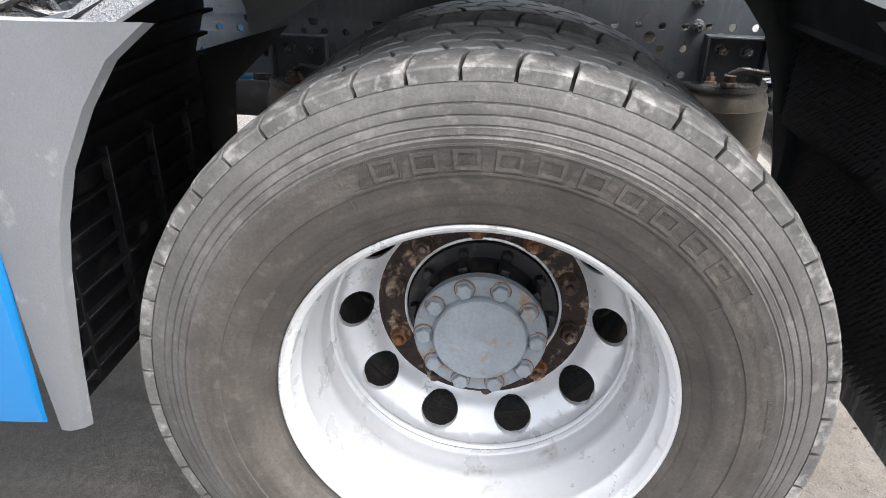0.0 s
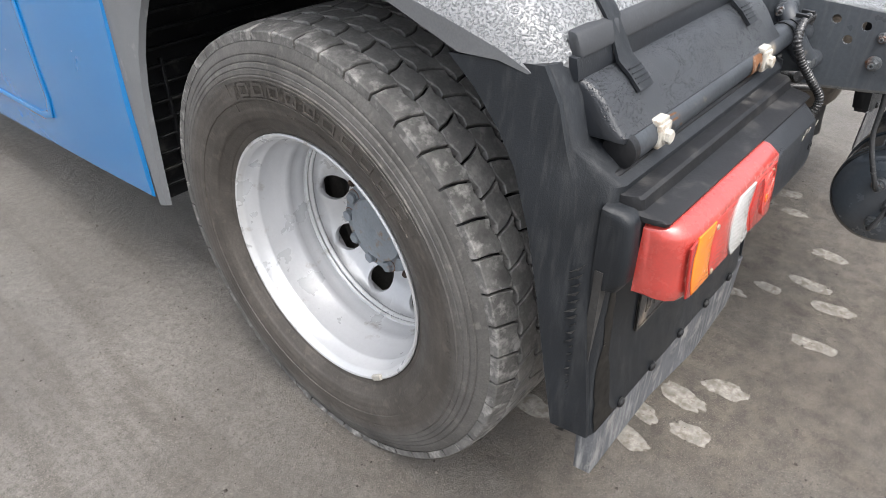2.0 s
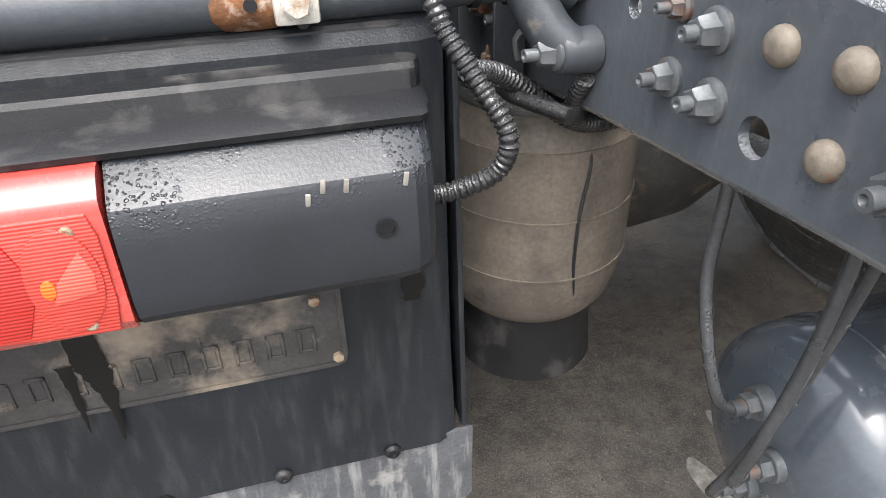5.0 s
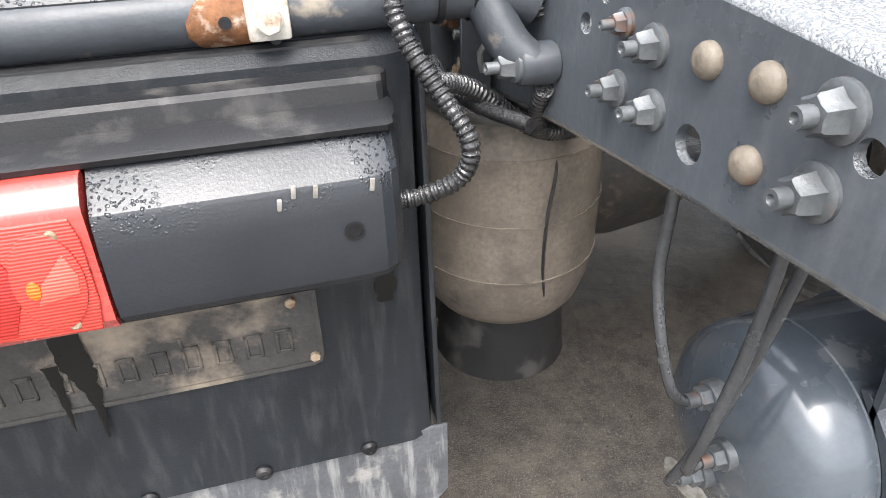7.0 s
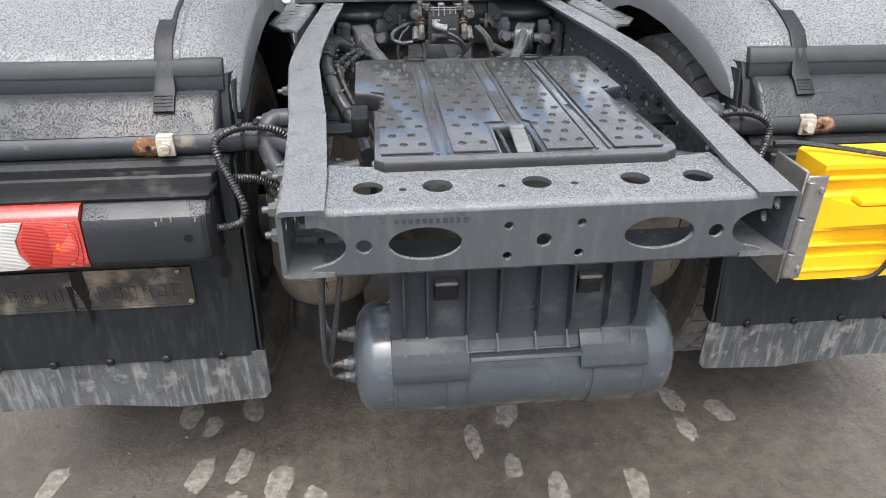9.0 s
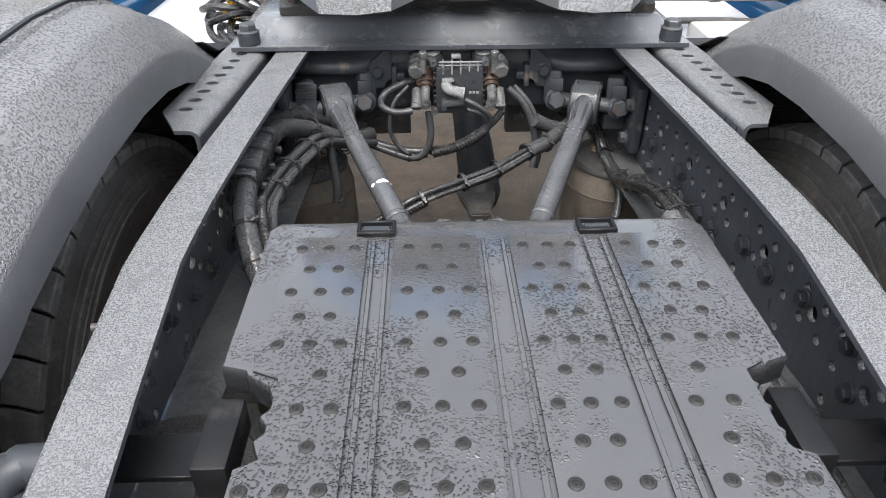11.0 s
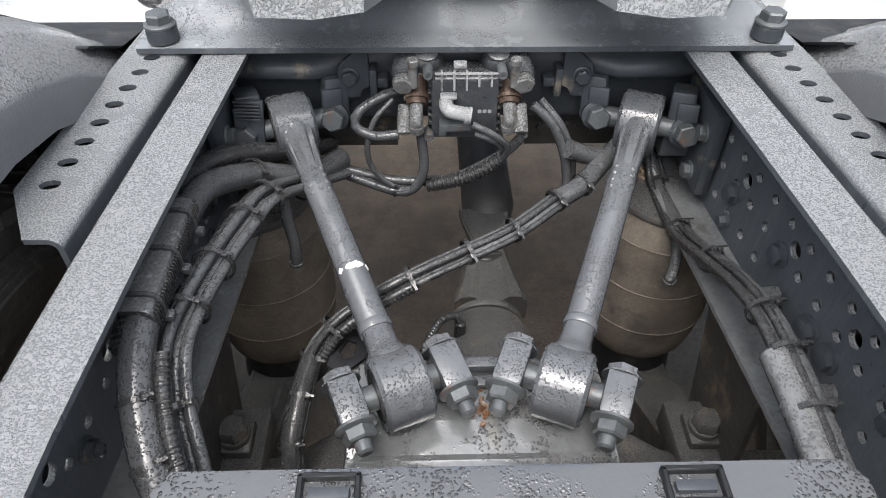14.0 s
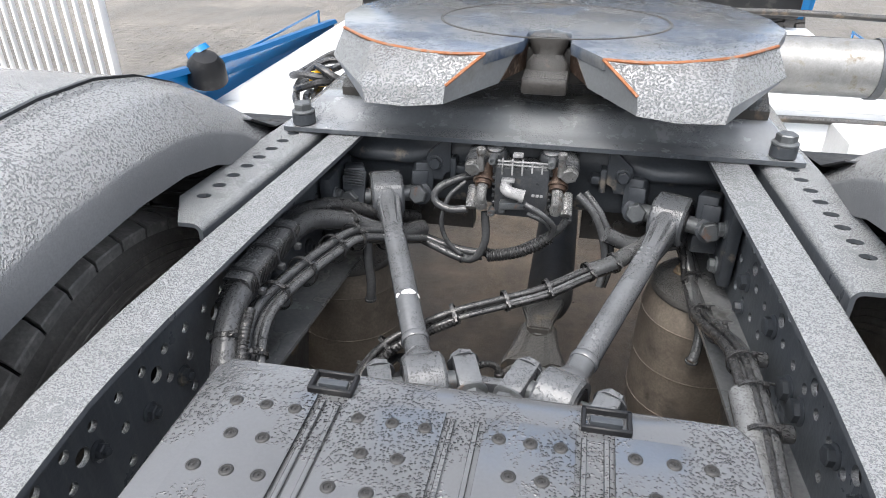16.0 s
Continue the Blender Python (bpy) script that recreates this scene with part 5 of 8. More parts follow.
def build_lamp_cover():
    bm = B()
    sec = [(-0.690, 0.886), (-0.722, 0.8845), (-0.728, 0.8820), (-0.7570, 0.8580), (-0.7595, 0.8530), (-0.763, 0.830), (-0.767, 0.785), (-0.765, 0.770), (-0.758, 0.760), (-0.690, 0.755)]
    secs = []
    yb = -0.690
    for x, f in ((-0.8195, 1.0), (-0.62, 0.995), (-0.602, 0.96), (-0.592, 0.88), (-0.585, 0.74), (-0.580, 0.5), (-0.579, 0.25)):
        secs.append([(x, yb + (y - yb) * f, 0.822 + (z - 0.822) * (0.86 + 0.14 * f)) for y, z in sec])
    add_sweep(bm, secs)
    cover = part("lamp_cover", bm, M_plastic_wet, truck, "wet dark plastic cover beside the tail lamp", 18)
    bm = B()
    add_lathe(bm, [(0, 0.0085), (0.0018, 0.0085), (0.0018, 0.0062), (0.0004, 0.006), (0.0004, 0)], (-0.628, -0.7642, 0.815), (0, -1, 0), 18)
    part("cover_hole", bm, M_black, cover)
    for x, z in ((-0.672, 0.868), (-0.655, 0.866), (-0.684, 0.858), (-0.61, 0.865)):
        bm = B()
        add_box_on(bm, (x, -0.7605, z - 0.012), (0.1, -0.13, 1), (1, 0, 0), (0.012, 0.004, 0.0022), 0.0008)
        part("splash", bm, M_cement, cover, "pale dried splash")
    # brand plate with an illegible embossed line
    x0, x1, z0, z1 = -1.077, -0.664, 0.607, 0.702
    y = panel_y(0.655)
    loop = [(x0, z0), (x1 - 0.012, z0), (x1 - 0.003, z0 + 0.004), (x1, z0 + 0.014), (x1, z1), (x0, z1)]
    hole = [(x0 + 0.005, z0 + 0.005), (x1 - 0.014, z0 + 0.005), (x1 - 0.006, z0 + 0.009), (x1 - 0.005, z0 + 0.016), (x1 - 0.005, z1 - 0.004), (x0 + 0.005, z1 - 0.004)]
    bm = lean(plate(loop, [], 0.003, axes((0, y - 0.0030, 0), (1, 0, 0), (0, 0, 1))), 0.655)
    bp = part("brand_plate", bm, M_plate, truck, "dirt-caked embossed plastic plate")
    part("plate_rim", lean(plate(loop, [hole], 0.004, axes((0, y - 0.0048, 0), (1, 0, 0), (0, 0, 1))), 0.655), M_plate, bp)
    bm = B()
    for k in range(12):
        xa = x0 + 0.030 + k * 0.0305
        w = 0.018
        for a, b, c, d in ((xa, xa + 0.004, 0.630, 0.672 if k in (0, 8) else 0.660), (xa + w - 0.004, xa + w, 0.630, 0.660), (xa, xa + w, 0.655, 0.660), (xa, xa + w, 0.630, 0.634)):
            add_box(bm, a, b, y - 0.0062, y - 0.004, c, d, 0.0008, 1)
    lean(bm, 0.655)
    tagged(part("embossed_line", bm, M_plate, bp), kind="stuff")
    for x, z in ((-0.690, 0.694), (-0.674, 0.618)):
        bm = B()
        add_hex(bm, (x, y - 0.006, z), (0, -1, 0), 0.010, 0.005)
        part("plate_screw", bm, M_bolt_rust, bp)
    # runs of oily water down the panel and the plate
    for seed, (rows, lift) in enumerate((([(0.703, -0.912, -0.884), (0.665, -0.912, -0.882), (0.650, -0.906, -0.882), (0.625, -0.897, -0.884), (0.600, -0.893, -0.886), (0.570, -0.891, -0.889)], 0.0072),
                                         ([(0.668, -0.926, -0.911), (0.640, -0.922, -0.913), (0.605, -0.920, -0.915), (0.585, -0.918, -0.917)], 0.0072),
                                         ([(0.770, -1.178, -1.168), (0.735, -1.182, -1.162), (0.700, -1.188, -1.162), (0.650, -1.182, -1.160), (0.622, -1.194, -1.164), (0.595, -1.200, -1.158), (0.560, -1.204, -1.154), (0.530, -1.202, -1.152), (0.500, -1.206, -1.155), (0.474, -1.202, -1.136)], 0.0012),
                                         ([(0.738, -0.600, -0.584), (0.720, -0.602, -0.586), (0.704, -0.594, -0.582), (0.690, -0.604, -0.580), (0.668, -0.600, -0.584)], 0.0012),
                                         ([(0.735, -1.005, -0.975), (0.725, -1.000, -0.978), (0.714, -0.992, -0.984)], 0.0012))):
        bm = B()
        add_run(bm, rows, lift, seed)
        part("wet_run", bm, M_wetstain, wing_rears[-1], "glossy dark run of water")


build_lamp_cover()


# ---- bolts, rivets and the tube's feet on the left rail ----
def crown_nut(p, axis, size, stud=0.010):
    """A ribbed flange nut, as fitted along the rails."""
    bm = B()
    w = Vector(axis)
    add_lathe(bm, [(0, 0), (0, size), (0.003, size), (0.005, size * 0.82), (0.005, 0)], p, w, 20)
    n = 12
    rings = []
    for a, f in ((0.004, 0.80), (size * 1.05, 0.68), (size * 1.12, 0.60)):
        rings.append((a, f * size))
    P = Vector(p)
    ww, u, v = frame_of((0, 0, 0), axis)
    rows = []
    for a, r in rings:
        rows.append([P + ww * a + (u * math.cos(math.tau * k / n) + v * math.sin(math.tau * k / n)) * r * (1.0 if k % 2 else 0.80) for k in range(n)])
    add_sweep(bm, rows)
    add_lathe(bm, [(size, 0), (size, size * 0.36), (size * 1.1 + stud, size * 0.36), (size * 1.1 + stud, size * 0.2), (size * 1.1, 0)], p, w, 12)
    return bm


def build_rail_hardware():
    x = -RAIL_OUT
    out = (-1, 0, 0)
    for y, z, r in ((-0.828, 0.964, 0.0155), (-0.788, 0.920, 0.0145), (-0.836, 0.920, 0.0155), (-0.989, 0.977, 0.017), (-0.989, 0.932, 0.017), (-0.789, 0.970, 0.011),
                    (-0.415, 0.998, 0.015), (-0.42, 0.946, 0.015)):
        part("flange_nut", bend(crown_nut((x, y, z), out, r)), M_steel, rail_left, "ribbed flange nut")
    for y, z in ((-0.885, 0.971), (-0.937, 0.974), (-0.936, 0.923)):
        bm = B()
        add_lathe(bm, [(0, 0.0122), (0.003, 0.0122), (0.0065, 0.0102), (0.009, 0.0066), (0.010, 0.003), (0.0094, 0.0)], (x, y, z), out, 20)
        part("rivet_head", bend(bm), M_rivet, rail_left, "rust-stained domed rivet head")
    # the feet of the support tubes
    for s in (-1, 1):
        bm = B()
        for y, z in ((-0.611, 1.000), (-0.679, 0.908)):
            add_cyl(bm, (s * RAIL_OUT, y, z), (s * (RAIL_OUT + 0.036), y, z), 0.020, 0.0185, 20, 0.002)
        add_pipe(bm, [(s * 0.430, -0.611, 1.000), (s * 0.446, -0.618, 0.998), (s * 0.458, -0.630, 0.984), (s * 0.462, -0.640, 0.966)], 0.0185, 16, 0.006)
        add_pipe(bm, [(s * 0.462, -0.640, 0.966), (s * 0.456, -0.654, 0.944), (s * 0.446, -0.668, 0.922), (s * 0.432, -0.679, 0.908)], 0.0195, 16, 0.006)
        foot = part("tube_foot", bend(bm), M_frame_dark, truck, "grey cast bracket holding the support tube")
        for y, z in ((-0.611, 1.000), (-0.679, 0.908)):
            part("foot_nut", bend(crown_nut((s * (RAIL_OUT + 0.036), y, z), (s, 0, 0), 0.0155, 0.012)), M_steel, foot)
    # hexagon bolts inside the right rail
    xi = RAIL_OUT - 0.008
    for y, z, a in ((0.412, 0.830, 0.030), (0.305, 0.880, 0.026), (0.299, 0.830, 0.018), (0.154, 0.893, 0.028), (0.048, 0.858, 0.030), (-0.002, 0.862, 0.030), (-0.12, 0.898, 0.024), (-0.20, 0.90, 0.022),
                    (-0.30, 0.93, 0.020), (-0.42, 0.95, 0.02), (-0.45, 0.90, 0.02), (-0.60, 0.93, 0.02), (-0.72, 0.92, 0.02)):
        bm = B()
        add_hex(bm, (xi, y, z), (-1, 0, 0), a, 0.014, a * 0.72, 0.0)
        part("rail_bolt", bend(bm), M_frame_dark, rail_right)
        bm = B()
        add_hex(bm, (-xi, y, z - 0.02), (1, 0, 0), a * 0.9, 0.012, a * 0.66, 0.006)
        part("rail_bolt", bend(bm), M_frame_dark, rail_left)


build_rail_hardware()


# ---- air springs ----
def build_air_spring(x, y, top, low, wide=1.0):
    bm = B()
    h = top - low
    prof = [(0, 0.0), (0, 0.100), (0.006, 0.106), (0.020, 0.108), (0.026, 0.112), (0.055, 0.119), (0.0555, 0.1205), (0.058, 0.1205), (0.0585, 0.1192), (0.16, 0.1225), (0.1605, 0.124), (0.163, 0.124), (0.1635, 0.1225),
            (0.26, 0.1225), (0.2605, 0.124), (0.263, 0.124), (0.2635, 0.1222), (0.31, 0.117), (0.345, 0.109), (0.365, 0.098), (0.372, 0.088)]
    k = (h - 0.10) / 0.372
    add_lathe(bm, [(a * k, r * wide) for a, r in prof], (x, y, top), (0, 0, -1), 48)
    bag = part("air_spring", bm, M_bag, truck, "dusty brown rubber air spring bellows")
    bm = B()
    add_lathe(bm, [(0.372 * k - 0.004, 0.0885 * wide), (0.372 * k + 0.05, 0.090 * wide), (h, 0.096 * wide), (h, 0.0)], (x, y, top), (0, 0, -1), 40)
    part("spring_piston", bm, M_black, bag, "black rubber piston")
    bm = B()
    add_lathe(bm, [(-0.006, 0), (-0.006, 0.104 * wide), (0.004, 0.109 * wide), (0.008, 0.1085 * wide), (0.008, 0.10)], (x, y, top), (0, 0, -1), 40)
    part("spring_lid", bm, M_soil_shade, bag, "rust-edged steel top plate")
    for k in (-1, 1):
        bm = B()
        add_hex(bm, (x + k * 0.05, y + 0.03, top + 0.006), (0, 0, 1), 0.02, 0.014, 0.015, 0.01)
        part("lid_bolt", bm, M_bolt_rust, bag)
    return bag


def seam(bag, x, y, top):
    """A dark crease down the outside of the bellows."""
    bm = B()
    a = -1.50 if x < 0 else -1.1
    rows = [(0.02, 0.1095), (0.06, 0.1195), (0.12, 0.1225), (0.19, 0.1225), (0.235, 0.117), (0.255, 0.110)]
    add_pipe(bm, [(x + r * math.cos(a + 0.05 * math.sin(d * 30)), y + r * math.sin(a + 0.05 * math.sin(d * 30)), top - d) for d, r in rows], 0.0022, 6)
    part("crease", bm, M_black, bag, "dark crease in the bellows")


for s in (-1, 1):
    bag = build_air_spring(s * 0.395, -0.50, 0.822, 0.425)
    seam(bag, s * 0.395, -0.50, 0.822)
    build_air_spring(s * 0.382, 0.445, 0.782, 0.30, 1.02)


def build_spring_bracket(s, y, z):
    """A bent flat-bar frame that hangs an air spring from the rail."""
    x = s * (RAIL_OUT + bow(y) + 0.004)
    bm = B()
    for k in (-1, 1):
        add_box(bm, x, x + s * 0.034, y + k * 0.062 - 0.0025, y + k * 0.062 + 0.0025, z, z + 0.098, 0.001, 1)
    add_box(bm, x, x + s * 0.034, y - 0.0645, y + 0.0645, z + 0.096, z + 0.101, 0.001, 1)
    add_box(bm, x, x + s * 0.006, y - 0.062, y + 0.062, z, z + 0.098, 0.001, 1)
    br = part("spring_hanger", bm, M_frame_dark, truck, "grey bent flat-bar hanger above the air spring")
    for dy in (-0.028, 0.026):
        part("hanger_nut", crown_nut((x + s * 0.006, y + dy, z + 0.068), (s, 0, 0), 0.0155, 0.008), M_steel, br)
    bm = B()
    add_cyl(bm, (x + s * 0.055, y + 0.01, z), (x + s * 0.055, y + 0.01, z + 0.012), 0.018, 0.017, 16, 0.002)
    add_hex(bm, (x + s * 0.055, y + 0.01, z + 0.012), (0, 0, 1), 0.024, 0.014)
    part("hanger_bolt", bm, M_rust, br)
    bm = B()
    add_pipe(bm, [(x + s * 0.045, y + 0.012, z + 0.02), (x + s * 0.05, y - 0.01, z + 0.036), (x + s * 0.052, y - 0.06, z + 0.032), (x + s * 0.04, y - 0.13, z + 0.028), (x + s * 0.01, y - 0.20, z + 0.03)], 0.0075, 10)
    part("air_line", bm, M_hose, br)


for s in (-1, 1):
    build_spring_bracket(s, 0.465, 0.790)
    build_spring_bracket(s, -0.505, 0.830)


# ---- tank bracket, straps, ports and lines ----
def build_tank_fittings():
    yc, zc, R = -0.885, 0.592, 0.112
    def wrap(lift, angles):
        return [(yc - (R + lift) * math.cos(radians(a)), zc + (R + lift) * math.sin(radians(a))) for a in angles]

    def sheet(x0, x1, pr, thick):
        bm = B()
        add_sweep(bm, [[(x, y, z) for y, z in pr] + [(x, y + thick, z - 0.3 * thick) for y, z in reversed(pr)] for x in (x0, x1)])
        bmesh.ops.bevel(bm, geom=bm.edges[:], offset=0.0012, segments=1, affect="EDGES")
        return bm

    neck = [(-0.942, 0.884), (-0.950, 0.82), (-0.956, 0.76), (-0.962, 0.715)]
    br = part("tank_bracket", sheet(-0.246, 0.236, neck + wrap(0.004, (48, 38)), 0.006), M_bracket, truck, "grey moulded bracket hanging the air tank")
    for x0, x1, low in ((-0.246, -0.104, 13), (0.106, 0.236, 17)):
        part("bracket_wing", sheet(x0, x1, wrap(0.013, (58, 48, 38, 28, 20, low)), 0.010), M_bracket, br, "curved wing lying on the tank")
    part("bracket_lip", sheet(-0.104, 0.106, wrap(0.026, (33, 29)), 0.026), M_bracket, br, "projecting front lip of the bracket")
    for x in (-0.222, -0.180, -0.108, -0.050, 0.022, 0.082, 0.150, 0.205):
        bm = B()
        foot = wrap(0.016, (52, 36))
        add_sweep(bm, [[(xx, -0.942, 0.884), (xx, -0.972, 0.884), (xx, -0.984, 0.80), (xx, -0.988, 0.73)] + [(xx, y, z) for y, z in foot] + [(xx, -0.955, 0.70)] for xx in (x - 0.002, x + 0.002)])
        part("rib", bm, M_bracket, br)
    for x in (-0.145, 0.116):
        bm = B()
        add_box(bm, x - 0.021, x + 0.021, -0.9640, -0.948, 0.772, 0.806, 0.001, 1)
        part("bracket_slot", bm, M_black, br)
        # bright bar that puts the highlight on the slot's edge into its colour
        bm = B()
        add_box(bm, x - 0.021, x + 0.021, -0.9680, -0.950, 0.803, 0.811, 0.002, 1)
        part("slot_highlight", bm, M_zinc, br)
    for x in (-0.128, 0.150):
        bm = B()
        add_lathe(bm, [(-0.017, R), (-0.017, R + 0.0045), (0.017, R + 0.0045), (0.017, R)], (x, yc, zc), (1, 0, 0), 56)
        part("tank_strap", bm, M_tank, air_tank, "flat steel band")
    for y, z in ((-0.870, 0.640), (-0.905, 0.597), (-0.885, 0.548)):
        bm = B()
        add_cyl(bm, (-0.312, y, z), (-0.330, y, z), 0.016, 0.015, 18, 0.001)
        add_hex(bm, (-0.329, y, z), (-1, 0, 0), 0.020, 0.012)
        add_cyl(bm, (-0.338, y, z), (-0.352, y, z), 0.0075, 0.0075, 14)
        part("tank_port", bm, M_steel, air_tank, "grey painted hose fitting")
    lines = ([(-0.352, -0.870, 0.640), (-0.368, -0.868, 0.655), (-0.376, -0.850, 0.70), (-0.378, -0.830, 0.76), (-0.376, -0.826, 0.82), (-0.372, -0.82, 0.87)],
             [(-0.352, -0.905, 0.597), (-0.370, -0.912, 0.60), (-0.372, -0.925, 0.66), (-0.368, -0.935, 0.75), (-0.362, -0.935, 0.83), (-0.358, -0.93, 0.89)],
             [(-0.352, -0.885, 0.548), (-0.366, -0.89, 0.556), (-0.362, -0.905, 0.61), (-0.345, -0.92, 0.72), (-0.330, -0.925, 0.82), (-0.325, -0.925, 0.88)])
    for pts in lines:
        bm = B()
        add_pipe(bm, pts, 0.0055, 12)
        part("air_line", bm, M_hose_grey, truck, "thin grey rubber air line")


build_tank_fittings()


# ---- conduits at the left tube foot ----
def build_conduits():
    for s in (-1, 1):
        bm = B()
        add_pipe(bm, [(s * 0.425, -0.648, 0.945), (s * 0.440, -0.658, 0.985), (s * 0.480, -0.666, 1.002), (s * 0.528, -0.668, 1.000), (s * 0.566, -0.676, 0.980), (s * 0.562, -0.690, 0.945), (s * 0.540, -0.712, 0.905), (s * 0.520, -0.735, 0.866), (s * 0.526, -0.730, 0.832), (s * 0.556, -0.722, 0.815), (s * 0.585, -0.72, 0.812)], 0.0078, 10, 0.006, 0.0062)
        conduit = part("corrugated_conduit", bm, M_hose, truck, "black corrugated cable conduit")
        for x in (0.488, 0.520):
            bm = B()
            add_lathe(bm, [(-0.003, 0.0255), (-0.003, 0.027), (0.003, 0.027), (0.003, 0.0255)], (s * x, -0.632, 0.966), (1, 0, 0), 28, 0, True)
            add_box(bm, s * x - 0.005, s * x + 0.005, -0.674, -0.650, 1.006, 1.014, 0.001, 1)
            part("cable_tie", bm, M_black, conduit)
    for pts, r in (([(-0.54, -0.69, 0.905), (-0.505, -0.655, 0.888), (-0.475, -0.64, 0.868), (-0.44, -0.63, 0.838), (-0.40, -0.62, 0.812), (-0.35, -0.60, 0.80), (-0.30, -0.58, 0.80)], 0.0085),
                   ([(-0.432, -0.685, 0.885), (-0.425, -0.655, 0.85), (-0.405, -0.63, 0.818), (-0.36, -0.61, 0.805)], 0.008)):
        bm = B()
        add_pipe(bm, pts, r, 10, 0.006, 0.0065)
        part("corrugated_conduit", bm, M_hose, truck, "black corrugated cable conduit")
    bm = B()
    add_pipe(bm, [(-0.47, -0.62, 0.885), (-0.475, -0.625, 0.905), (-0.468, -0.63, 0.915), (-0.455, -0.625, 0.905)], 0.003, 8)
    part("wire_clip", bm, M_zinc, truck, "bent wire clip")


build_conduits()


# ---- the cover between the rails, behind the axle ----
def build_cover():
    z = 1.021
    R_, L_ = 0.300, -0.298

    def top(x, y):
        return z + 0.004 * (y + 0.9) + 0.006 * (1 - (x / 0.27) ** 2)

    edge = [(L_, -0.242), (-0.284, -0.222), (0.284, -0.222), (R_, -0.242), (R_, -0.505), (0.274, -0.515), (0.272, -0.519), (R_ - 0.054, -0.525), (0.246, -0.535), (0.254, -0.545), (0.242, -0.560), (0.254, -0.575), (0.242, -0.590), (0.254, -0.605), (0.246, -0.622), (0.270, -0.632), (0.276, -0.870), (0.268, -0.892), (0.245, -0.908), (-0.245, -0.912),
            (-0.262, -0.895), (-0.258, -0.635), (-0.238, -0.625), (-0.246, -0.605), (-0.234, -0.590), (-0.246, -0.575), (-0.234, -0.560), (-0.244, -0.535), (-0.268, -0.519), (-0.272, -0.512), (L_, -0.505)]
    grooves = [(-0.158, -0.128), (-0.014, 0.024), (0.122, 0.156)]
    slot = (-0.040, 0.030, -0.885, -0.752)
    bm = plate(edge, [[(slot[0], slot[2]), (slot[1], slot[2]), (slot[1] - 0.004, slot[3]), (slot[0] + 0.004, slot[3])]], 0.040, axes((0, 0, z - 0.022), (1, 0, 0), (0, 1, 0)), 0.006)
    cover = part("chassis_cover", bm, M_cover, truck, "wet black plastic cover plate between the frame rails", 30)
    # raised panels between the grooves
    xs = [(-0.262, -0.160), (-0.126, -0.016), (0.026, 0.120), (0.158, 0.266)]
    for i, (a, b) in enumerate(xs):
        y1, y0 = -0.268, -0.885
        if i in (1, 2):
            loop = [(a, -0.735), (a, y1), (b, y1), (b, -0.735)] if i == 1 else [(a + 0.012, y0), (a + 0.012, -0.735), (a, -0.725), (a, y1), (b, y1), (b, y0)]
            if i == 1:
                loop = [(a, y0), (a, y1), (b, y1), (b, -0.735), (-0.050, -0.735), (-0.050, y0)]
        elif i == 0:
            loop = [(a + 0.012, y0), (a + 0.012, -0.640), (a + 0.028, -0.630), (a + 0.028, -0.53), (a, -0.518), (a, y1), (b, y1), (b, y0)]
        else:
            loop = [(a, y0), (a, y1), (b, y1), (b, -0.518), (b - 0.022, -0.53), (b - 0.022, -0.625), (b - 0.012, -0.64), (b - 0.02, y0)]
        part("panel", plate(loop, [], 0.004, axes((0, 0, z + 0.0005), (1, 0, 0), (0, 1, 0)), 0.0012), M_cover, cover)
    # narrow ribs in the grooves
    for a, b in grooves:
        for x in (a + 0.006, b - 0.006):
            bm = B()
            add_box(bm, x - 0.003, x + 0.003, -0.735 if -0.05 < x < 0.03 else -0.885, -0.275, z - 0.002, z + 0.0015, 0.001, 1)
            part("rib", bm, M_cover, cover)
    # anti-slip studs, in twin rows on each panel
    me = None
    for i, (a, b) in enumerate(xs):
        for r in range(13):
            y = -0.296 - r * 0.046
            cols = [0.18, 0.52, 0.84] if r % 2 == 0 else [0.34, 0.68]
            for c in cols:
                x = a + (b - a) * c
                if y < -0.70 and -0.06 < x < 0.04 or (abs(x) > 0.22 and -0.64 < y < -0.51):
                    continue
                bm = B()
                add_lathe(bm, [(0, 0.0078), (0.0016, 0.0070), (0.0022, 0.0058), (0.0020, 0.0044), (0.0006, 0.0036), (0.0008, 0.0016), (0.0022, 0.0010), (0.0022, 0)], (0, 0, 0), (0, 0, 1), 12, 0.2)
                if me is None:
                    first = part("stud", bm, M_stud, cover)
                    me, ob = first.data, first
                else:
                    bm.free()
                    ob = new("stud", me)
                    ob.parent = cover
                ob.location = (x, y, z + 0.0022)
    # slots at the front edge with a bright buckle in each, and the latch
    for x in (-0.150, 0.150):
        bm = B()
        for a, b, c, d in ((-0.026, -0.021, -0.262, -0.232), (0.021, 0.026, -0.262, -0.232), (-0.026, 0.026, -0.236, -0.231), (-0.026, 0.026, -0.264, -0.259)):
            add_box(bm, x + a, x + b, c, d, z - 0.008, z + 0.0055, 0.0012, 1)
        part("front_slot", bm, M_black, cover, "black frame of a buckle slot")
        bm = B()
        add_box(bm, x - 0.017, x + 0.017, -0.253, -0.243, z - 0.006, z + 0.0036, 0.0015)
        part("buckle", bm, M_frame_dark, cover, "dull plated buckle")
    bm = B()
    add_box(bm, slot[0] - 0.004, slot[1] + 0.004, slot[2], slot[3], z - 0.045, z - 0.030, 0.001, 1)
    part("latch_well", bm, M_black, cover)
    bm = B()
    add_box_on(bm, (0.004, -0.820, z - 0.004), (0.05, 1, 0.06), (1, 0, 0), (0.118, 0.028, 0.006), 0.002)
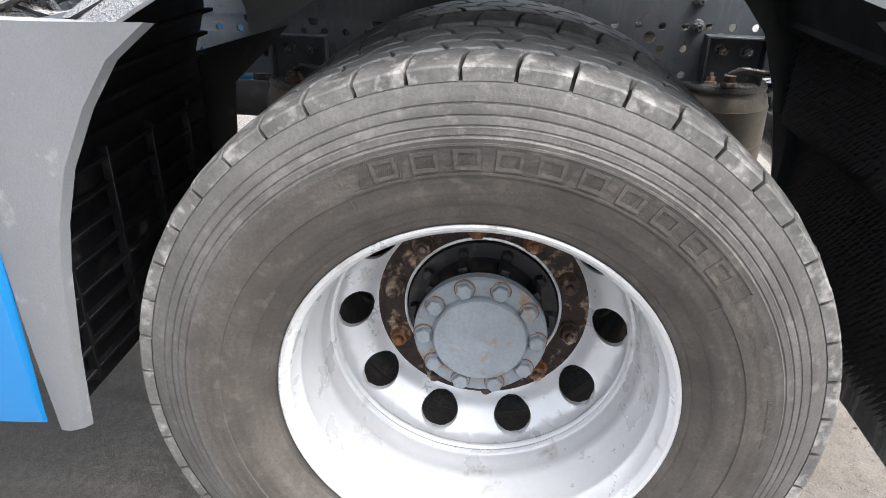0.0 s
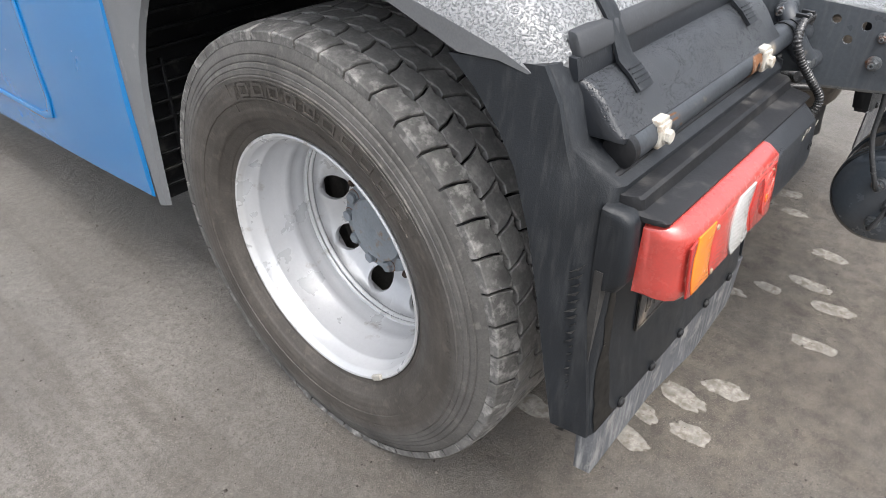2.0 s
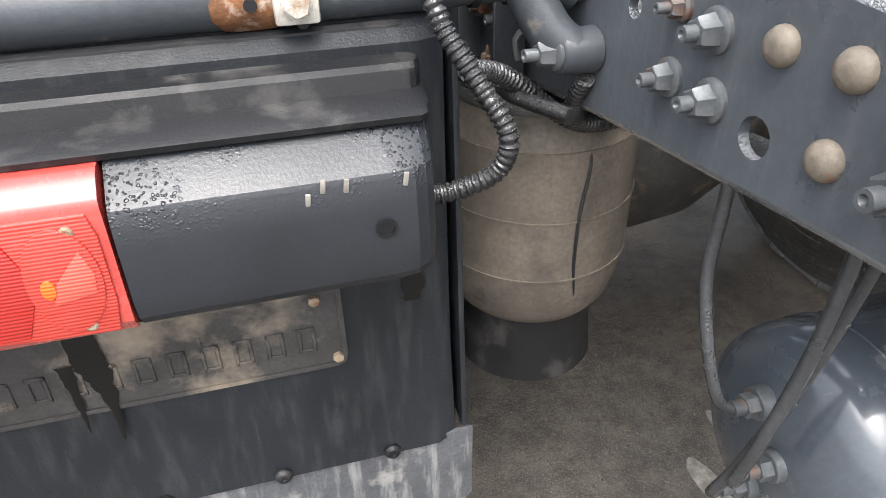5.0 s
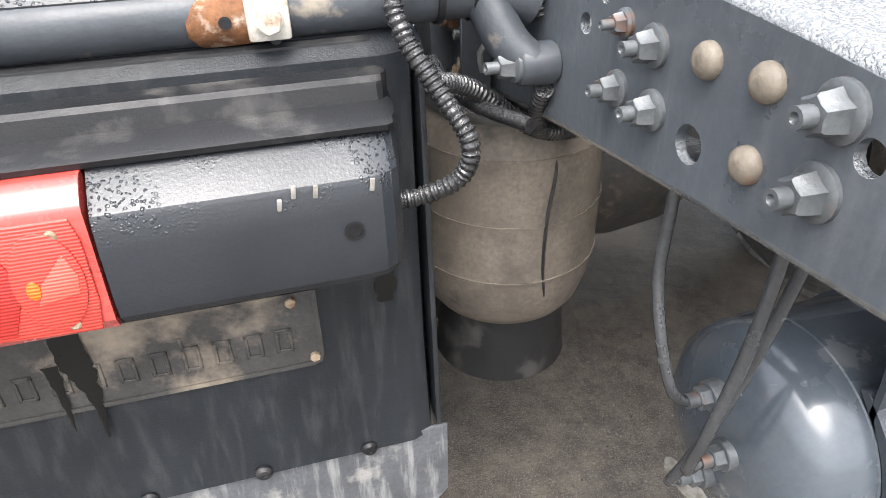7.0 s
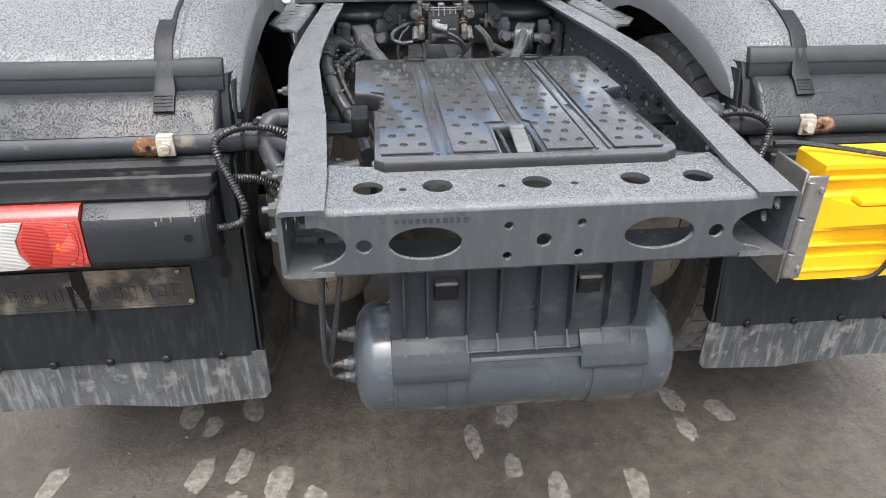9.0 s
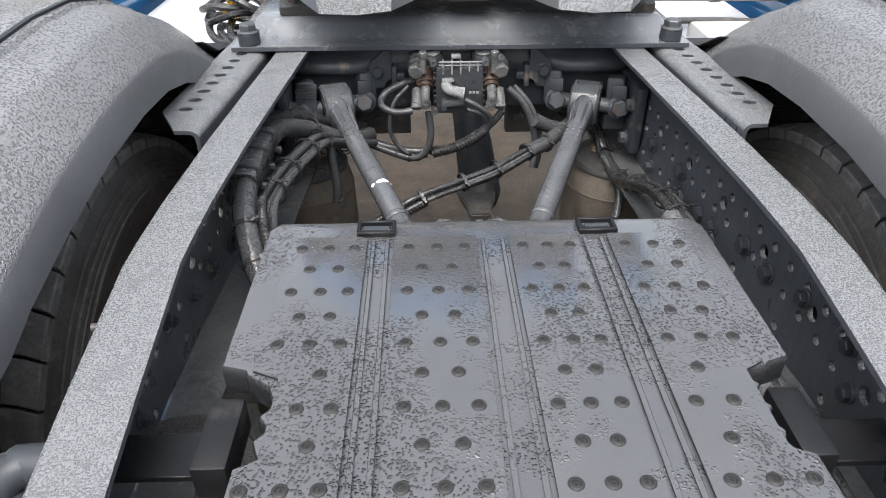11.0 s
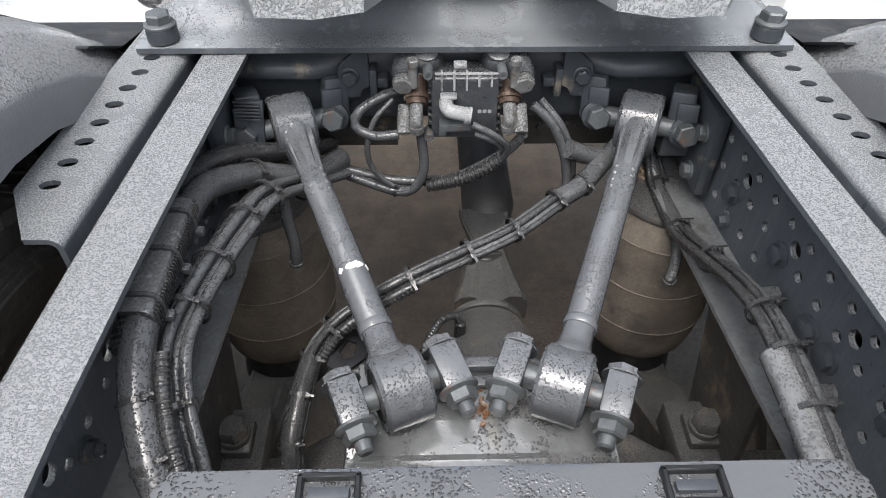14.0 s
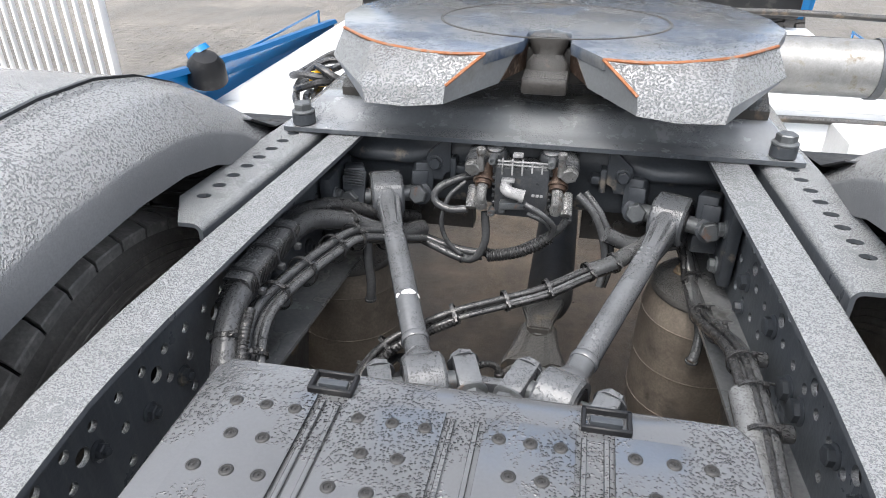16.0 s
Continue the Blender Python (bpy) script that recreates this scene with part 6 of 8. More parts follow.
    add_box_on(bm, (0.006, -0.775, z + 0.001), (0.05, 1, 0), (1, 0, 0), (0.012, 0.026, 0.010), 0.002)
    part("latch_lever", bm, M_zinc, cover, "bright steel latch lever")
    for x in (-0.028, 0.022):
        bm = B()
        add_pipe(bm, [(x, -0.755, z - 0.010), (x, -0.80, z - 0.006), (x * 0.9, -0.86, z - 0.012), (x * 0.7, -0.885, z - 0.015)], 0.004, 8)
        part("latch_wire", bm, M_hose, cover)
    # side brackets that carry the cover
    for s in (-1, 1):
        bm = B()
        add_box(bm, s * 0.272, s * RAIL_OUT * 0.975, -0.60, -0.545, 0.955, 0.963, 0.001, 1)
        add_box(bm, s * 0.270, s * 0.305, -0.62, -0.53, 0.955, 0.998, 0.004)
        part("cover_bracket", bm, M_black, cover, "black bracket carrying the cover")
        bm = B()
        add_pipe(bm, [(s * 0.40, -0.80, 0.955), (s * 0.34, -0.80, 0.96), (s * 0.29, -0.79, 0.965)], 0.012, 12)
        part("cover_arm", bm, M_frame_dark, cover)


M_cover = surf("wet black cover plastic", (0.030, 0.031, 0.034), 0.12, 0.0, 0.2, 8, 0.08, 260, None, 0.4, 0.0, 260, sky_tint=0.12, pool=6.0)
M_stud = surf("worn cover studs", (0.034, 0.034, 0.034), 0.4, 0.0, 0.3, 30, 0.1, 260)
build_cover()


# ---- mount plate and fifth wheel ----
M_mount = surf("chassis paint under standing water", (0.071, 0.080, 0.091), 0.22, 0.0, 0.25, 9, 0.15, 140, ((0.20, 0.205, 0.205), 0.22, 7), 0.6, dscale=300, sky_tint=0.26, pool=5.0)


def build_mount_plate():
    bm = B()
    prof = [(0.446, 1.048), (0.446, 1.057), (0.492, 1.058), (0.508, 1.064), (0.528, 1.084), (0.545, 1.093), (0.60, 1.094), (0.86, 1.094), (0.90, 1.084), (0.93, 1.060), (0.99, 1.057), (0.99, 1.048), (0.925, 1.050), (0.89, 1.074), (0.86, 1.083), (0.55, 1.083), (0.535, 1.075), (0.515, 1.054), (0.49, 1.048)]
    secs = []
    for x, f in ((-0.502, 0.35), (-0.470, 0.75), (-0.455, 1.0), (0.455, 1.0), (0.470, 0.75), (0.502, 0.35)):
        secs.append([(x, y, 1.048 + (z - 1.048) * (f if z > 1.0585 else 1)) for y, z in prof])
    add_sweep(bm, secs)
    mp = part("mount_plate", bm, M_mount, truck, "wet grey pressed steel mounting plate")
    for s in (-1, 1):
        bm = B()
        add_cyl(bm, (s * 0.466, 0.472, 1.058), (s * 0.466, 0.472, 1.082), 0.024, 0.0235, 24, 0.002)
        part("spacer", bm, M_frame_dark, mp)
        bm = B()
        add_hex(bm, (s * 0.466, 0.472, 1.082), (0, 0, 1), 0.033, 0.020, 0.024, 0)
        part("mount_bolt", bm, M_steel, mp, "large hexagon bolt")


build_mount_plate()


def build_rail_angle(s):
    """The angle bar beside each rail with its row of oval holes."""
    x_in, x_out, z = 0.438, 0.517, 1.044
    holes = [circle(0.479, 0.443 - k * 0.0444, 0.0125, 20, 0.0088) for k in range(8)]
    loop = [(x_in, 0.98), (x_in, 0.60), (x_in, 0.036), (0.462, 0.036), (x_out, 0.122), (x_out, 0.60), (x_out, 0.98)]
    bm = plate(loop, [h[::-1] for h in holes], 0.007, axes((0, 0, z - 0.0035), (1, 0, 0), (0, 1, 0)))
    secs = []
    for y in (0.036, 0.60, 0.98):
        arc = [(x_in - 0.016 * math.sin(a), z - 0.016 + 0.016 * math.cos(a)) for a in [math.pi / 2 * k / 5 for k in range(6)]]
        back = [(x_in - 0.009 * math.sin(a), z - 0.016 + 0.009 * math.cos(a)) for a in [math.pi / 2 * k / 5 for k in range(6)]]
        ring = arc + [(x_in - 0.016, 0.93), (x_in - 0.009, 0.93)] + back[::-1]
        secs.append([(x, y, zz) for x, zz in ring])
    add_sweep(bm, secs)
    # it follows the rail, splaying out to the rear
    for v in bm.verts:
        v.co.x += 0.10 * (0.46 - v.co.y) if v.co.y < 0.46 else 0.0
    if s < 0:
        mirror_x(bm)
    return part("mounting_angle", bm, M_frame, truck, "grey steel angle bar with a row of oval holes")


for s in (-1, 1):
    build_rail_angle(s)


def build_fifth_wheel():
    cx, zt = 0.020, 1.235
    half = [(0.045, 0.512), (0.103, 0.413), (0.182, 0.406), (0.26, 0.432), (0.333, 0.478), (0.42, 0.575), (0.462, 0.70), (0.455, 0.82), (0.40, 0.95), (0.30, 1.05), (0.15, 1.115), (0.0, 1.13)]
    loop = [(cx + x, y) for x, y in half] + [(cx - x, y) for x, y in reversed(half[:-1])] + [(cx - 0.042, 0.60), (cx, 0.635), (cx + 0.042, 0.60)]
    fw = part("fifth_wheel", plate(loop, [], 0.022, axes((0, 0, zt - 0.011), (1, 0, 0), (0, 1, 0)), 0.002), M_fifth, truck, "worn steel fifth wheel coupling with dark blue patches")
    part("wear_ring", plate(circle(cx, 0.72, 0.245, 56, 0.185), [circle(cx, 0.72, 0.239, 56, 0.179)], 0.002, axes((0, 0, zt + 0.0006), (1, 0, 0), (0, 1, 0))), M_soil_shade, fw)
    # two sloped horns on either side of the throat
    for s in (-1, 1):
        bm = B()

        def V(x, y, z):
            return bm.verts.new((cx + s * x, y, z))

        c, b1, b2, a1, o = V(0.103, 0.413, zt), V(0.182, 0.4055, zt), V(0.26, 0.4315, zt), V(0.333, 0.4775, zt), V(0.4205, 0.575, zt)
        tb, tl = V(0.046, 0.512, zt), V(0.082, 0.458, 1.168)
        rl, lip = V(0.165, 0.360, 1.186), V(0.312, 0.340, 1.182)
        l0, l1, l2, so = V(0.166, 0.344, 1.158), V(0.232, 0.331, 1.154), V(0.308, 0.337, 1.155), V(0.446, 0.566, 1.178)
        d0, d1, d2, d3, d4 = V(0.10, 0.52, 1.165), V(0.17, 0.40, 1.152), V(0.23, 0.38, 1.150), V(0.29, 0.38, 1.150), V(0.40, 0.58, 1.172)
        for face in ((c, b1, rl), (b1, b2, lip, rl), (b2, a1, lip), (rl, lip, l2, l1, l0), (a1, o, so, lip), (lip, so, l2), (tb, c, rl, l0, tl), (tl, l0, d1, d0), (l0, l1, d2, d1), (l1, l2, d3, d2), (l2, so, d4, d3)):
            bm.faces.new(face)
        ramp = part("ramp", bm, M_fifth_paint, fw, "pale grey sloped ramp horn wet with rain", 12)
        # rust along the edge where the plate meets the horn, and a worn lip
        bm = B()
        add_pipe(bm, [(cx + s * x, y - 0.0015, zt - 0.0025) for x, y in ((0.105, 0.413), (0.182, 0.405), (0.26, 0.431), (0.333, 0.477), (0.42, 0.574))], 0.0032, 6)
        part("rust_edge", bm, M_edge_rust, ramp, "orange rust along the plate edge")
        bm = B()
        add_pipe(bm, [(cx + s * 0.103, 0.412, zt - 0.002), (cx + s * 0.135, 0.386, zt - 0.026), (cx + s * 0.165, 0.360, 1.186)], 0.003, 6)
        part("rust_edge", bm, M_edge_rust, ramp, "orange rust along the throat edge")
        bm = B()
        add_sweep(bm, [[(cx + s * 0.046, 0.512, zt - 0.004), (cx + s * 0.056, 0.514, zt - 0.004), (cx + s * 0.09, 0.465, 1.170), (cx + s * 0.080, 0.463, 1.170)], [(cx + s * 0.042, 0.60, zt - 0.02), (cx + s * 0.054, 0.60, zt - 0.02), (cx + s * 0.055, 0.60, 1.16), (cx + s * 0.045, 0.60, 1.16)]])
        part("throat_wall", bm, M_rust, fw, "rust-stained throat wall")
        # pedestal
        bm = B()
        secs = [[(cx + s * x, y, z) for x, y in ((0.33, y0), (0.43, y0), (0.43, y1), (0.33, y1))] for z, y0, y1 in ((1.095, 0.56, 0.92), (1.112, 0.56, 0.92), (1.135, 0.60, 0.88), (1.205, 0.66, 0.82))]
        add_sweep(bm, secs)
        ped = part("pedestal", bm, M_soil_shade, fw, "dirty cast pedestal")
        for y in (0.585, 0.895):
            bm = B()
            add_hex(bm, (cx + s * 0.40, y, 1.112), (0, 0, 1), 0.030, 0.020, 0.022, 0.01)
            part("pedestal_bolt", bm, M_steel, ped)
    # jaw in the throat
    bm = B()
    add_box(bm, cx - 0.045, cx + 0.045, 0.50, 0.63, 1.135, 1.168, 0.008)
    part("locking_jaw", bm, M_soil_shade, fw, "dark jaw plate")
    bm = B()
    add_limb(bm, Vector((cx, 0.575, 1.150)), Vector((0, 0.25, 1)).normalized(), Vector((1, 0, 0)), [(0.0, 0.040, 0.020), (0.03, 0.042, 0.022), (0.045, 0.030, 0.018), (0.06, 0.036, 0.024), (0.078, 0.040, 0.026), (0.086, 0.032, 0.018)], 20)
    part("lock_bar", bm, M_soil_shade, fw, "dark locking bar")
    # under-structure
    bm = B()
    add_box(bm, cx - 0.38, cx + 0.38, 0.60, 0.98, 1.13, 1.205, 0.01)
    part("coupling_body", bm, M_soil_shade, fw)


M_edge_rust = surf("bright edge rust", (0.30, 0.12, 0.055), 0.8, 0.0, 0.4, 40, 0.4, 200, ((0.18, 0.15, 0.13), 0.3, 40))
build_fifth_wheel()


# ---- V-stay rods over the axle ----
ROD_NEAR, ROD_FAR = Vector((0.104, -0.008, 0.822)), Vector((0.288, 0.445, 0.922))


def rod_ends(s):
    return Vector((s * ROD_NEAR.x, ROD_NEAR.y, ROD_NEAR.z)), Vector((s * ROD_FAR.x, ROD_FAR.y, ROD_FAR.z))


def build_rod(s):
    near, far = rod_ends(s)
    w = (far - near).normalized()
    pin = w.cross(Vector((0, 0, 1))).normalized()
    L = (far - near).length
    bm = B()
    add_lathe(bm, [(0.085, 0.018), (0.098, 0.0220), (L - 0.155, 0.0216), (L - 0.15, 0.0226), (L - 0.142, 0.0216), (L - 0.128, 0.0212), (L - 0.09, 0.021), (L - 0.06, 0.02)], near, w, 28)
    rod = part("stay_rod", bm, M_rod, truck, "wet grey painted axle stay rod")
    bm = B()
    add_lathe(bm, [(0.086, 0.020), (0.086, 0.0228), (0.088, 0.0240), (0.097, 0.0240), (0.099, 0.0228), (0.099, 0.020)], near, w, 30)
    part("collar", bm, M_rod, rod, "pressed collar where the tube meets the casting")
    # crimp marks near the far end
    bm = B()
    up = pin.cross(w) if pin.cross(w).z > 0 else w.cross(pin)
    for k in range(4):
        for th in (-0.7, 0.0, 0.7):
            d = up * math.cos(th) + pin * math.sin(th)
            add_lathe(bm, [(0.0, 0.0045), (0.0018, 0.003), (0.0024, 0.0)], near + w * (L - 0.165 + 0.014 * k) + d * 0.0214, d, 8)
    tagged(part("crimp_marks", bm, M_rod, rod), kind="stuff")
    # near casting: shoulders that widen from the collar into the eye
    bm = B()
    add_limb(bm, near, w, pin, [(0.010, 0.028, 0.036), (0.036, 0.0295, 0.035), (0.046, 0.0285, 0.031), (0.053, 0.0248, 0.0260), (0.062, 0.0218, 0.0222), (0.090, 0.0208, 0.0208)], 28, 0.9)
    part("rod_neck", bm, M_rod, rod, "cast neck of the rod")
    # far casting: it spreads flat into the eye, with a hollow on either side of its ridge
    bm = B()
    n = 33
    rows = []
    for i in range(15):
        t = i / 14
        a = L - 0.125 + 0.118 * t
        hw = 0.0205 + 0.0115 * t ** 1.5
        hh = 0.0205 + 0.0265 * t ** 1.3
        row = []
        for k in range(n):
            th = math.tau * k / n
            c, d = math.cos(th), math.sin(th)
            q = far + w * (a - L) + pin * (hw * math.copysign(abs(c) ** 0.75, c))
            lift = hh * math.copysign(abs(d) ** 0.75, d)
            if d > 0.2:
                side = abs(c)
                lift -= 0.011 * math.sin(math.pi * min(1, t * 1.25)) * math.exp(-((side - 0.46) / 0.17) ** 2)
            row.append(q + up * lift)
        rows.append(row)
    add_sweep(bm, rows)
    part("rod_fork", bm, M_rod, rod, "cast fork with hollows beside its ridge", 30)
    for c, r, h in ((near, 0.0495, 0.0325), (far, 0.051, 0.033)):
        bm = B()
        add_lathe(bm, [(-h, r - 0.014), (-h, r - 0.005), (-h + 0.005, r), (h - 0.005, r), (h, r - 0.005), (h, r - 0.014), (h - 0.006, r - 0.015), (h - 0.006, 0.0)], c, pin, 44)
        add_lathe(bm, [(-h + 0.006, 0.0), (-h + 0.006, r - 0.015), (-h, r - 0.014)], c, pin, 44)
        part("rod_eye", bm, M_rod, rod, "round bushed rod eye")
        for k in (-1, 1):
            bm = B()
            add_lathe(bm, [(h - 0.008, 0.018), (h + 0.001, 0.019), (h + 0.001, r - 0.018), (h - 0.006, r - 0.015)], c, pin * k, 36)
            part("bushing", bm, M_black, rod, "black rubber bushing")
        bm = B()
        add_cyl(bm, c - pin * 0.085, c + pin * 0.085, 0.017, 0.017, 20, 0.002)
        part("eye_pin", bm, M_steel, rod)
    # clamping blocks with studs and nuts
    for k in (-1, 1):
        p = near + pin * (0.068 * k) + Vector((0, 0, 0.004))
        bm = B()
        add_box_on(bm, p, w, pin, (0.060, 0.038, 0.044), 0.004)
        block = part("clamp_block", bm, M_rod, truck, "wet grey steel clamping block")
        bm = B()
        add_hex(bm, p - w * 0.029, -w, 0.036, 0.022, 0.027, 0.016)
        part("clamp_nut", bm, M_steel, block)
        bm = B()
        add_hex(bm, p + w * 0.029, w, 0.036, 0.016, 0.026, 0)
        part("clamp_head", bm, M_rod, block)
        p = far + pin * (0.072 * k) + Vector((0, -0.004, 0.0))
        bm = B()
        add_box_on(bm, p + Vector((0, 0.030, 0.022)), Vector((0, 0.15, 1)), pin, (0.078, 0.040, 0.050), 0.006)
        add_box_on(bm, p + Vector((0, 0.004, 0.034)), Vector((0, 0.2, 1)), pin, (0.030, 0.034, 0.012), 0.003)
        block = part("clamp_block", bm, M_frame_dark, truck, "dark grey steel clamping block")
        d = Vector((0, -1, 0.22)).normalized()
        bm = B()
        add_lathe(bm, [(-0.012, 0.0), (-0.012, 0.0245), (-0.004, 0.0245), (-0.004, 0.0225), (-0.001, 0.0225), (-0.001, 0.0255), (0.004, 0.0255), (0.006, 0.021), (0.006, 0)], p, d, 28)
        part("clamp_washer", bm, M_frame_dark, block)
        bm = B()
        add_hex(bm, p + d * 0.005, d, 0.034, 0.021, 0.0, 0.0)
        part("clamp_nut", bm, M_steel, block)
    return rod


M_rod = surf("wet light grey rod paint", (0.066, 0.071, 0.079), 0.20, 0.0, 0.22, 10, 0.15, 150, None, 0.85, 0, 300, sky_tint=0.09, pool=11.0, beads=True)
rods = {s: build_rod(s) for s in (-1, 1)}

# white paint scuff on the left rod
def build_scuff():
    p, q = rod_ends(-1)
    w, u, v = frame_of(p, q)
    rnd = random.Random(6)
    for a0, a1, c, half in ((-0.4, 0.8, 0.372, 0.006), (0.9, 1.3, 0.366, 0.005), (-1.1, -0.6, 0.374, 0.004)):
        bm = B()
        rows = []
        for k in range(9):
            a = a0 + (a1 - a0) * k / 8
            h = half * (0.25 + math.sin(math.pi * k / 8)) * rnd.uniform(0.6, 1.1)
            n = (Vector((0, -0.3, 1)).normalized() * math.cos(a) + u * math.sin(a)).normalized()
            n = (n - w * n.dot(w)).normalized()
            m = p + w * ((q - p).length * c) + n * 0.0223
            rows.append([m - w * h, m + n * 0.0005, m + w * h])
        add_sweep(bm, rows, False, False)
        part("paint_scuff", bm, M_white, rods[-1], "white paint scuff")


build_scuff()


def build_axle():
    bm = B()
    add_lathe(bm, [(-0.86, 0.0), (-0.86, 0.075), (-0.30, 0.085), (-0.20, 0.14), (-0.10, 0.185), (0.0, 0.20), (0.12, 0.185), (0.22, 0.14), (0.32, 0.085), (0.86, 0.075), (0.86, 0)], (0.0, 0.0, 0.47), (1, 0, 0), 36)
    axle = part("rear_axle", bm, M_soil_shade, truck, "oily dirty cast rear axle housing")
    # saddle for the stay rods: a tapered platform on top of the housing
    bm = B()
    secs = []
    for z, hx, y0, y1 in ((0.60, 0.185, -0.115, 0.10), (0.738, 0.180, -0.088, 0.085), (0.760, 0.172, -0.076, 0.08), (0.774, 0.120, -0.035, 0.07), (0.778, 0.09, -0.02, 0.06)):
        secs.append([(-hx, y0, z), (hx, y0, z), (hx, y1, z), (-hx, y1, z)])
    add_sweep(bm, secs)
    bmesh.ops.bevel(bm, geom=bm.edges[:], offset=0.008, segments=2, affect="EDGES")
    saddle = part("rod_saddle", bm, M_saddle, axle, "wet grey cast saddle with rusty water")
    bm = B()
    add_box(bm, -0.052, 0.052, 0.040, 0.058, 0.776, 0.800, 0.003)
    add_box(bm, -0.046, 0.046, 0.018, 0.034, 0.774, 0.788, 0.003)
    part("saddle_bridge", bm, M_rod, saddle, "pale grey cast bridge between the clamps")
    rnd = random.Random(14)
    bm = B()
    for k in range(26):
        a, r = rnd.uniform(0, math.tau), abs(rnd.gauss(0, 0.011))
        c = Vector((0.003 + r * math.cos(a), -0.012 + 1.5 * r * math.sin(a), 0.7775))
        q = rnd.uniform(0.002, 0.0055)
        add_lathe(bm, [(0, q), (q * 0.5, q * 0.75), (q * 0.7, 0)], c, (rnd.uniform(-0.3, 0.3), rnd.uniform(-0.3, 0.3), 1), 7, a)
    tagged(part("rust_scale", bm, M_rust_flake, saddle, "orange rust scale on the saddle"), kind="stuff")
    # differential nose and flange
    bm = B()
    add_lathe(bm, [(0.0, 0.150), (0.05, 0.142), (0.10, 0.122), (0.14, 0.102), (0.17, 0.090), (0.20, 0.082), (0.215, 0.074), (0.218, 0.064), (0.24, 0.060), (0.24, 0.0)], (0.036, 0.10, 0.53), (0.02, 1, 0.06), 40)
    nose = part("differential", bm, M_soil_shade, truck, "dirty cast differential nose")
    bm = B()
    add_lathe(bm, [(0.0, 0.052), (0.0, 0.068), (0.004, 0.071), (0.014, 0.071), (0.018, 0.066), (0.018, 0.04)], (0.042, 0.322, 0.545), (0.02, 1, 0.06), 36)
    part("companion_flange", bm, M_soil_shade, nose, "round forged flange")
    for k in range(4):
        th = math.tau * (k + 0.5) / 4
        bm = B()
        add_hex(bm, (0.042 + 0.056 * math.cos(th), 0.322, 0.545 + 0.056 * math.sin(th)), (-0.02, -1, -0.06), 0.018, 0.012, 0.012)
        part("flange_bolt", bm, M_soil_shade, nose)
    # yoke arms
    bm = B()
    rows = []
    for t, hx, hz in ((0.330, 0.068, 0.034), (0.345, 0.068, 0.036), (0.375, 0.058, 0.036), (0.43, 0.046, 0.034), (0.475, 0.042, 0.028), (0.495, 0.034, 0.018)):
        rows.append([(0.050 + hx * a, t, 0.585 + hz * b) for a, b in ((-1, -0.7), (-0.8, -1), (0.8, -1), (1, -0.7), (1, 0.6), (0.82, 1), (0.5, 1.05), (0.34, 0.8), (-0.34, 0.8), (-0.5, 1.05), (-0.82, 1), (-1, 0.6))])
    add_sweep(bm, rows)
    part("yoke_body", bm, M_soil_shade, nose, "forged drive shaft yoke")
    bm = B()
    add_cyl(bm, (0.002, 0.452, 0.565), (0.098, 0.452, 0.565), 0.021, 0.021, 20, 0.003)
    add_cyl(bm, (0.05, 0.452, 0.515), (0.05, 0.452, 0.618), 0.021, 0.021, 20, 0.003)
    part("universal_cross", bm, M_soil_shade, nose, "greasy universal joint cross")
    bm = B()
    add_sweep(bm, [[(0.052 + x, y, z + dz) for x, dz in ((-hx, -0.010), (hx, -0.010), (hx, 0.010), (-hx, 0.010))] for y, z, hx in ((0.435, 0.622, 0.026), (0.47, 0.624, 0.030), (0.53, 0.622, 0.046), (0.58, 0.615, 0.052))])
    bmesh.ops.bevel(bm, geom=bm.edges[:], offset=0.004, segments=2, affect="EDGES")
    part("shaft_fork", bm, M_soil_shade, nose, "forged fork of the drive shaft")
    bm = B()
    add_lathe(bm, [(0.0, 0.02), (0.02, 0.045), (0.06, 0.056), (2.2, 0.056), (2.2, 0)], (0.065, 0.55, 0.60), (0.0, 1, 0.02), 32)
    part("drive_shaft", bm, M_shaft, truck, "dark grey drive shaft")
    # breather on the nose and spring carrier arms
    bm = B()
    add_cyl(bm, (-0.012, 0.24, 0.60), (-0.012, 0.242, 0.655), 0.012, 0.010, 16, 0.002)
    add_pipe(bm, [(-0.012, 0.242, 0.65), (-0.022, 0.24, 0.672), (-0.05, 0.21, 0.69), (-0.078, 0.15, 0.68), (-0.09, 0.09, 0.63)], 0.0062, 8, 0.006, 0.006)
    part("breather", bm, M_hose, nose)
    for s in (-1, 1):
        bm = B()
        secs = []
        for y, z, h in ((-0.47, 0.40, 0.022), (-0.40, 0.395, 0.030), (-0.30, 0.38, 0.05), (-0.10, 0.43, 0.07), (0.0, 0.45, 0.08), (0.10, 0.43, 0.07), (0.35, 0.30, 0.05), (0.56, 0.28, 0.035)):
            secs.append([(s * 0.34, y, z - h), (s * 0.45, y, z - h), (s * 0.45, y, z + h), (s * 0.34, y, z + h)])
        add_sweep(bm, secs)
        bmesh.ops.bevel(bm, geom=bm.edges[:], offset=0.006, segments=1, affect="EDGES")
        arm = part("spring_carrier", bm, M_soil_shade, truck, "dirty cast spring carrier arm")
        bm = B()
        add_box(bm, s * 0.350, s * 0.405, 0.045, 0.105, 0.56, 0.580, 0.004)
        add_hex(bm, (s * 0.378, 0.075, 0.580), (0, 0, 1), 0.040, 0.030, 0.026, 0)
        part("carrier_bolt", bm, M_soil_shade, arm)
        bm = B()
        add_box(bm, s * 0.33, s * 0.42, -0.10, 0.14, 0.50, 0.563, 0.010)
        part("carrier_pad", bm, M_soil_shade, arm)
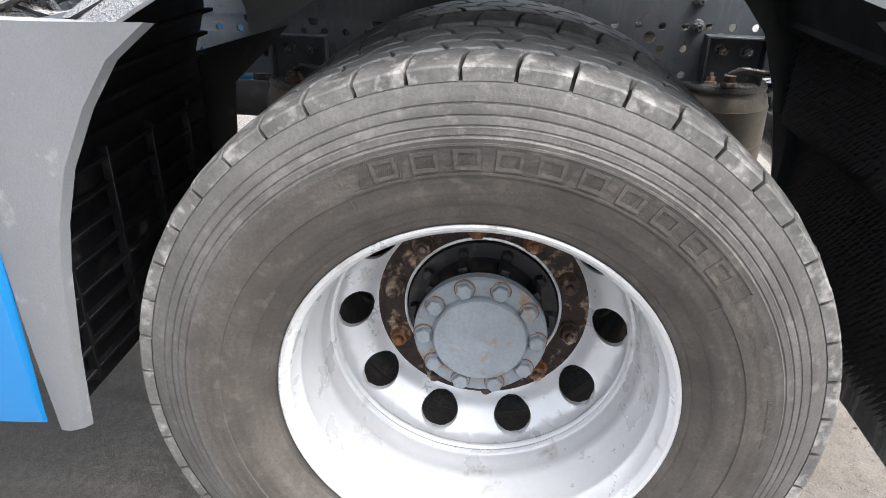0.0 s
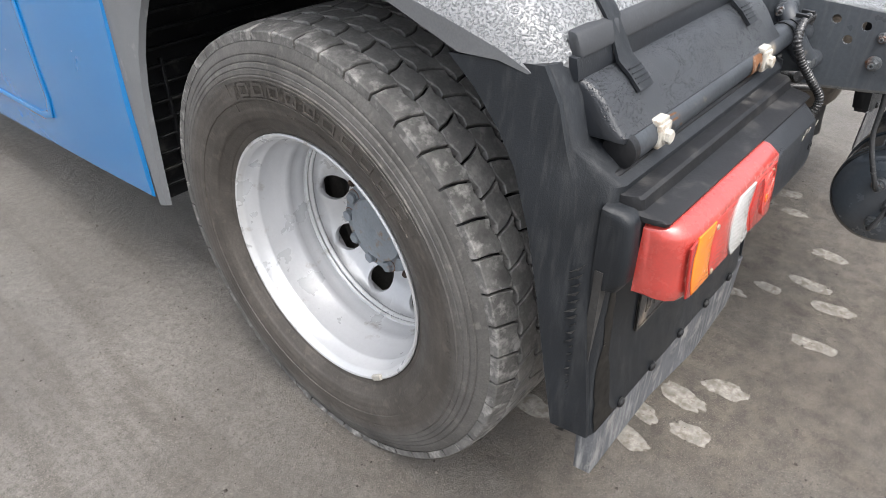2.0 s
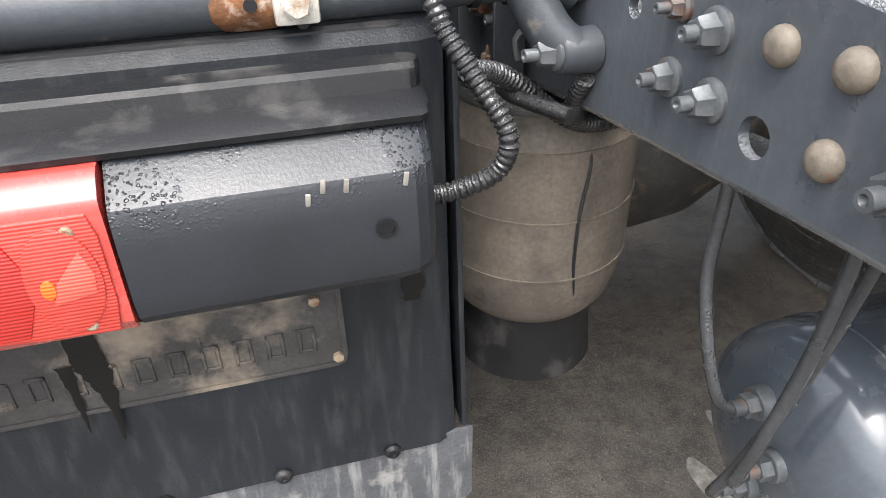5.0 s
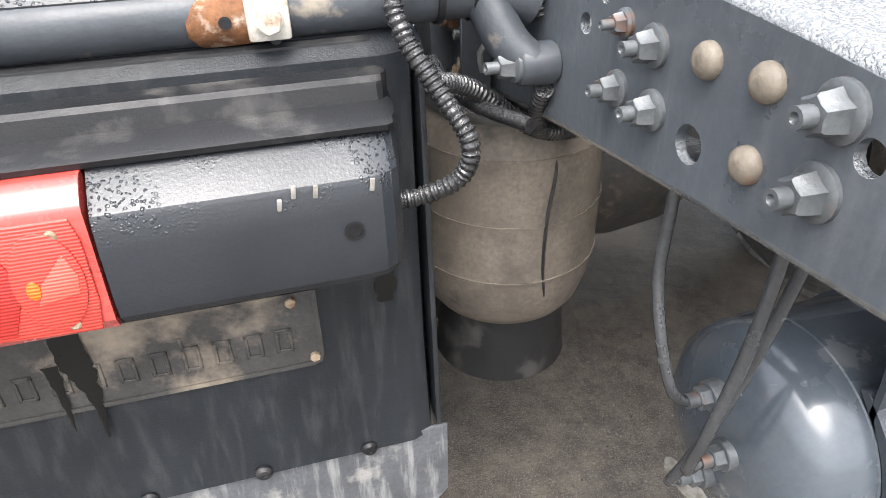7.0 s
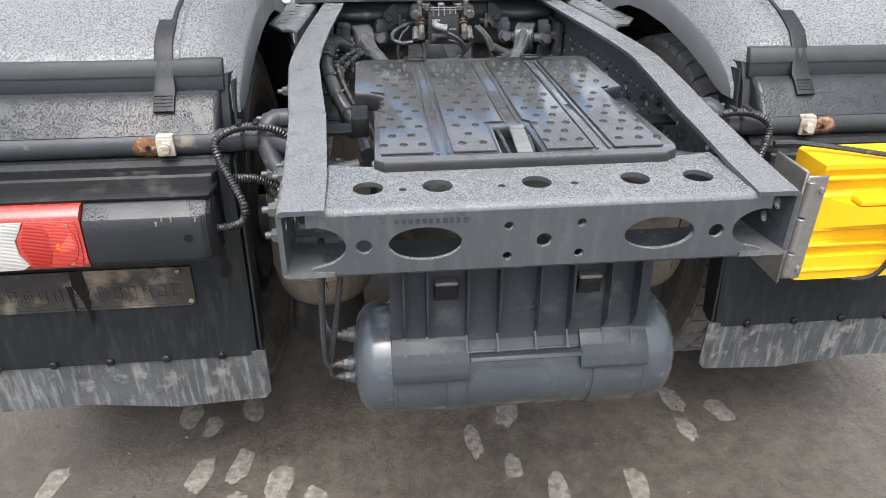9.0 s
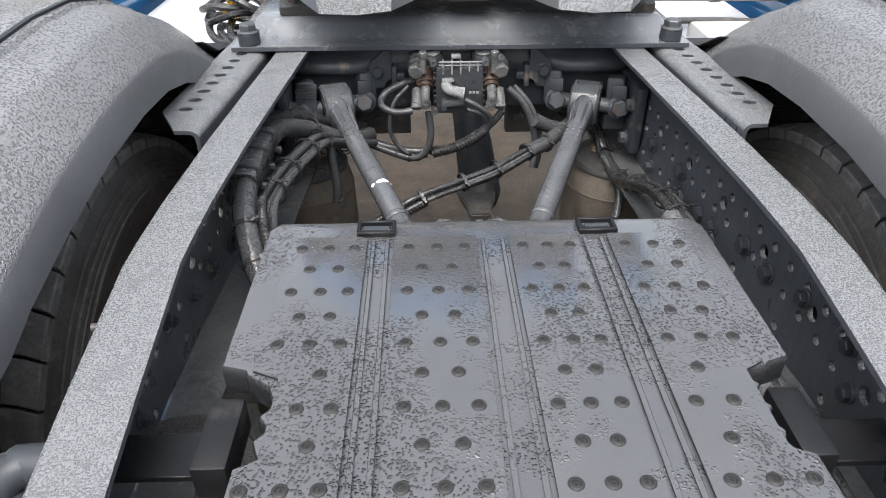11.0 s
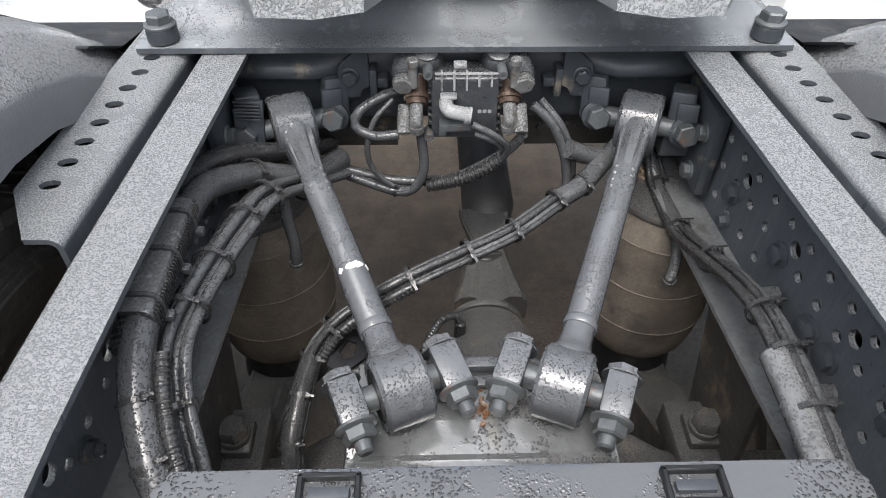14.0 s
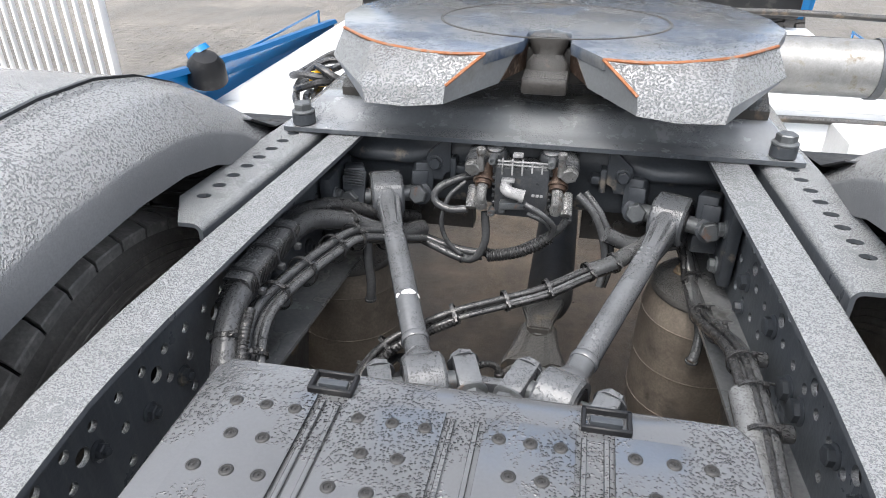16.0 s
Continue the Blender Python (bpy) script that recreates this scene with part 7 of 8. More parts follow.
        # upright plates between the rail and the axle
        bm = B()
        add_sweep(bm, [[(s * x, -0.02, 0.36), (s * x, 0.12, 0.36), (s * x, 0.24, 0.79), (s * x, 0.02, 0.79)] for x in (0.395, 0.405)])
        part("support_plate", bm, M_soil_shade, arm)


M_saddle = surf("wet saddle casting", (0.11, 0.114, 0.118), 0.10, 0.1, 0.35, 14, 0.2, 90, ((0.11, 0.095, 0.075), 0.22, 16), 0.6, sky_tint=0.16, dscale=240, pool=16.0)
M_shaft = surf("dark shaft paint", (0.05, 0.05, 0.052), 0.5, 0.1, 0.25, 6, 0.15, 150, ((0.10, 0.085, 0.07), 0.2, 6))
build_axle()


# ---- crossmember ahead of the rods, with the brake valve ----
def build_front_member():
    bm = B()
    prof = ((0.520, 1.040), (0.514, 1.036), (0.506, 1.020), (0.496, 1.012), (0.484, 1.006), (0.476, 0.996), (0.478, 0.986), (0.490, 0.978), (0.504, 0.972), (0.512, 0.955), (0.513, 0.905), (0.522, 0.888), (0.60, 0.885), (0.62, 1.040))
    secs = []
    for x, f in ((-0.40, 0.2), (-0.36, 0.9), (-0.25, 1.0), (-0.21, 0.35), (-0.14, 0.15), (0.14, 0.15), (0.21, 0.35), (0.25, 1.0), (0.36, 0.9), (0.40, 0.2)):
        secs.append([(x, 0.513 + (y - 0.513) * f if y < 0.513 else y, z) for y, z in prof])
    add_sweep(bm, secs)
    fm = part("rod_crossmember", bm, M_frame_dark, truck, "dark grey steel crossmember carrying the stay rods", 50)
    for s in (-1, 1):
        loop = [(s * 0.158, 1.036), (s * 0.176, 1.034), (s * 0.206, 1.006), (s * 0.210, 0.990), (s * 0.210, 0.952), (s * 0.204, 0.946), (s * 0.176, 0.948), (s * 0.170, 0.962), (s * 0.158, 0.968)]
        part("gusset", plate(loop, [], 0.010, axes((0, 0.490, 0), (1, 0, 0), (0, 0, 1)), 0.002), M_frame_dark, fm)
        bm = B()
        add_hex(bm, (s * 0.190, 0.485, 0.987), (0, -1, 0), 0.022, 0.014, 0.016, 0)
        part("gusset_bolt", bm, M_frame_dark, fm)
        bm = B()
        add_box(bm, s * 0.146, s * 0.158, 0.478, 0.510, 0.950, 1.000, 0.003)
        add_box(bm, s * 0.128, s * 0.150, 0.484, 0.510, 0.965, 0.982, 0.003)
        part("loom_bracket", bm, M_frame_dark, fm)
        bm = B()
        add_box(bm, s * 0.33, s * 0.405, 0.43, 0.52, 0.86, 0.90, 0.006)
        add_box(bm, s * 0.378, s * 0.402, 0.36, 0.50, 0.83, 0.985, 0.006)
        part("rod_console", bm, M_frame_dark, fm)
        for y, z in ((0.40, 0.855), (0.385, 0.94)):
            bm = B()
            add_hex(bm, (s * 0.378, y, z), (-s, 0, 0), 0.024, 0.014, 0.017, 0)
            part("console_bolt", bm, M_steel, fm)
        # dirty underside shapes that show below the crossmember
        bm = B()
        add_sweep(bm, [[(s * x, 0.56, 0.80), (s * x, 0.60, 0.80), (s * x, 0.60, 0.88), (s * x, 0.56, 0.88)] for x in (0.12, 0.30)])
        for k in range(3):
            add_cyl(bm, (s * (0.15 + 0.05 * k), 0.56, 0.84), (s * (0.15 + 0.05 * k), 0.55, 0.84), 0.012, 0.010, 12)
        part("lower_web", bm, M_soil_shade, fm)


build_front_member()


def build_valve():
    yv = 0.425
    bm = B()
    add_box(bm, -0.058, 0.048, yv - 0.002, yv + 0.06, 0.908, 1.014, 0.004)
    valve = part("brake_valve", bm, M_valve, truck, "dark grey electronic brake valve block")
    for k in range(7):
        for sx in (-0.060, 0.050):
            bm = B()
            add_box(bm, sx - 0.0035, sx + 0.0035, yv + 0.001, yv + 0.04, 0.918 + k * 0.0135, 0.9235 + k * 0.0135, 0.001, 1)
            part("ridge", bm, M_valve, valve)
    # cap with its ribs, and the lifting tab
    loop = [(-0.056, 1.022), (-0.047, 0.996), (-0.012, 0.994), (0.010, 1.012), (0.048, 1.014), (0.043, 1.038), (-0.054, 1.040)]
    part("valve_cap", plate(loop, [], 0.022, axes((0, yv - 0.006, 0), (1, 0, 0), (0, 0.25, 1)), 0.003), M_cap, valve, "light grey ribbed valve cap")
    for k in range(5):
        x = -0.042 + k * 0.019
        bm = B()
        add_box_on(bm, (x, yv - 0.017, 1.022), (0.0, 0.25, 1), (1, 0, 0), (0.032 if x < 0 else 0.020, 0.0032, 0.006), 0.001)
        part("cap_rib", bm, M_cap, valve)
    for z in (1.026, 1.033):
        bm = B()
        add_box(bm, -0.052, 0.043, yv - 0.020, yv - 0.014, z - 0.0012, z + 0.0012, 0.0008, 1)
        part("cap_rib", bm, M_cap, valve)
    bm = B()
    add_box(bm, -0.024, -0.004, yv - 0.012, yv + 0.002, 1.038, 1.046, 0.002)
    part("cap_tab", bm, M_cap, valve)
    for x, z in ((-0.063, 1.027), (0.0505, 1.027), (-0.062, 0.915)):
        bm = B()
        add_lathe(bm, [(0, 0.0), (0, 0.0078), (0.030, 0.0078), (0.032, 0.0065), (0.032, 0.0036), (0.028, 0.0034), (0.028, 0)], (x, yv + 0.014, z), (0, -1, 0.1), 18)
        part("cap_screw", bm, M_steel, valve)
    for s, cx in ((-1, -0.008), (1, -0.008)):
        X = lambda d: cx + s * d
        # upper union: socket and big hexagon
        bm = B()
        add_lathe(bm, [(0, 0.0), (0, 0.021), (0.035, 0.021), (0.038, 0.0175), (0.046, 0.0175), (0.046, 0.0)], (X(0.088), yv + 0.048, 1.022), (s * 0.10, -1, -0.25), 24)
        part("valve_socket", bm, M_valve, valve)
        bm = B()
        add_hex(bm, (X(0.0925), yv + 0.003, 1.0105), (s * 0.10, -1, -0.25), 0.029, 0.015, 0.0165)
        part("valve_union", bm, M_union, valve, "plated air union")
        # lower union with a rusty collar, the elbow and its hose clip
        bm = B()
        add_lathe(bm, [(0, 0.0), (0, 0.017), (0.030, 0.017), (0.030, 0.0205), (0.036, 0.0205), (0.036, 0.0165), (0.044, 0.0155), (0.044, 0)], (X(0.073), yv + 0.030, 1.000), (0, -0.75, -0.62), 22)
        part("union_collar", bm, M_rust, valve, "rusty union collar")
        bm = B()
        add_pipe(bm, [(X(0.073), yv + 0.002, 0.977), (X(0.074), yv - 0.014, 0.963), (X(0.074), yv - 0.018, 0.948), (X(0.073), yv - 0.016, 0.930)], 0.0105, 14, 0.005)
        add_lathe(bm, [(-0.003, 0.0105), (-0.003, 0.0125), (0.003, 0.0125), (0.003, 0.0105)], (X(0.0735), yv - 0.017, 0.940), (0, 0.1, -1), 18, 0, True)
        add_box_on(bm, (X(0.072), yv - 0.030, 0.956), (1, 0, 0), (0, 0, 1), (0.010, 0.008, 0.010), 0.001)
        part("valve_elbow", bm, M_union, valve, "plated elbow with a hose clip")
        # small outer union
        bm = B()
        add_cyl(bm, (X(0.090), yv + 0.012, 0.962), (X(0.0935), yv - 0.012, 0.934), 0.0135, 0.0125, 18, 0.002)
        add_hex(bm, (X(0.0935), yv - 0.010, 0.936), (0, -0.65, -0.75), 0.022, 0.012)
        part("outer_union", bm, M_union, valve, "plated air union")
        bm = B()
        add_cyl(bm, (X(0.078), yv - 0.006, 1.005), (X(0.078), yv - 0.008, 1.046), 0.0075, 0.0065, 14, 0.001)
        add_cyl(bm, (X(0.078), yv - 0.008, 1.042), (X(0.078), yv - 0.009, 1.054), 0.009, 0.009, 14, 0.002)
        part("test_nipple", bm, M_union, valve)
        bm = B()
        add_lathe(bm, [(0, 0.030), (0.012, 0.030), (0.016, 0.024), (0.030, 0.024), (0.036, 0.020), (0.036, 0.0)], (X(0.056), yv + 0.052, 1.001), (0, -0.3, 1), 28)
        part("valve_dome", bm, M_valve, valve, "round solenoid housing")
        bm = B()
        add_lathe(bm, [(0, 0.016), (0.004, 0.018), (0.006, 0.010), (0.006, 0.0)], (X(0.056), yv + 0.0405, 1.0355), (0, -0.3, 1), 20)
        part("dome_cap", bm, M_cap, valve)
    # cable plug and the flat connector below it
    bm = B()
    add_pipe(bm, [(-0.034, yv + 0.004, 0.978), (-0.034, yv - 0.020, 0.977), (-0.026, yv - 0.026, 0.973), (-0.010, yv - 0.026, 0.969), (0.000, yv - 0.026, 0.966)], 0.0115, 16, 0.005)
    for x in (-0.004, 0.001):
        add_lathe(bm, [(-0.002, 0.011), (-0.002, 0.0135), (0.002, 0.0135), (0.002, 0.011)], (x, yv - 0.026, 0.966), (1, 0, -0.2), 18, 0, True)
    add_box(bm, -0.044, -0.018, yv - 0.014, yv, 0.986, 0.993, 0.002)
    part("valve_plug", bm, M_cap, valve, "pale elbow cable plug")
    bm = B()
    add_box_on(bm, (-0.020, yv - 0.012, 0.940), (1, 0, 0.06), (0, 0, 1), (0.050, 0.016, 0.022), 0.003)
    add_box_on(bm, (-0.014, yv - 0.022, 0.941), (1, 0, 0.06), (0, 0, 1), (0.030, 0.009, 0.006), 0.001)
    add_box_on(bm, (-0.040, yv - 0.016, 0.934), (1, 0, 0), (0, 0, 1), (0.012, 0.022, 0.012), 0.002)
    part("cable_connector", bm, M_steel, valve, "flat grey cable connector")
    # worn moulded mark: plain bars
    for k in range(3):
        bm = B()
        add_box(bm, 0.016 + 0.008 * k, 0.022 + 0.008 * k, yv - 0.0032, yv - 0.001, 0.955, 0.961, 0.0005, 1)
        part("moulded_mark", bm, M_cap, valve)


M_valve = surf("dark valve casting", (0.050, 0.054, 0.060), 0.36, 0.1, 0.3, 22, 0.35, 200, ((0.10, 0.095, 0.085), 0.2, 30), 0.4, sky_tint=0.08)
M_cap = surf("pale valve plastic", (0.33, 0.335, 0.34), 0.36, 0.1, 0.25, 24, 0.3, 200, ((0.085, 0.085, 0.082), 0.22, 30), 0.5, sky_tint=0.2)
M_union = surf("dull plated unions", (0.23, 0.232, 0.23), 0.34, 0.45, 0.3, 40, 0.3, 220, ((0.085, 0.065, 0.045), 0.22, 45), 0.3, sky_tint=0.1)
build_valve()


# ---- hoses and cable looms between the rails ----
def loom(name, pts, r, mat, label, ribs=0.0, ties=(), n=10):
    bm = B()
    add_pipe(bm, pts, r, n, 0.008 if ribs else 0.012, ribs)
    ob = part(name, bm, mat, truck, label)
    run = glide(pts, 0.01)
    for f in ties:
        i = int(f * (len(run) - 2))
        d = run[i + 1] - run[i]
        w, u, v = frame_of(run[i], run[i + 1])
        bm = B()
        add_lathe(bm, [(-0.003, r * 1.02), (-0.003, r * 1.0 + 0.0022), (0.003, r * 1.0 + 0.0022), (0.003, r * 1.02)], run[i], d, 16, 0, True)
        up = Vector((0, -0.3, 1))
        up = (up - w * up.dot(w)).normalized()
        add_box_on(bm, run[i] + up * (r + 0.004), w, u, (0.007, 0.006, 0.006), 0.001)
        part("cable_tie", bm, M_black, ob)
    return ob


def side_by_side(pts, offs):
    """Parallel runs beside a centre line."""
    P = [Vector(p) for p in pts]
    runs = []
    for a, b in offs:
        run = []
        for i, p in enumerate(P):
            w, u, v = frame_of(P[max(0, i - 1)], P[min(len(P) - 1, i + 1)])
            run.append(p + u * a + v * b)
        runs.append(run)
    return runs


yv = 0.42
for pts, r in (([(-0.075, yv, 0.915), (-0.071, yv - 0.01, 0.855), (-0.090, yv - 0.01, 0.812), (-0.121, yv, 0.800), (-0.187, yv + 0.01, 0.820), (-0.243, yv + 0.02, 0.838), (-0.31, yv + 0.02, 0.85)], 0.0085),
               ([(-0.112, yv, 0.918), (-0.150, yv, 0.914), (-0.182, yv + 0.01, 0.928), (-0.172, yv + 0.02, 0.952), (-0.130, yv + 0.04, 0.968), (-0.10, yv + 0.05, 0.972)], 0.0085),
               ([(-0.12, yv + 0.03, 0.965), (-0.152, yv + 0.01, 0.935), (-0.165, yv, 0.880), (-0.150, yv, 0.835), (-0.115, yv, 0.806), (-0.08, yv + 0.01, 0.80)], 0.005),
               ([(0.092, yv - 0.005, 0.920), (0.075, yv, 0.890), (0.040, yv, 0.862), (-0.01, yv, 0.832), (-0.06, yv + 0.01, 0.815), (-0.13, yv + 0.02, 0.81), (-0.22, yv + 0.03, 0.83), (-0.30, yv + 0.03, 0.845)], 0.0085),
               ([(0.105, yv + 0.01, 0.965), (0.138, yv, 0.935), (0.162, yv - 0.01, 0.885), (0.172, yv - 0.02, 0.83), (0.165, yv - 0.04, 0.79)], 0.008),
               ([(0.12, yv + 0.03, 0.962), (0.152, yv + 0.01, 0.930), (0.176, yv, 0.88), (0.182, yv - 0.01, 0.82), (0.172, yv - 0.03, 0.785)], 0.007),
               ([(0.006, yv - 0.026, 0.952), (0.040, yv - 0.03, 0.935), (0.065, yv - 0.02, 0.905), (0.060, yv - 0.01, 0.875), (0.045, yv, 0.86)], 0.006),
               ([(0.012, yv - 0.012, 0.924), (0.045, yv - 0.02, 0.915), (0.062, yv - 0.01, 0.89), (0.055, yv, 0.868)], 0.005)):
    loom("air_hose", pts, r, M_hose_grey, "black rubber air hose", 0, (0.45, 0.8) if len(pts) > 6 else ())
loom("corrugated_conduit", [(0.058, yv - 0.005, 0.872), (0.028, yv - 0.008, 0.850), (-0.015, yv - 0.006, 0.828), (-0.065, yv, 0.812)], 0.0115, M_hose, "black corrugated conduit", 0.0075)
loom("air_hose", [(0.165, 0.40, 0.90), (0.21, 0.41, 0.878), (0.255, 0.42, 0.872), (0.30, 0.43, 0.88)], 0.016, M_hose_grey, "thick grey hose")

# the loom that crosses from the right rod to the left of the axle
CROSS = [(0.275, 0.450, 0.885), (0.245, 0.424, 0.875), (0.184, 0.347, 0.868), (0.137, 0.314, 0.862), (0.066, 0.261, 0.848), (-0.006, 0.224, 0.838), (-0.091, 0.183, 0.826), (-0.158, 0.160, 0.798), (-0.205, 0.135, 0.775), (-0.238, 0.110, 0.740), (-0.256, 0.070, 0.70), (-0.268, 0.010, 0.66), (-0.262, -0.04, 0.62), (-0.25, -0.12, 0.58)]


def tie(p, q, r, mat=None):
    """A flat cable tie round a bundle at p, with its square lock and a cut tail."""
    p, q = Vector(p), Vector(q)
    w, u, v = frame_of(p, q)
    bm = B()
    add_lathe(bm, [(-0.0035, r), (-0.0035, r + 0.0018), (0.0035, r + 0.0018), (0.0035, r)], p, q - p, 22, 0, True)
    up = Vector((0, -0.6, 1))
    up = (up - w * up.dot(w)).normalized()
    side = w.cross(up)
    add_box_on(bm, p + (up * 0.75 - side * 0.6) * (r + 0.002), w, side, (0.009, 0.008, 0.007), 0.0015)
    add_box_on(bm, p + (up * 0.75 - side * 0.6) * (r + 0.006) - side * 0.004, side, w, (0.010, 0.004, 0.0016))
    return part("cable_tie", bm, mat or M_hose, truck, "black cable tie round a bundle")


for k, run in enumerate(side_by_side(CROSS[2:], ((-0.0135, 0.002), (-0.0045, 0.006), (0.0045, 0.005), (0.0130, 0.001), (0.0, -0.006)))):
    loom("cable", run, (0.0052, 0.0046, 0.0050, 0.0042, 0.0065)[k], M_hose_grey if k % 2 else M_hose, "wet black cable in a loom", 0, (), 12)
loom("loom_sleeve", CROSS[:4], 0.0165, M_hose_grey, "thick wet black loom sleeve", 0, (), 18)
loom("loom_sleeve", side_by_side(CROSS[3:6], ((-0.004, 0.006),))[0], 0.0105, M_hose_grey, "taped loom sleeve", 0, (), 16)
loom("corrugated_conduit", side_by_side(CROSS[6:10], ((-0.012, 0.006),))[0], 0.0085, M_hose, "black corrugated conduit", 0.0068, (), 14)
loom("loom_sleeve", CROSS[9:], 0.0165, M_hose, "black taped loom sleeve", 0, (), 16)
for f, r in ((2, 0.0185), (3, 0.018), (4, 0.0185), (5, 0.0185), (6, 0.0185), (7, 0.019), (8, 0.0195), (9, 0.0185), (10, 0.0180), (11, 0.018)):
    tie(CROSS[f], CROSS[f + 1], r)
# flat bracket with an opening, beside the rod
bm = plate([(-0.215, 0.088), (-0.204, 0.148), (-0.178, 0.156), (-0.158, 0.136), (-0.160, 0.100), (-0.192, 0.070)], [[(-0.192, 0.098), (-0.178, 0.102), (-0.174, 0.128), (-0.188, 0.134), (-0.198, 0.112)]], 0.006, axes((0, 0, 0.742), (1, 0, 0), (0, 1, 0)), 0.001)
part("sensor_bracket", bm, M_black, truck, "flat black bracket with an opening")

# along the right rail
RIGHT = [(0.300, 0.49, 0.890), (0.335, 0.485, 0.830), (0.350, 0.443, 0.790), (0.352, 0.318, 0.792), (0.355, 0.20, 0.840), (0.358, 0.116, 0.876), (0.360, 0.05, 0.894), (0.360, -0.02, 0.898), (0.360, -0.10, 0.894), (0.357, -0.17, 0.890), (0.352, -0.30, 0.89), (0.35, -0.60, 0.885)]
for k, (run, r, rb) in enumerate(zip(side_by_side(RIGHT, ((-0.013, 0.0), (0.003, 0.005), (0.0135, -0.004), (-0.002, -0.008))), (0.0088, 0.0098, 0.0075, 0.0055), (0, 0, 0, 0))):
    loom("cable", run, r, M_hose_grey if k < 2 else M_hose, "wet black cable along the rail", rb, (), 14)
loom("loom_sleeve", side_by_side(RIGHT[1:4], ((0.0, 0.002),))[0], 0.0145, M_hose_grey, "taped loom sleeve", 0, (), 14)
loom("corrugated_conduit", side_by_side(RIGHT[5:], ((-0.002, 0.010),))[0], 0.0085, M_hose, "black corrugated conduit", 0.0068, (), 14)
loom("loom_sleeve", side_by_side(RIGHT[7:], ((0.012, 0.004),))[0], 0.018, M_sleeve, "thick wet grey loom sleeve", 0, (), 14)
for i, r in ((2, 0.018), (3, 0.0195), (4, 0.0195), (6, 0.021), (7, 0.022), (8, 0.022)):
    tie(RIGHT[i], RIGHT[i + 1], r)
for y, z in ((0.105, 0.856), (-0.06, 0.862)):
    bm = B()
    add_cyl(bm, (0.372, y, z + 0.006), (0.412, y, z + 0.008), 0.013, 0.013, 14, 0.002)
    add_hex(bm, (0.384, y, z + 0.006), (-1, 0, 0), 0.030, 0.010)
    part("loom_standoff", bm, M_hose_grey, truck, "black standoff bolted to the rail")

# along the left rail: two thick cables that run into covered ducts, and a bundle beside them
MAIN = [(-0.215, 0.455, 0.845), (-0.262, 0.375, 0.868), (-0.325, 0.305, 0.925), (-0.368, 0.235, 0.960), (-0.380, 0.170, 0.968), (-0.382, 0.08, 0.970), (-0.384, 0.0, 0.968), (-0.382, -0.05, 0.958), (-0.372, -0.10, 0.938), (-0.352, -0.155, 0.905), (-0.325, -0.20, 0.870), (-0.295, -0.26, 0.845), (-0.275, -0.40, 0.83)]
loom("main_cable", MAIN, 0.0195, M_hose_grey, "thick wet black main cable", 0, (), 18)
loom("main_cable", [(-0.235, 0.490, 0.850), (-0.298, 0.405, 0.895), (-0.352, 0.330, 0.945), (-0.392, 0.265, 0.963), (-0.404, 0.18, 0.962), (-0.402, 0.08, 0.958)], 0.0165, M_hose, "thick wet black main cable", 0, (), 16)
loom("corrugated_conduit", side_by_side(MAIN[3:8], ((0.010, 0.004), ))[0], 0.0185, M_hose, "black corrugated conduit under the duct covers", 0.0085, (), 18)
loom("corrugated_conduit", [(p[0] + 0.030, p[1] - 0.006, p[2] + 0.004) for p in MAIN[7:]], 0.0075, M_hose, "black corrugated conduit", 0.0065, (), 12)
for i in (1, 2, 8, 9, 10):
    tie(MAIN[i], MAIN[i + 1], 0.0205 if i > 7 else 0.024)
SIDE = [(-0.215, 0.425, 0.840), (-0.262, 0.345, 0.878), (-0.300, 0.262, 0.918), (-0.320, 0.205, 0.922), (-0.343, 0.116, 0.925), (-0.357, 0.037, 0.926), (-0.362, -0.02, 0.920), (-0.352, -0.08, 0.895), (-0.330, -0.14, 0.850), (-0.31, -0.20, 0.81)]
for k, (run, r) in enumerate(zip(side_by_side(SIDE, ((-0.017, -0.002), (-0.0055, 0.005), (0.0065, 0.005), (0.0175, -0.002), (0.004, -0.010))), (0.0078, 0.0085, 0.0082, 0.0068, 0.0075))):
    loom("cable", run, r, M_hose_grey if k != 3 else M_hose, "wet black cable in a side bundle", 0, (), 14)
for i in (1, 2, 3, 4, 5, 7):
    tie(SIDE[i], SIDE[i + 1], 0.0265)
for y0, y1 in ((0.172, 0.146), (0.142, 0.078), (0.074, 0.003), (0.000, -0.022)):
    bm = B()
    L = y0 - y1
    secs = []
    for y in (y0, y0 - 0.003, y1 + 0.003, y1):
        f = 0.93 if y in (y0, y1) else 1.0
        secs.append([(-0.388 + dx * f, y, 0.972 + (dz) * f) for dx, dz in ((-0.022, -0.004), (-0.022, 0.016), (-0.016, 0.021), (0.010, 0.021), (0.020, 0.018), (0.0235, 0.010), (0.0235, -0.006), (0.020, -0.006), (0.020, 0.008), (0.010, 0.015), (-0.018, 0.015), (-0.018, -0.004))])
    add_sweep(bm, secs)
    duct = part("duct_cover", bm, M_duct, truck, "wet black plastic cable duct cover")
    for k in range(int(L / 0.0052)):
        bm = B()
        add_box(bm, -0.3655, -0.3615, y1 + 0.003 + 0.0052 * k, y1 + 0.0055 + 0.0052 * k, 0.964, 0.986, 0.0004, 1)
        part("tooth", bm, M_hose, duct)
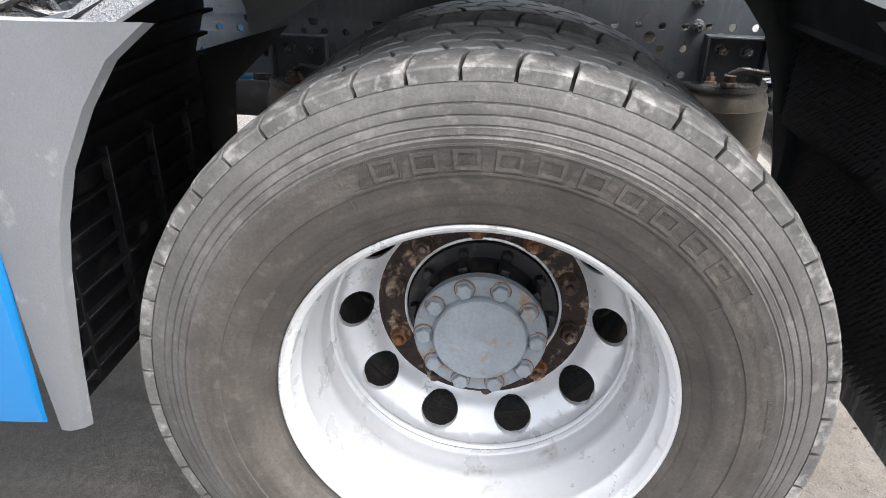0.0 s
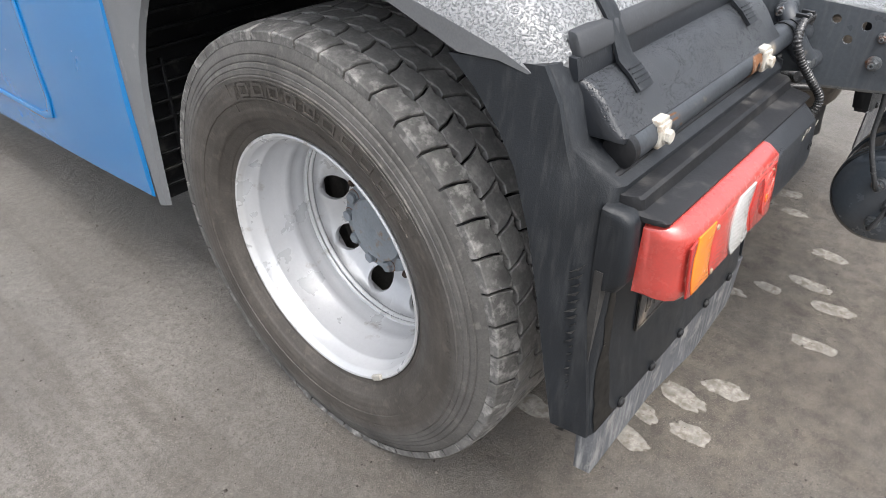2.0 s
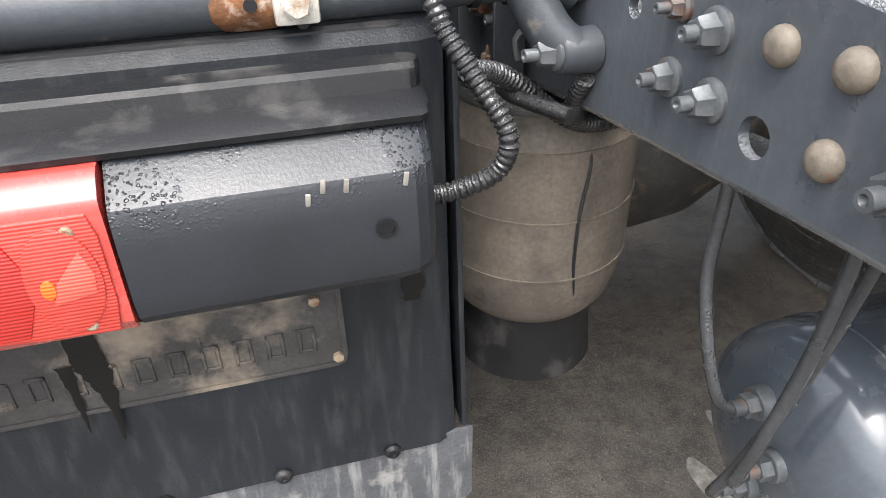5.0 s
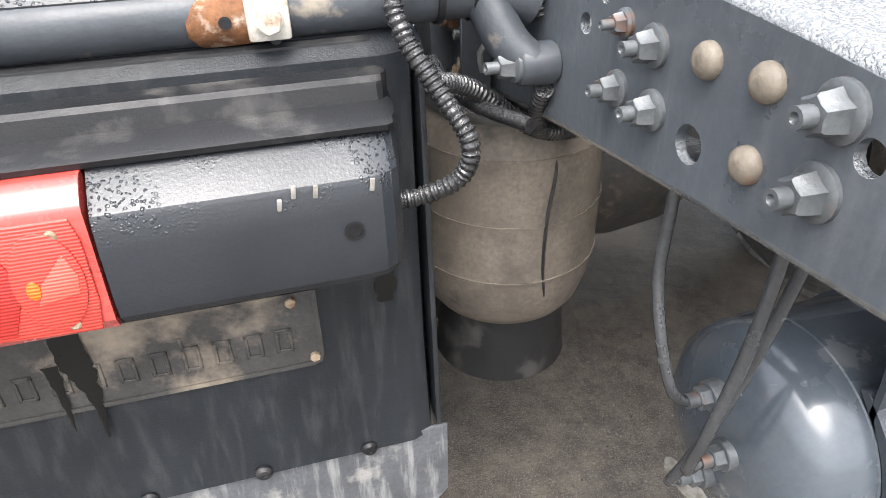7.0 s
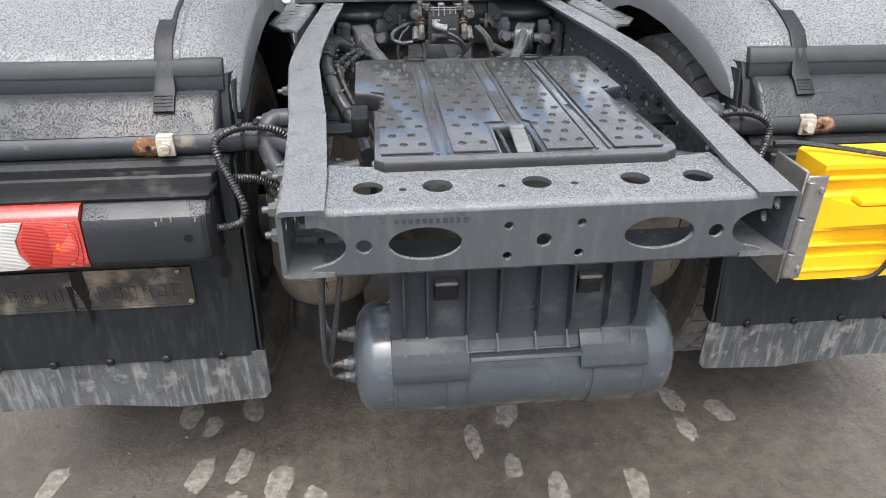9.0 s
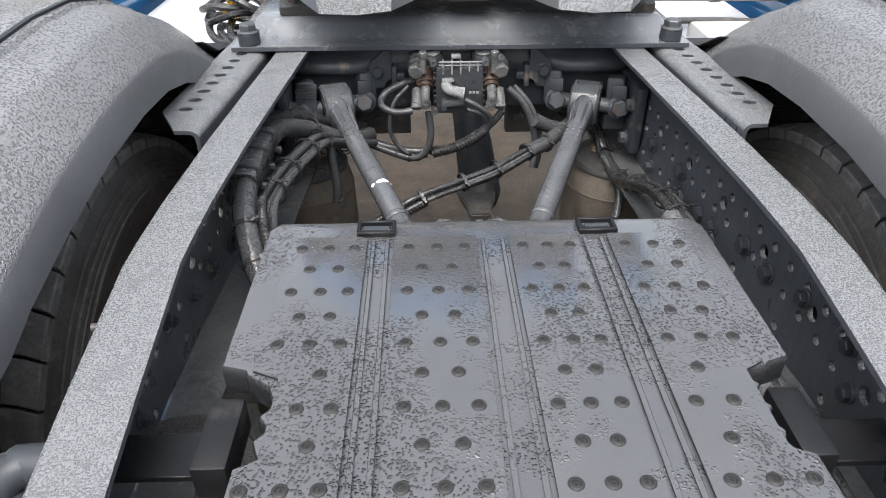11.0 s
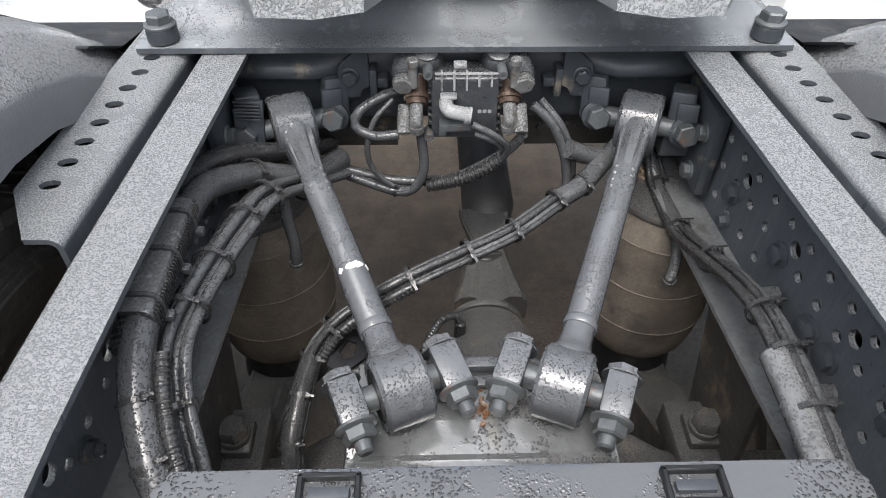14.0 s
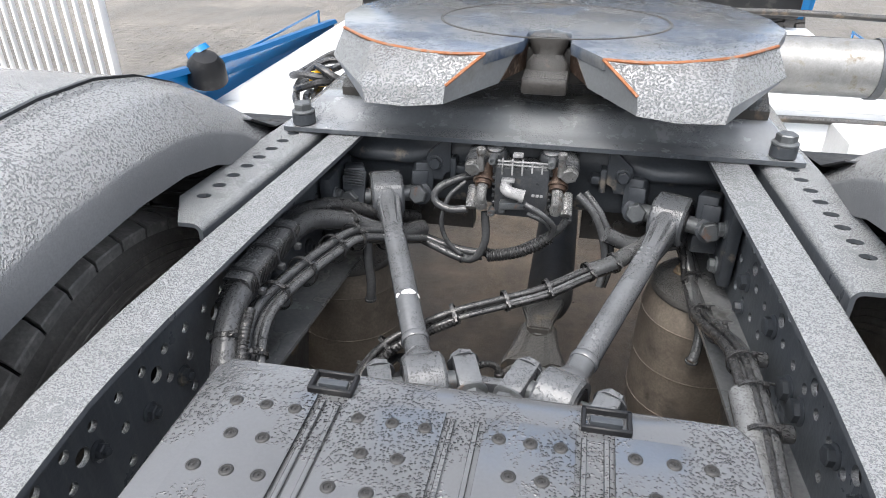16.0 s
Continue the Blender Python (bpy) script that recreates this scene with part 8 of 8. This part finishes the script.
for y in (0.144, 0.076, 0.0015):
    bm = B()
    add_sweep(bm, [[(-0.388 + dx, yy, 0.972 + dz) for dx, dz in ((-0.024, -0.006), (-0.024, 0.018), (-0.017, 0.0235), (0.011, 0.0235), (0.022, 0.0205), (0.026, 0.011), (0.026, -0.014), (0.022, -0.014), (0.022, 0.008), (0.01, 0.019), (-0.02, 0.016), (-0.02, -0.006))] for yy in (y - 0.003, y + 0.003)])
    add_box(bm, -0.366, -0.354, y - 0.006, y + 0.006, 0.952, 0.962, 0.002)
    part("duct_tie", bm, M_hose_grey, truck, "flat tie round the cable duct")
# flat ribbed clip by the left rod and hanging leads
bm = B()
add_box_on(bm, (-0.345, 0.415, 0.945), (0.05, 0.25, 0.95), (1, 0, 0), (0.075, 0.042, 0.008), 0.002)
clip = part("ribbed_clip", bm, M_frame_dark, truck, "grey ribbed sheet clip")
for k in range(6):
    bm = B()
    add_box_on(bm, (-0.345, 0.407 + k * 0.001, 0.957 + k * 0.0055), (0.05, 0.25, 0.95), (1, 0, 0), (0.0025, 0.040, 0.006), 0.0005)
    part("rib", bm, M_frame_dark, clip)
for pts in ([(-0.285, 0.30, 0.90), (-0.283, 0.285, 0.86), (-0.276, 0.275, 0.81), (-0.278, 0.27, 0.775)], [(0.350, 0.33, 0.785), (0.356, 0.31, 0.755), (0.352, 0.29, 0.725), (0.346, 0.28, 0.71)]):
    bm = B()
    add_pipe(bm, pts, 0.0095, 12)
    add_lathe(bm, [(-0.002, 0.009), (-0.002, 0.012), (0.002, 0.012), (0.002, 0.009)], pts[-1], (0, 0, 1), 14, 0, True)
    part("air_line", bm, M_hose_grey, truck, "short grey air line")


# ---- side skirt, deck and cab ahead of the axle ----
def build_skirt(s):
    bm = B()
    low = [(0.664, 0.420, 1.030), (0.80, 0.41, 1.003), (1.0, 0.395, 0.955), (1.32, 0.375, 0.915), (1.8, 0.345, 0.869), (2.7, 0.30, 0.80)]
    secs = []
    for y, z, t in low:
        secs.append([(s * 1.235, y, z), (s * 1.247, y, z + 0.006), (s * 1.250, y, z + 0.05), (s * 1.252, y, 0.70), (s * 1.250, y, t - 0.06), (s * 1.246, y, t - 0.012), (s * 1.236, y, t), (s * 1.215, y, t), (s * 1.215, y, t - 0.02), (s * 1.230, y, t - 0.07), (s * 1.230, y, z + 0.02)])
    # the rear edge leans with the wheel arch
    for k, (x, y, z) in enumerate(secs[0]):
        x = x if abs(x) > 1.239 else s * 1.239
        secs[0][k] = (x, 0.664 + 0.006 - 0.02 * max(0, z - 0.70) / 0.30, z)
    add_sweep(bm, secs)
    skirt = part("side_skirt", bm, M_blue, truck, "glossy blue painted side skirt", 8)
    # pressed flap panel
    loop = [(1.20, 0.56), (1.22, 0.50), (1.30, 0.475), (2.55, 0.42), (2.60, 0.46), (2.60, 0.87), (1.20, 0.87)]
    hole = [(1.225, 0.565), (1.245, 0.52), (1.305, 0.498), (2.535, 0.443), (2.578, 0.47), (2.578, 0.86), (1.225, 0.86)]
    part("flap_outline", plate(loop, [hole], 0.006, axes((s * 1.2535, 0, 0), (0, 1, 0), (0, 0, 1)), 0.002), M_blue, skirt)
    bm = B()
    add_sweep(bm, [[(s * 1.195, y, t - 0.012), (s * 1.2435, y, t - 0.010), (s * 1.238, y, t + 0.005), (s * 1.205, y, t + 0.006)] for y, z, t in low[1:]])
    part("skirt_edge", bm, M_blue_dark, skirt, "dark blue upper edge strip")


for s in (-1, 1):
    build_skirt(s)


def build_front_wheel(s):
    bm = B()
    add_tyre(bm, s * 1.085, s)
    add_tread(bm, s * 1.085, s, True)
    add_tread(bm, s * 1.085, s, False)
    bmesh.ops.translate(bm, verts=bm.verts, vec=(0, 3.62, 0))
    part("front_tyre", bm, M_rubber, truck, "black front truck tyre")


for s in (-1, 1):
    build_front_wheel(s)


def build_deck():
    for s in (-1, 1):
        bm = B()
        add_box(bm, s * 0.54, s * 1.19, 0.70, 3.05, 0.775, 0.785, 0.002, 1)
        deck = part("deck_plate", bm, M_alu, truck, "pale wet aluminium deck plate beside the chassis")
        for k in range(14):
            bm = B()
            y = 0.95 + 0.14 * k
            add_box(bm, s * 0.60, s * 1.15, y - 0.003, y + 0.003, 0.784, 0.788, 0.001, 1)
            part("deck_rib", bm, M_alu, deck)
    # dark cap on the left edge strip
    bm = B()
    add_lathe(bm, [(0, 0.0), (0, 0.07), (0.06, 0.062), (0.09, 0.04), (0.095, 0)], (-1.18, 1.32, 0.875), (0.25, -0.3, 1), 20)
    part("filler_cap", bm, M_black, truck, "black round cap with a blue lid")
    bm = B()
    add_lathe(bm, [(0, 0.0), (0, 0.045), (0.02, 0.04), (0.03, 0.0)], (-1.205, 1.34, 0.955), (-0.6, 0, 1), 18)
    part("cap_lid", bm, M_blue, truck)
    # coiled leads and silver duct behind the coupling
    rnd = random.Random(11)
    for k in range(7):
        c = Vector((-0.60 + rnd.uniform(-0.05, 0.05), 1.02 + rnd.uniform(-0.05, 0.08), 0.905 + 0.018 * k))
        bm = B()
        rr = rnd.uniform(0.06, 0.10)
        add_pipe(bm, [c + Vector((rr * math.cos(a), rr * 1.4 * math.sin(a), 0.02 * math.sin(a * 2 + k))) for a in [math.tau * i / 10 for i in range(11)]], 0.011, 8)
        part("coiled_lead", bm, M_hose, truck, "black coiled trailer lead")
    bm = B()
    add_cyl(bm, (-0.66, 1.0, 0.99), (-0.60, 1.0, 1.00), 0.024, 0.022, 16, 0.003)
    part("lead_plug", bm, M_yellow, truck, "yellow trailer plug")
    bm = B()
    add_pipe(bm, [(-0.56, 0.99, 1.05), (-0.50, 1.00, 1.06), (-0.44, 0.99, 1.06)], 0.014, 10)
    part("lead_coupling", bm, M_rust, truck, "rusty trailer coupling head")
    bm = B()
    add_pipe(bm, [(0.50, 1.45, 0.985), (0.9, 1.45, 0.985), (1.25, 1.43, 0.985)], 0.085, 24)
    part("silencer", bm, M_zinc, truck, "dull silver round silencer")
    for x in (0.62, 0.95):
        bm = B()
        add_lathe(bm, [(-0.012, 0.086), (-0.012, 0.090), (0.012, 0.090), (0.012, 0.086)], (x, 1.45, 0.985), (1, 0, 0), 28, 0, True)
        part("silencer_band", bm, M_steel, truck)
    for y, z, r in ((1.60, 1.03, 0.012), (1.18, 0.90, 0.010), (2.0, 1.04, 0.012)):
        bm = B()
        add_pipe(bm, [(0.45, y, z), (0.85, y + 0.01, z), (1.22, y, z - 0.01)], r, 10)
        part("pipe", bm, M_soil_shade, truck, "thin dark pipe")
    bm = B()
    add_box(bm, 0.78, 1.15, 1.02, 1.20, 0.785, 0.90, 0.008)
    part("step_box", bm, M_alu, truck, "pale aluminium step box")


M_alu = surf("pale aluminium plate", (0.66, 0.67, 0.67), 0.42, 0.25, 0.08, 4, 0.1, 120)
build_deck()


def build_cab():
    bm = B()
    secs = []
    for z, x, y in ((0.80, 1.235, 3.17), (1.0, 1.245, 3.15), (2.6, 1.245, 3.15), (3.3, 1.20, 3.25)):
        secs.append([(-x, y, z), (x, y, z), (x, 5.2, z), (-x, 5.2, z)])
    add_sweep(bm, secs)
    bmesh.ops.bevel(bm, geom=bm.edges[:], offset=0.03, segments=2, affect="EDGES")
    part("cab", bm, M_blue, truck, "blue truck cab")
    bm = B()
    add_box(bm, -1.14, 1.12, 2.95, 3.12, 0.84, 2.6, 0.02)
    part("cab_back", bm, M_black, truck, "black ribbed cab rear")


build_cab()


# ---- wheel chock in its holder on the right ----
def build_chock():
    c = thing("wheel_chock", (0.74, -0.78, 0.67), "yellow plastic wheel chock strapped in a bracket on the truck", "wheel chock")
    bm = B()
    x0, x1 = 0.615, 0.905
    sec = [(-0.725, 0.672), (-0.800, 0.672), (-0.824, 0.680), (-0.824, 0.735), (-0.812, 0.742), (-0.812, 0.790), (-0.822, 0.797), (-0.822, 0.875), (-0.810, 0.885), (-0.815, 0.928), (-0.826, 0.934), (-0.826, 0.946), (-0.725, 0.946)]
    secs = []
    for x in (x0, x0 + 0.006, x1 - 0.006, x1):
        f = 0.97 if x in (x0, x1) else 1.0
        secs.append([(x, -0.725 + (y + 0.725) * f, 0.81 + (z - 0.81) * f) for y, z in sec])
    add_sweep(bm, secs)
    part("body", bm, M_yellow, c)
    bm = B()
    add_sweep(bm, [[(0.640, -0.818, 0.800), (0.640, -0.820, 0.870), (0.640, -0.80, 0.870), (0.640, -0.80, 0.800)], [(0.700, -0.852, 0.822), (0.700, -0.852, 0.862), (0.700, -0.80, 0.862), (0.700, -0.80, 0.822)], [(0.860, -0.855, 0.826), (0.860, -0.855, 0.862), (0.860, -0.80, 0.862), (0.860, -0.80, 0.826)], [(0.90, -0.82, 0.81), (0.90, -0.82, 0.87), (0.90, -0.80, 0.87), (0.90, -0.80, 0.81)]])
    part("handle", bm, M_yellow, c)
    bm = B()
    add_box(bm, 0.69, 0.84, -0.8525, -0.81, 0.864, 0.878, 0.004)
    part("handle_shadow_slot", bm, M_yellow, c)
    for z in (0.705, 0.765, 0.915):
        bm = B()
        add_box(bm, 0.62, 0.90, -0.829, -0.80, z - 0.004, z + 0.004, 0.002, 1)
        part("rib", bm, M_yellow, c)
    b = thing("chock_holder", (0.59, -0.76, 0.66), "galvanised steel chock holder plate with hinge knuckles", "bracket")
    bm = B()
    add_box(bm, 0.578, 0.622, -0.832, -0.826, 0.690, 0.925, 0.002, 1)
    add_box(bm, 0.572, 0.579, -0.832, -0.72, 0.680, 0.935, 0.002, 1)
    part("plate", bm, M_zinc, b)
    for z0, z1 in ((0.70, 0.755), (0.760, 0.835), (0.840, 0.915)):
        bm = B()
        add_cyl(bm, (0.585, -0.834, z0), (0.585, -0.834, z1), 0.009, 0.009, 14, 0.001)
        part("knuckle", bm, M_zinc, b)
    for z in (0.715, 0.895):
        bm = B()
        add_hex(bm, (0.612, -0.832, z), (0, -1, 0), 0.011, 0.006, 0.008)
        part("bolt", bm, M_zinc, b)
    bm = B()
    add_pipe(bm, [(0.545, -0.745, 0.962), (0.60, -0.75, 0.962), (0.70, -0.79, 0.958), (0.78, -0.83, 0.952), (0.815, -0.845, 0.93), (0.818, -0.862, 0.85), (0.805, -0.845, 0.74), (0.78, -0.835, 0.685), (0.72, -0.80, 0.668), (0.64, -0.78, 0.664)], 0.0055, 8)
    tagged(part("elastic_cord", bm, M_hose, None), "black elastic cord holding the yellow chock", "cord")


build_chock()


# ---- fence and its foot ----
def build_fence():
    f = thing("fence", (-3.4, 3.3, 0), "white steel bar fence panel standing in dark block feet", "fence")
    a, d = Vector((-2.86, 3.05, 0)), Vector((-0.94, 0.34, 0)).normalized()
    bm = B()
    p = a
    add_box_on(bm, p + Vector((0, 0, 1.0)), (0, 0, 1), d, (1.9, 0.05, 0.05), 0.004)
    part("post", bm, M_white, f)
    bm = B()
    add_box_on(bm, p + d * 3.4 + Vector((0, 0, 1.0)), (0, 0, 1), d, (1.9, 0.05, 0.05), 0.004)
    part("post", bm, M_white, f)
    for z in (0.16, 1.9):
        bm = B()
        add_box_on(bm, p + d * 1.7 + Vector((0, 0, z)), d, (0, 0, 1), (3.4, 0.04, 0.04), 0.003)
        part("rail", bm, M_white, f)
    for k in range(26):
        bm = B()
        add_box_on(bm, p + d * (0.13 + 0.125 * k) + Vector((0, 0, 1.03)), (0, 0, 1), d, (1.74, 0.028, 0.028), 0.003)
        part("bar", bm, M_white, f)
    for q in (a + Vector((0.0, -0.02, 0)), a + d * 3.4):
        bm = B()
        n = Vector((-d.y, d.x, 0))
        secs = [[q + d * (sx * hx) + n * (sy * hy) + Vector((0, 0, z)) for sx, sy in ((-1, -1), (1, -1), (1, 1), (-1, 1))] for z, hx, hy in ((0.0, 0.125, 0.34), (0.115, 0.12, 0.33), (0.128, 0.112, 0.32))]
        add_sweep(bm, secs)
        foot = part("foot", bm, M_concrete, f, "dark block foot with hollow pockets")
        for k in (-0.6, 0.6):
            bm = B()
            add_box_on(bm, q + n * (0.33 * k) - d * 0.122 + Vector((0, 0, 0.055)), n, (0, 0, 1), (0.15, 0.06, 0.008), 0.003)
            part("pocket", bm, M_black, foot)
        for k in (-1, 1):
            bm = B()
            add_box_on(bm, q + n * (0.337 * k) + Vector((0, 0, 0.055)), d, (0, 0, 1), (0.13, 0.06, 0.008), 0.003)
            part("pocket", bm, M_black, foot)
        bm = B()
        add_box_on(bm, q - n * 0.2 + Vector((0, 0, 0.127)), n, d, (0.10, 0.07, 0.006), 0.002)
        part("top_pocket", bm, M_black, foot)


build_fence()


# ---- yard surface: block paving under dirt, pale splashes, grit ----
def build_paving():
    rnd = random.Random(21)
    kinds = []
    for k in range(5):
        bm = B()
        tilt = rnd.uniform(-0.0012, 0.0012), rnd.uniform(-0.0012, 0.0012)
        hx, hy = 0.0985, 0.0485
        lo = [bm.verts.new((sx * hx, sy * hy, -0.03)) for sx, sy in ((-1, -1), (1, -1), (1, 1), (-1, 1))]
        md = [bm.verts.new((sx * hx, sy * hy, -0.003)) for sx, sy in ((-1, -1), (1, -1), (1, 1), (-1, 1))]
        hi = [bm.verts.new((sx * (hx - 0.003), sy * (hy - 0.003), sx * tilt[0] + sy * tilt[1])) for sx, sy in ((-1, -1), (1, -1), (1, 1), (-1, 1))]
        for A, C in ((lo, md), (md, hi)):
            for q in range(4):
                bm.faces.new((A[q], A[(q + 1) % 4], C[(q + 1) % 4], C[q]))
        bm.faces.new(hi)
        me = bpy.data.meshes.new("paver")
        bmesh.ops.recalc_face_normals(bm, faces=bm.faces)
        bm.to_mesh(me)
        bm.free()
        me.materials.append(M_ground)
        kinds.append(me)
    rest = []
    made = 0
    for i in range(-46, 47):
        for j in range(-30, 62):
            y = j * 0.1005
            x = i * 0.2005 + (0.10 if j % 2 else 0.0)
            if abs(x) > 8 or y < -3.0 or y > 6.0:
                continue
            z = 0.0005 + rnd.uniform(-0.0012, 0.0010)
            near = -2.35 < x < -1.30 and -0.7 < y < 2.3
            if near and made < 300:
                ob = new("paver", kinds[(i * 3 + j) % 5])
                ob.parent = ground
                ob.location = (x, y, z)
                made += 1
            else:
                rest.append((x, y, z, (i * 3 + j) % 5))
    verts, faces = [], []
    for x, y, z, k in rest:
        b = len(verts)
        me = kinds[k]
        verts += [(v.co.x + x, v.co.y + y, v.co.z + z) for v in me.vertices if True]
        faces += [[q + b for q in p.vertices] for p in me.polygons]
    me = bpy.data.meshes.new("paving")
    me.from_pydata(verts, [], faces)
    me.materials.append(M_ground)
    ob = new("paving", me)
    ob.parent = ground
    tagged(ob, "brown-grey block paving under a film of dirt", "", "", "stuff")


def dirt_height(x, y):
    """How thick the dirt lies: it hides the joints near the truck and thins out farther off."""
    far = min(1.0, max(0.0, (y - 0.6) / 1.6)) * min(1.0, max(0.0, (-x - 0.9) / 0.8))
    h = 0.0028 - 0.0034 * far
    h += 0.0016 * noise.noise(Vector((x * 2.1, y * 1.3, 3.0))) + 0.0010 * noise.noise(Vector((x * 9, y * 7, 1.0))) + 0.0005 * noise.noise(Vector((x * 38, y * 38, 5.0)))
    return h


def build_dirt():
    x0, x1, y0, y1, st = -4.2, 2.0, -2.4, 4.4, 0.03
    nx, ny = int((x1 - x0) / st), int((y1 - y0) / st)
    verts = [(x0 + i * st, y0 + j * st, dirt_height(x0 + i * st, y0 + j * st)) for j in range(ny + 1) for i in range(nx + 1)]
    faces = [(j * (nx + 1) + i, j * (nx + 1) + i + 1, (j + 1) * (nx + 1) + i + 1, (j + 1) * (nx + 1) + i) for j in range(ny) for i in range(nx)]
    me = bpy.data.meshes.new("dirt_layer")
    me.from_pydata(verts, [], faces)
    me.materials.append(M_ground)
    me.polygons.foreach_set("use_smooth", [True] * len(me.polygons))
    ob = new("dirt_layer", me)
    ob.parent = ground
    tagged(ob, "damp brown-grey dirt trodden over the paving", "", "", "stuff")


def build_splashes():
    rnd = random.Random(31)
    spots = [(-0.775, -0.42), (-0.774, -0.605), (-0.546, -0.66), (-0.66, -0.725), (-0.455, -0.735), (-0.016, -0.556), (0.08, -0.66), (-0.11, -0.86), (-0.67, -0.585), (0.10, -0.445), (-0.847, -0.363), (-0.664, -0.357), (-0.565, -0.65),
             (0.185, -0.76), (0.624, -0.442), (0.749, -0.498), (0.619, -0.569), (0.098, -0.85), (0.40, -0.76), (-1.16, -0.60)]
    for cx, cy in spots:
        bm = B()
        L, W, turn = rnd.uniform(0.048, 0.076), rnd.uniform(0.026, 0.040), math.pi / 2 + rnd.uniform(-0.3, 0.3)
        n = 26
        rim = []
        for k in range(n):
            a = math.tau * k / n
            f = 0.95 + 0.32 * noise.noise(Vector((math.cos(a) * 1.9 + cx * 9, math.sin(a) * 1.9 + cy * 9, 0))) + rnd.uniform(-0.03, 0.03)
            u, v = L * f * math.copysign(abs(math.cos(a)) ** 0.75, math.cos(a)), W * f * math.copysign(abs(math.sin(a)) ** 0.8, math.sin(a))
            rim.append((cx + u * math.cos(turn) - v * math.sin(turn), cy + u * math.sin(turn) + v * math.cos(turn)))
        rows = []
        for f, lift in ((1.0, -0.0005), (0.8, 0.0009), (0.5, 0.0013), (0.2, 0.0015)):
            rows.append([(cx + (x - cx) * f, cy + (y - cy) * f, dirt_height(cx + (x - cx) * f, cy + (y - cy) * f) + lift) for x, y in rim])
        add_sweep(bm, rows)
        tagged(part("cement_splash", bm, M_cement, ground, "pale dried cement splash"), kind="stuff")
    # grit: small eight-sided stones, each turned and squashed its own way
    verts, faces = [], []
    octa = ((1, 0, 0), (-1, 0, 0), (0, 1, 0), (0, -1, 0), (0, 0, 1), (0, 0, -1))
    sides = ((0, 2, 4), (2, 1, 4), (1, 3, 4), (3, 0, 4), (2, 0, 5), (1, 2, 5), (3, 1, 5), (0, 3, 5))
    for k in range(6500):
        x, y = rnd.uniform(-2.8, 0.9), rnd.uniform(-1.5, 2.2)
        if k % 3 == 0:
            x, y = rnd.gauss(-1.45, 0.25), rnd.uniform(-1.3, 1.4)
        elif k % 3 == 1:
            x, y = rnd.uniform(-1.1, 0.9), rnd.uniform(-1.25, 0.2)
        r = rnd.uniform(0.0012, 0.0032) + (0.003 if k % 23 == 0 else 0.0)
        a = rnd.uniform(0, math.tau)
        c, d, w, h = math.cos(a), math.sin(a), rnd.uniform(0.6, 1.0), rnd.uniform(0.5, 0.8)
        z = dirt_height(x, y) + r * 0.3
        b = len(verts)
        for u, v, e in octa:
            u, v, e = u * r * rnd.uniform(0.8, 1.2), v * r * w * rnd.uniform(0.8, 1.2), e * r * h
            verts.append((x + u * c - v * d, y + u * d + v * c, z + e))
        faces += [tuple(q + b for q in f) for f in sides]
    me = bpy.data.meshes.new("grit")
    me.from_pydata(verts, [], faces)
    tagged(part("grit", me, M_grit, ground, "loose grit and small stones", 0), kind="stuff")


M_grit = surf("mixed grit", (0.19, 0.172, 0.15), 0.9, 0.0, 0.75, 35, 0.2, 200, ((0.035, 0.030, 0.026), 0.5, 22))
build_dirt()
build_splashes()
build_paving()
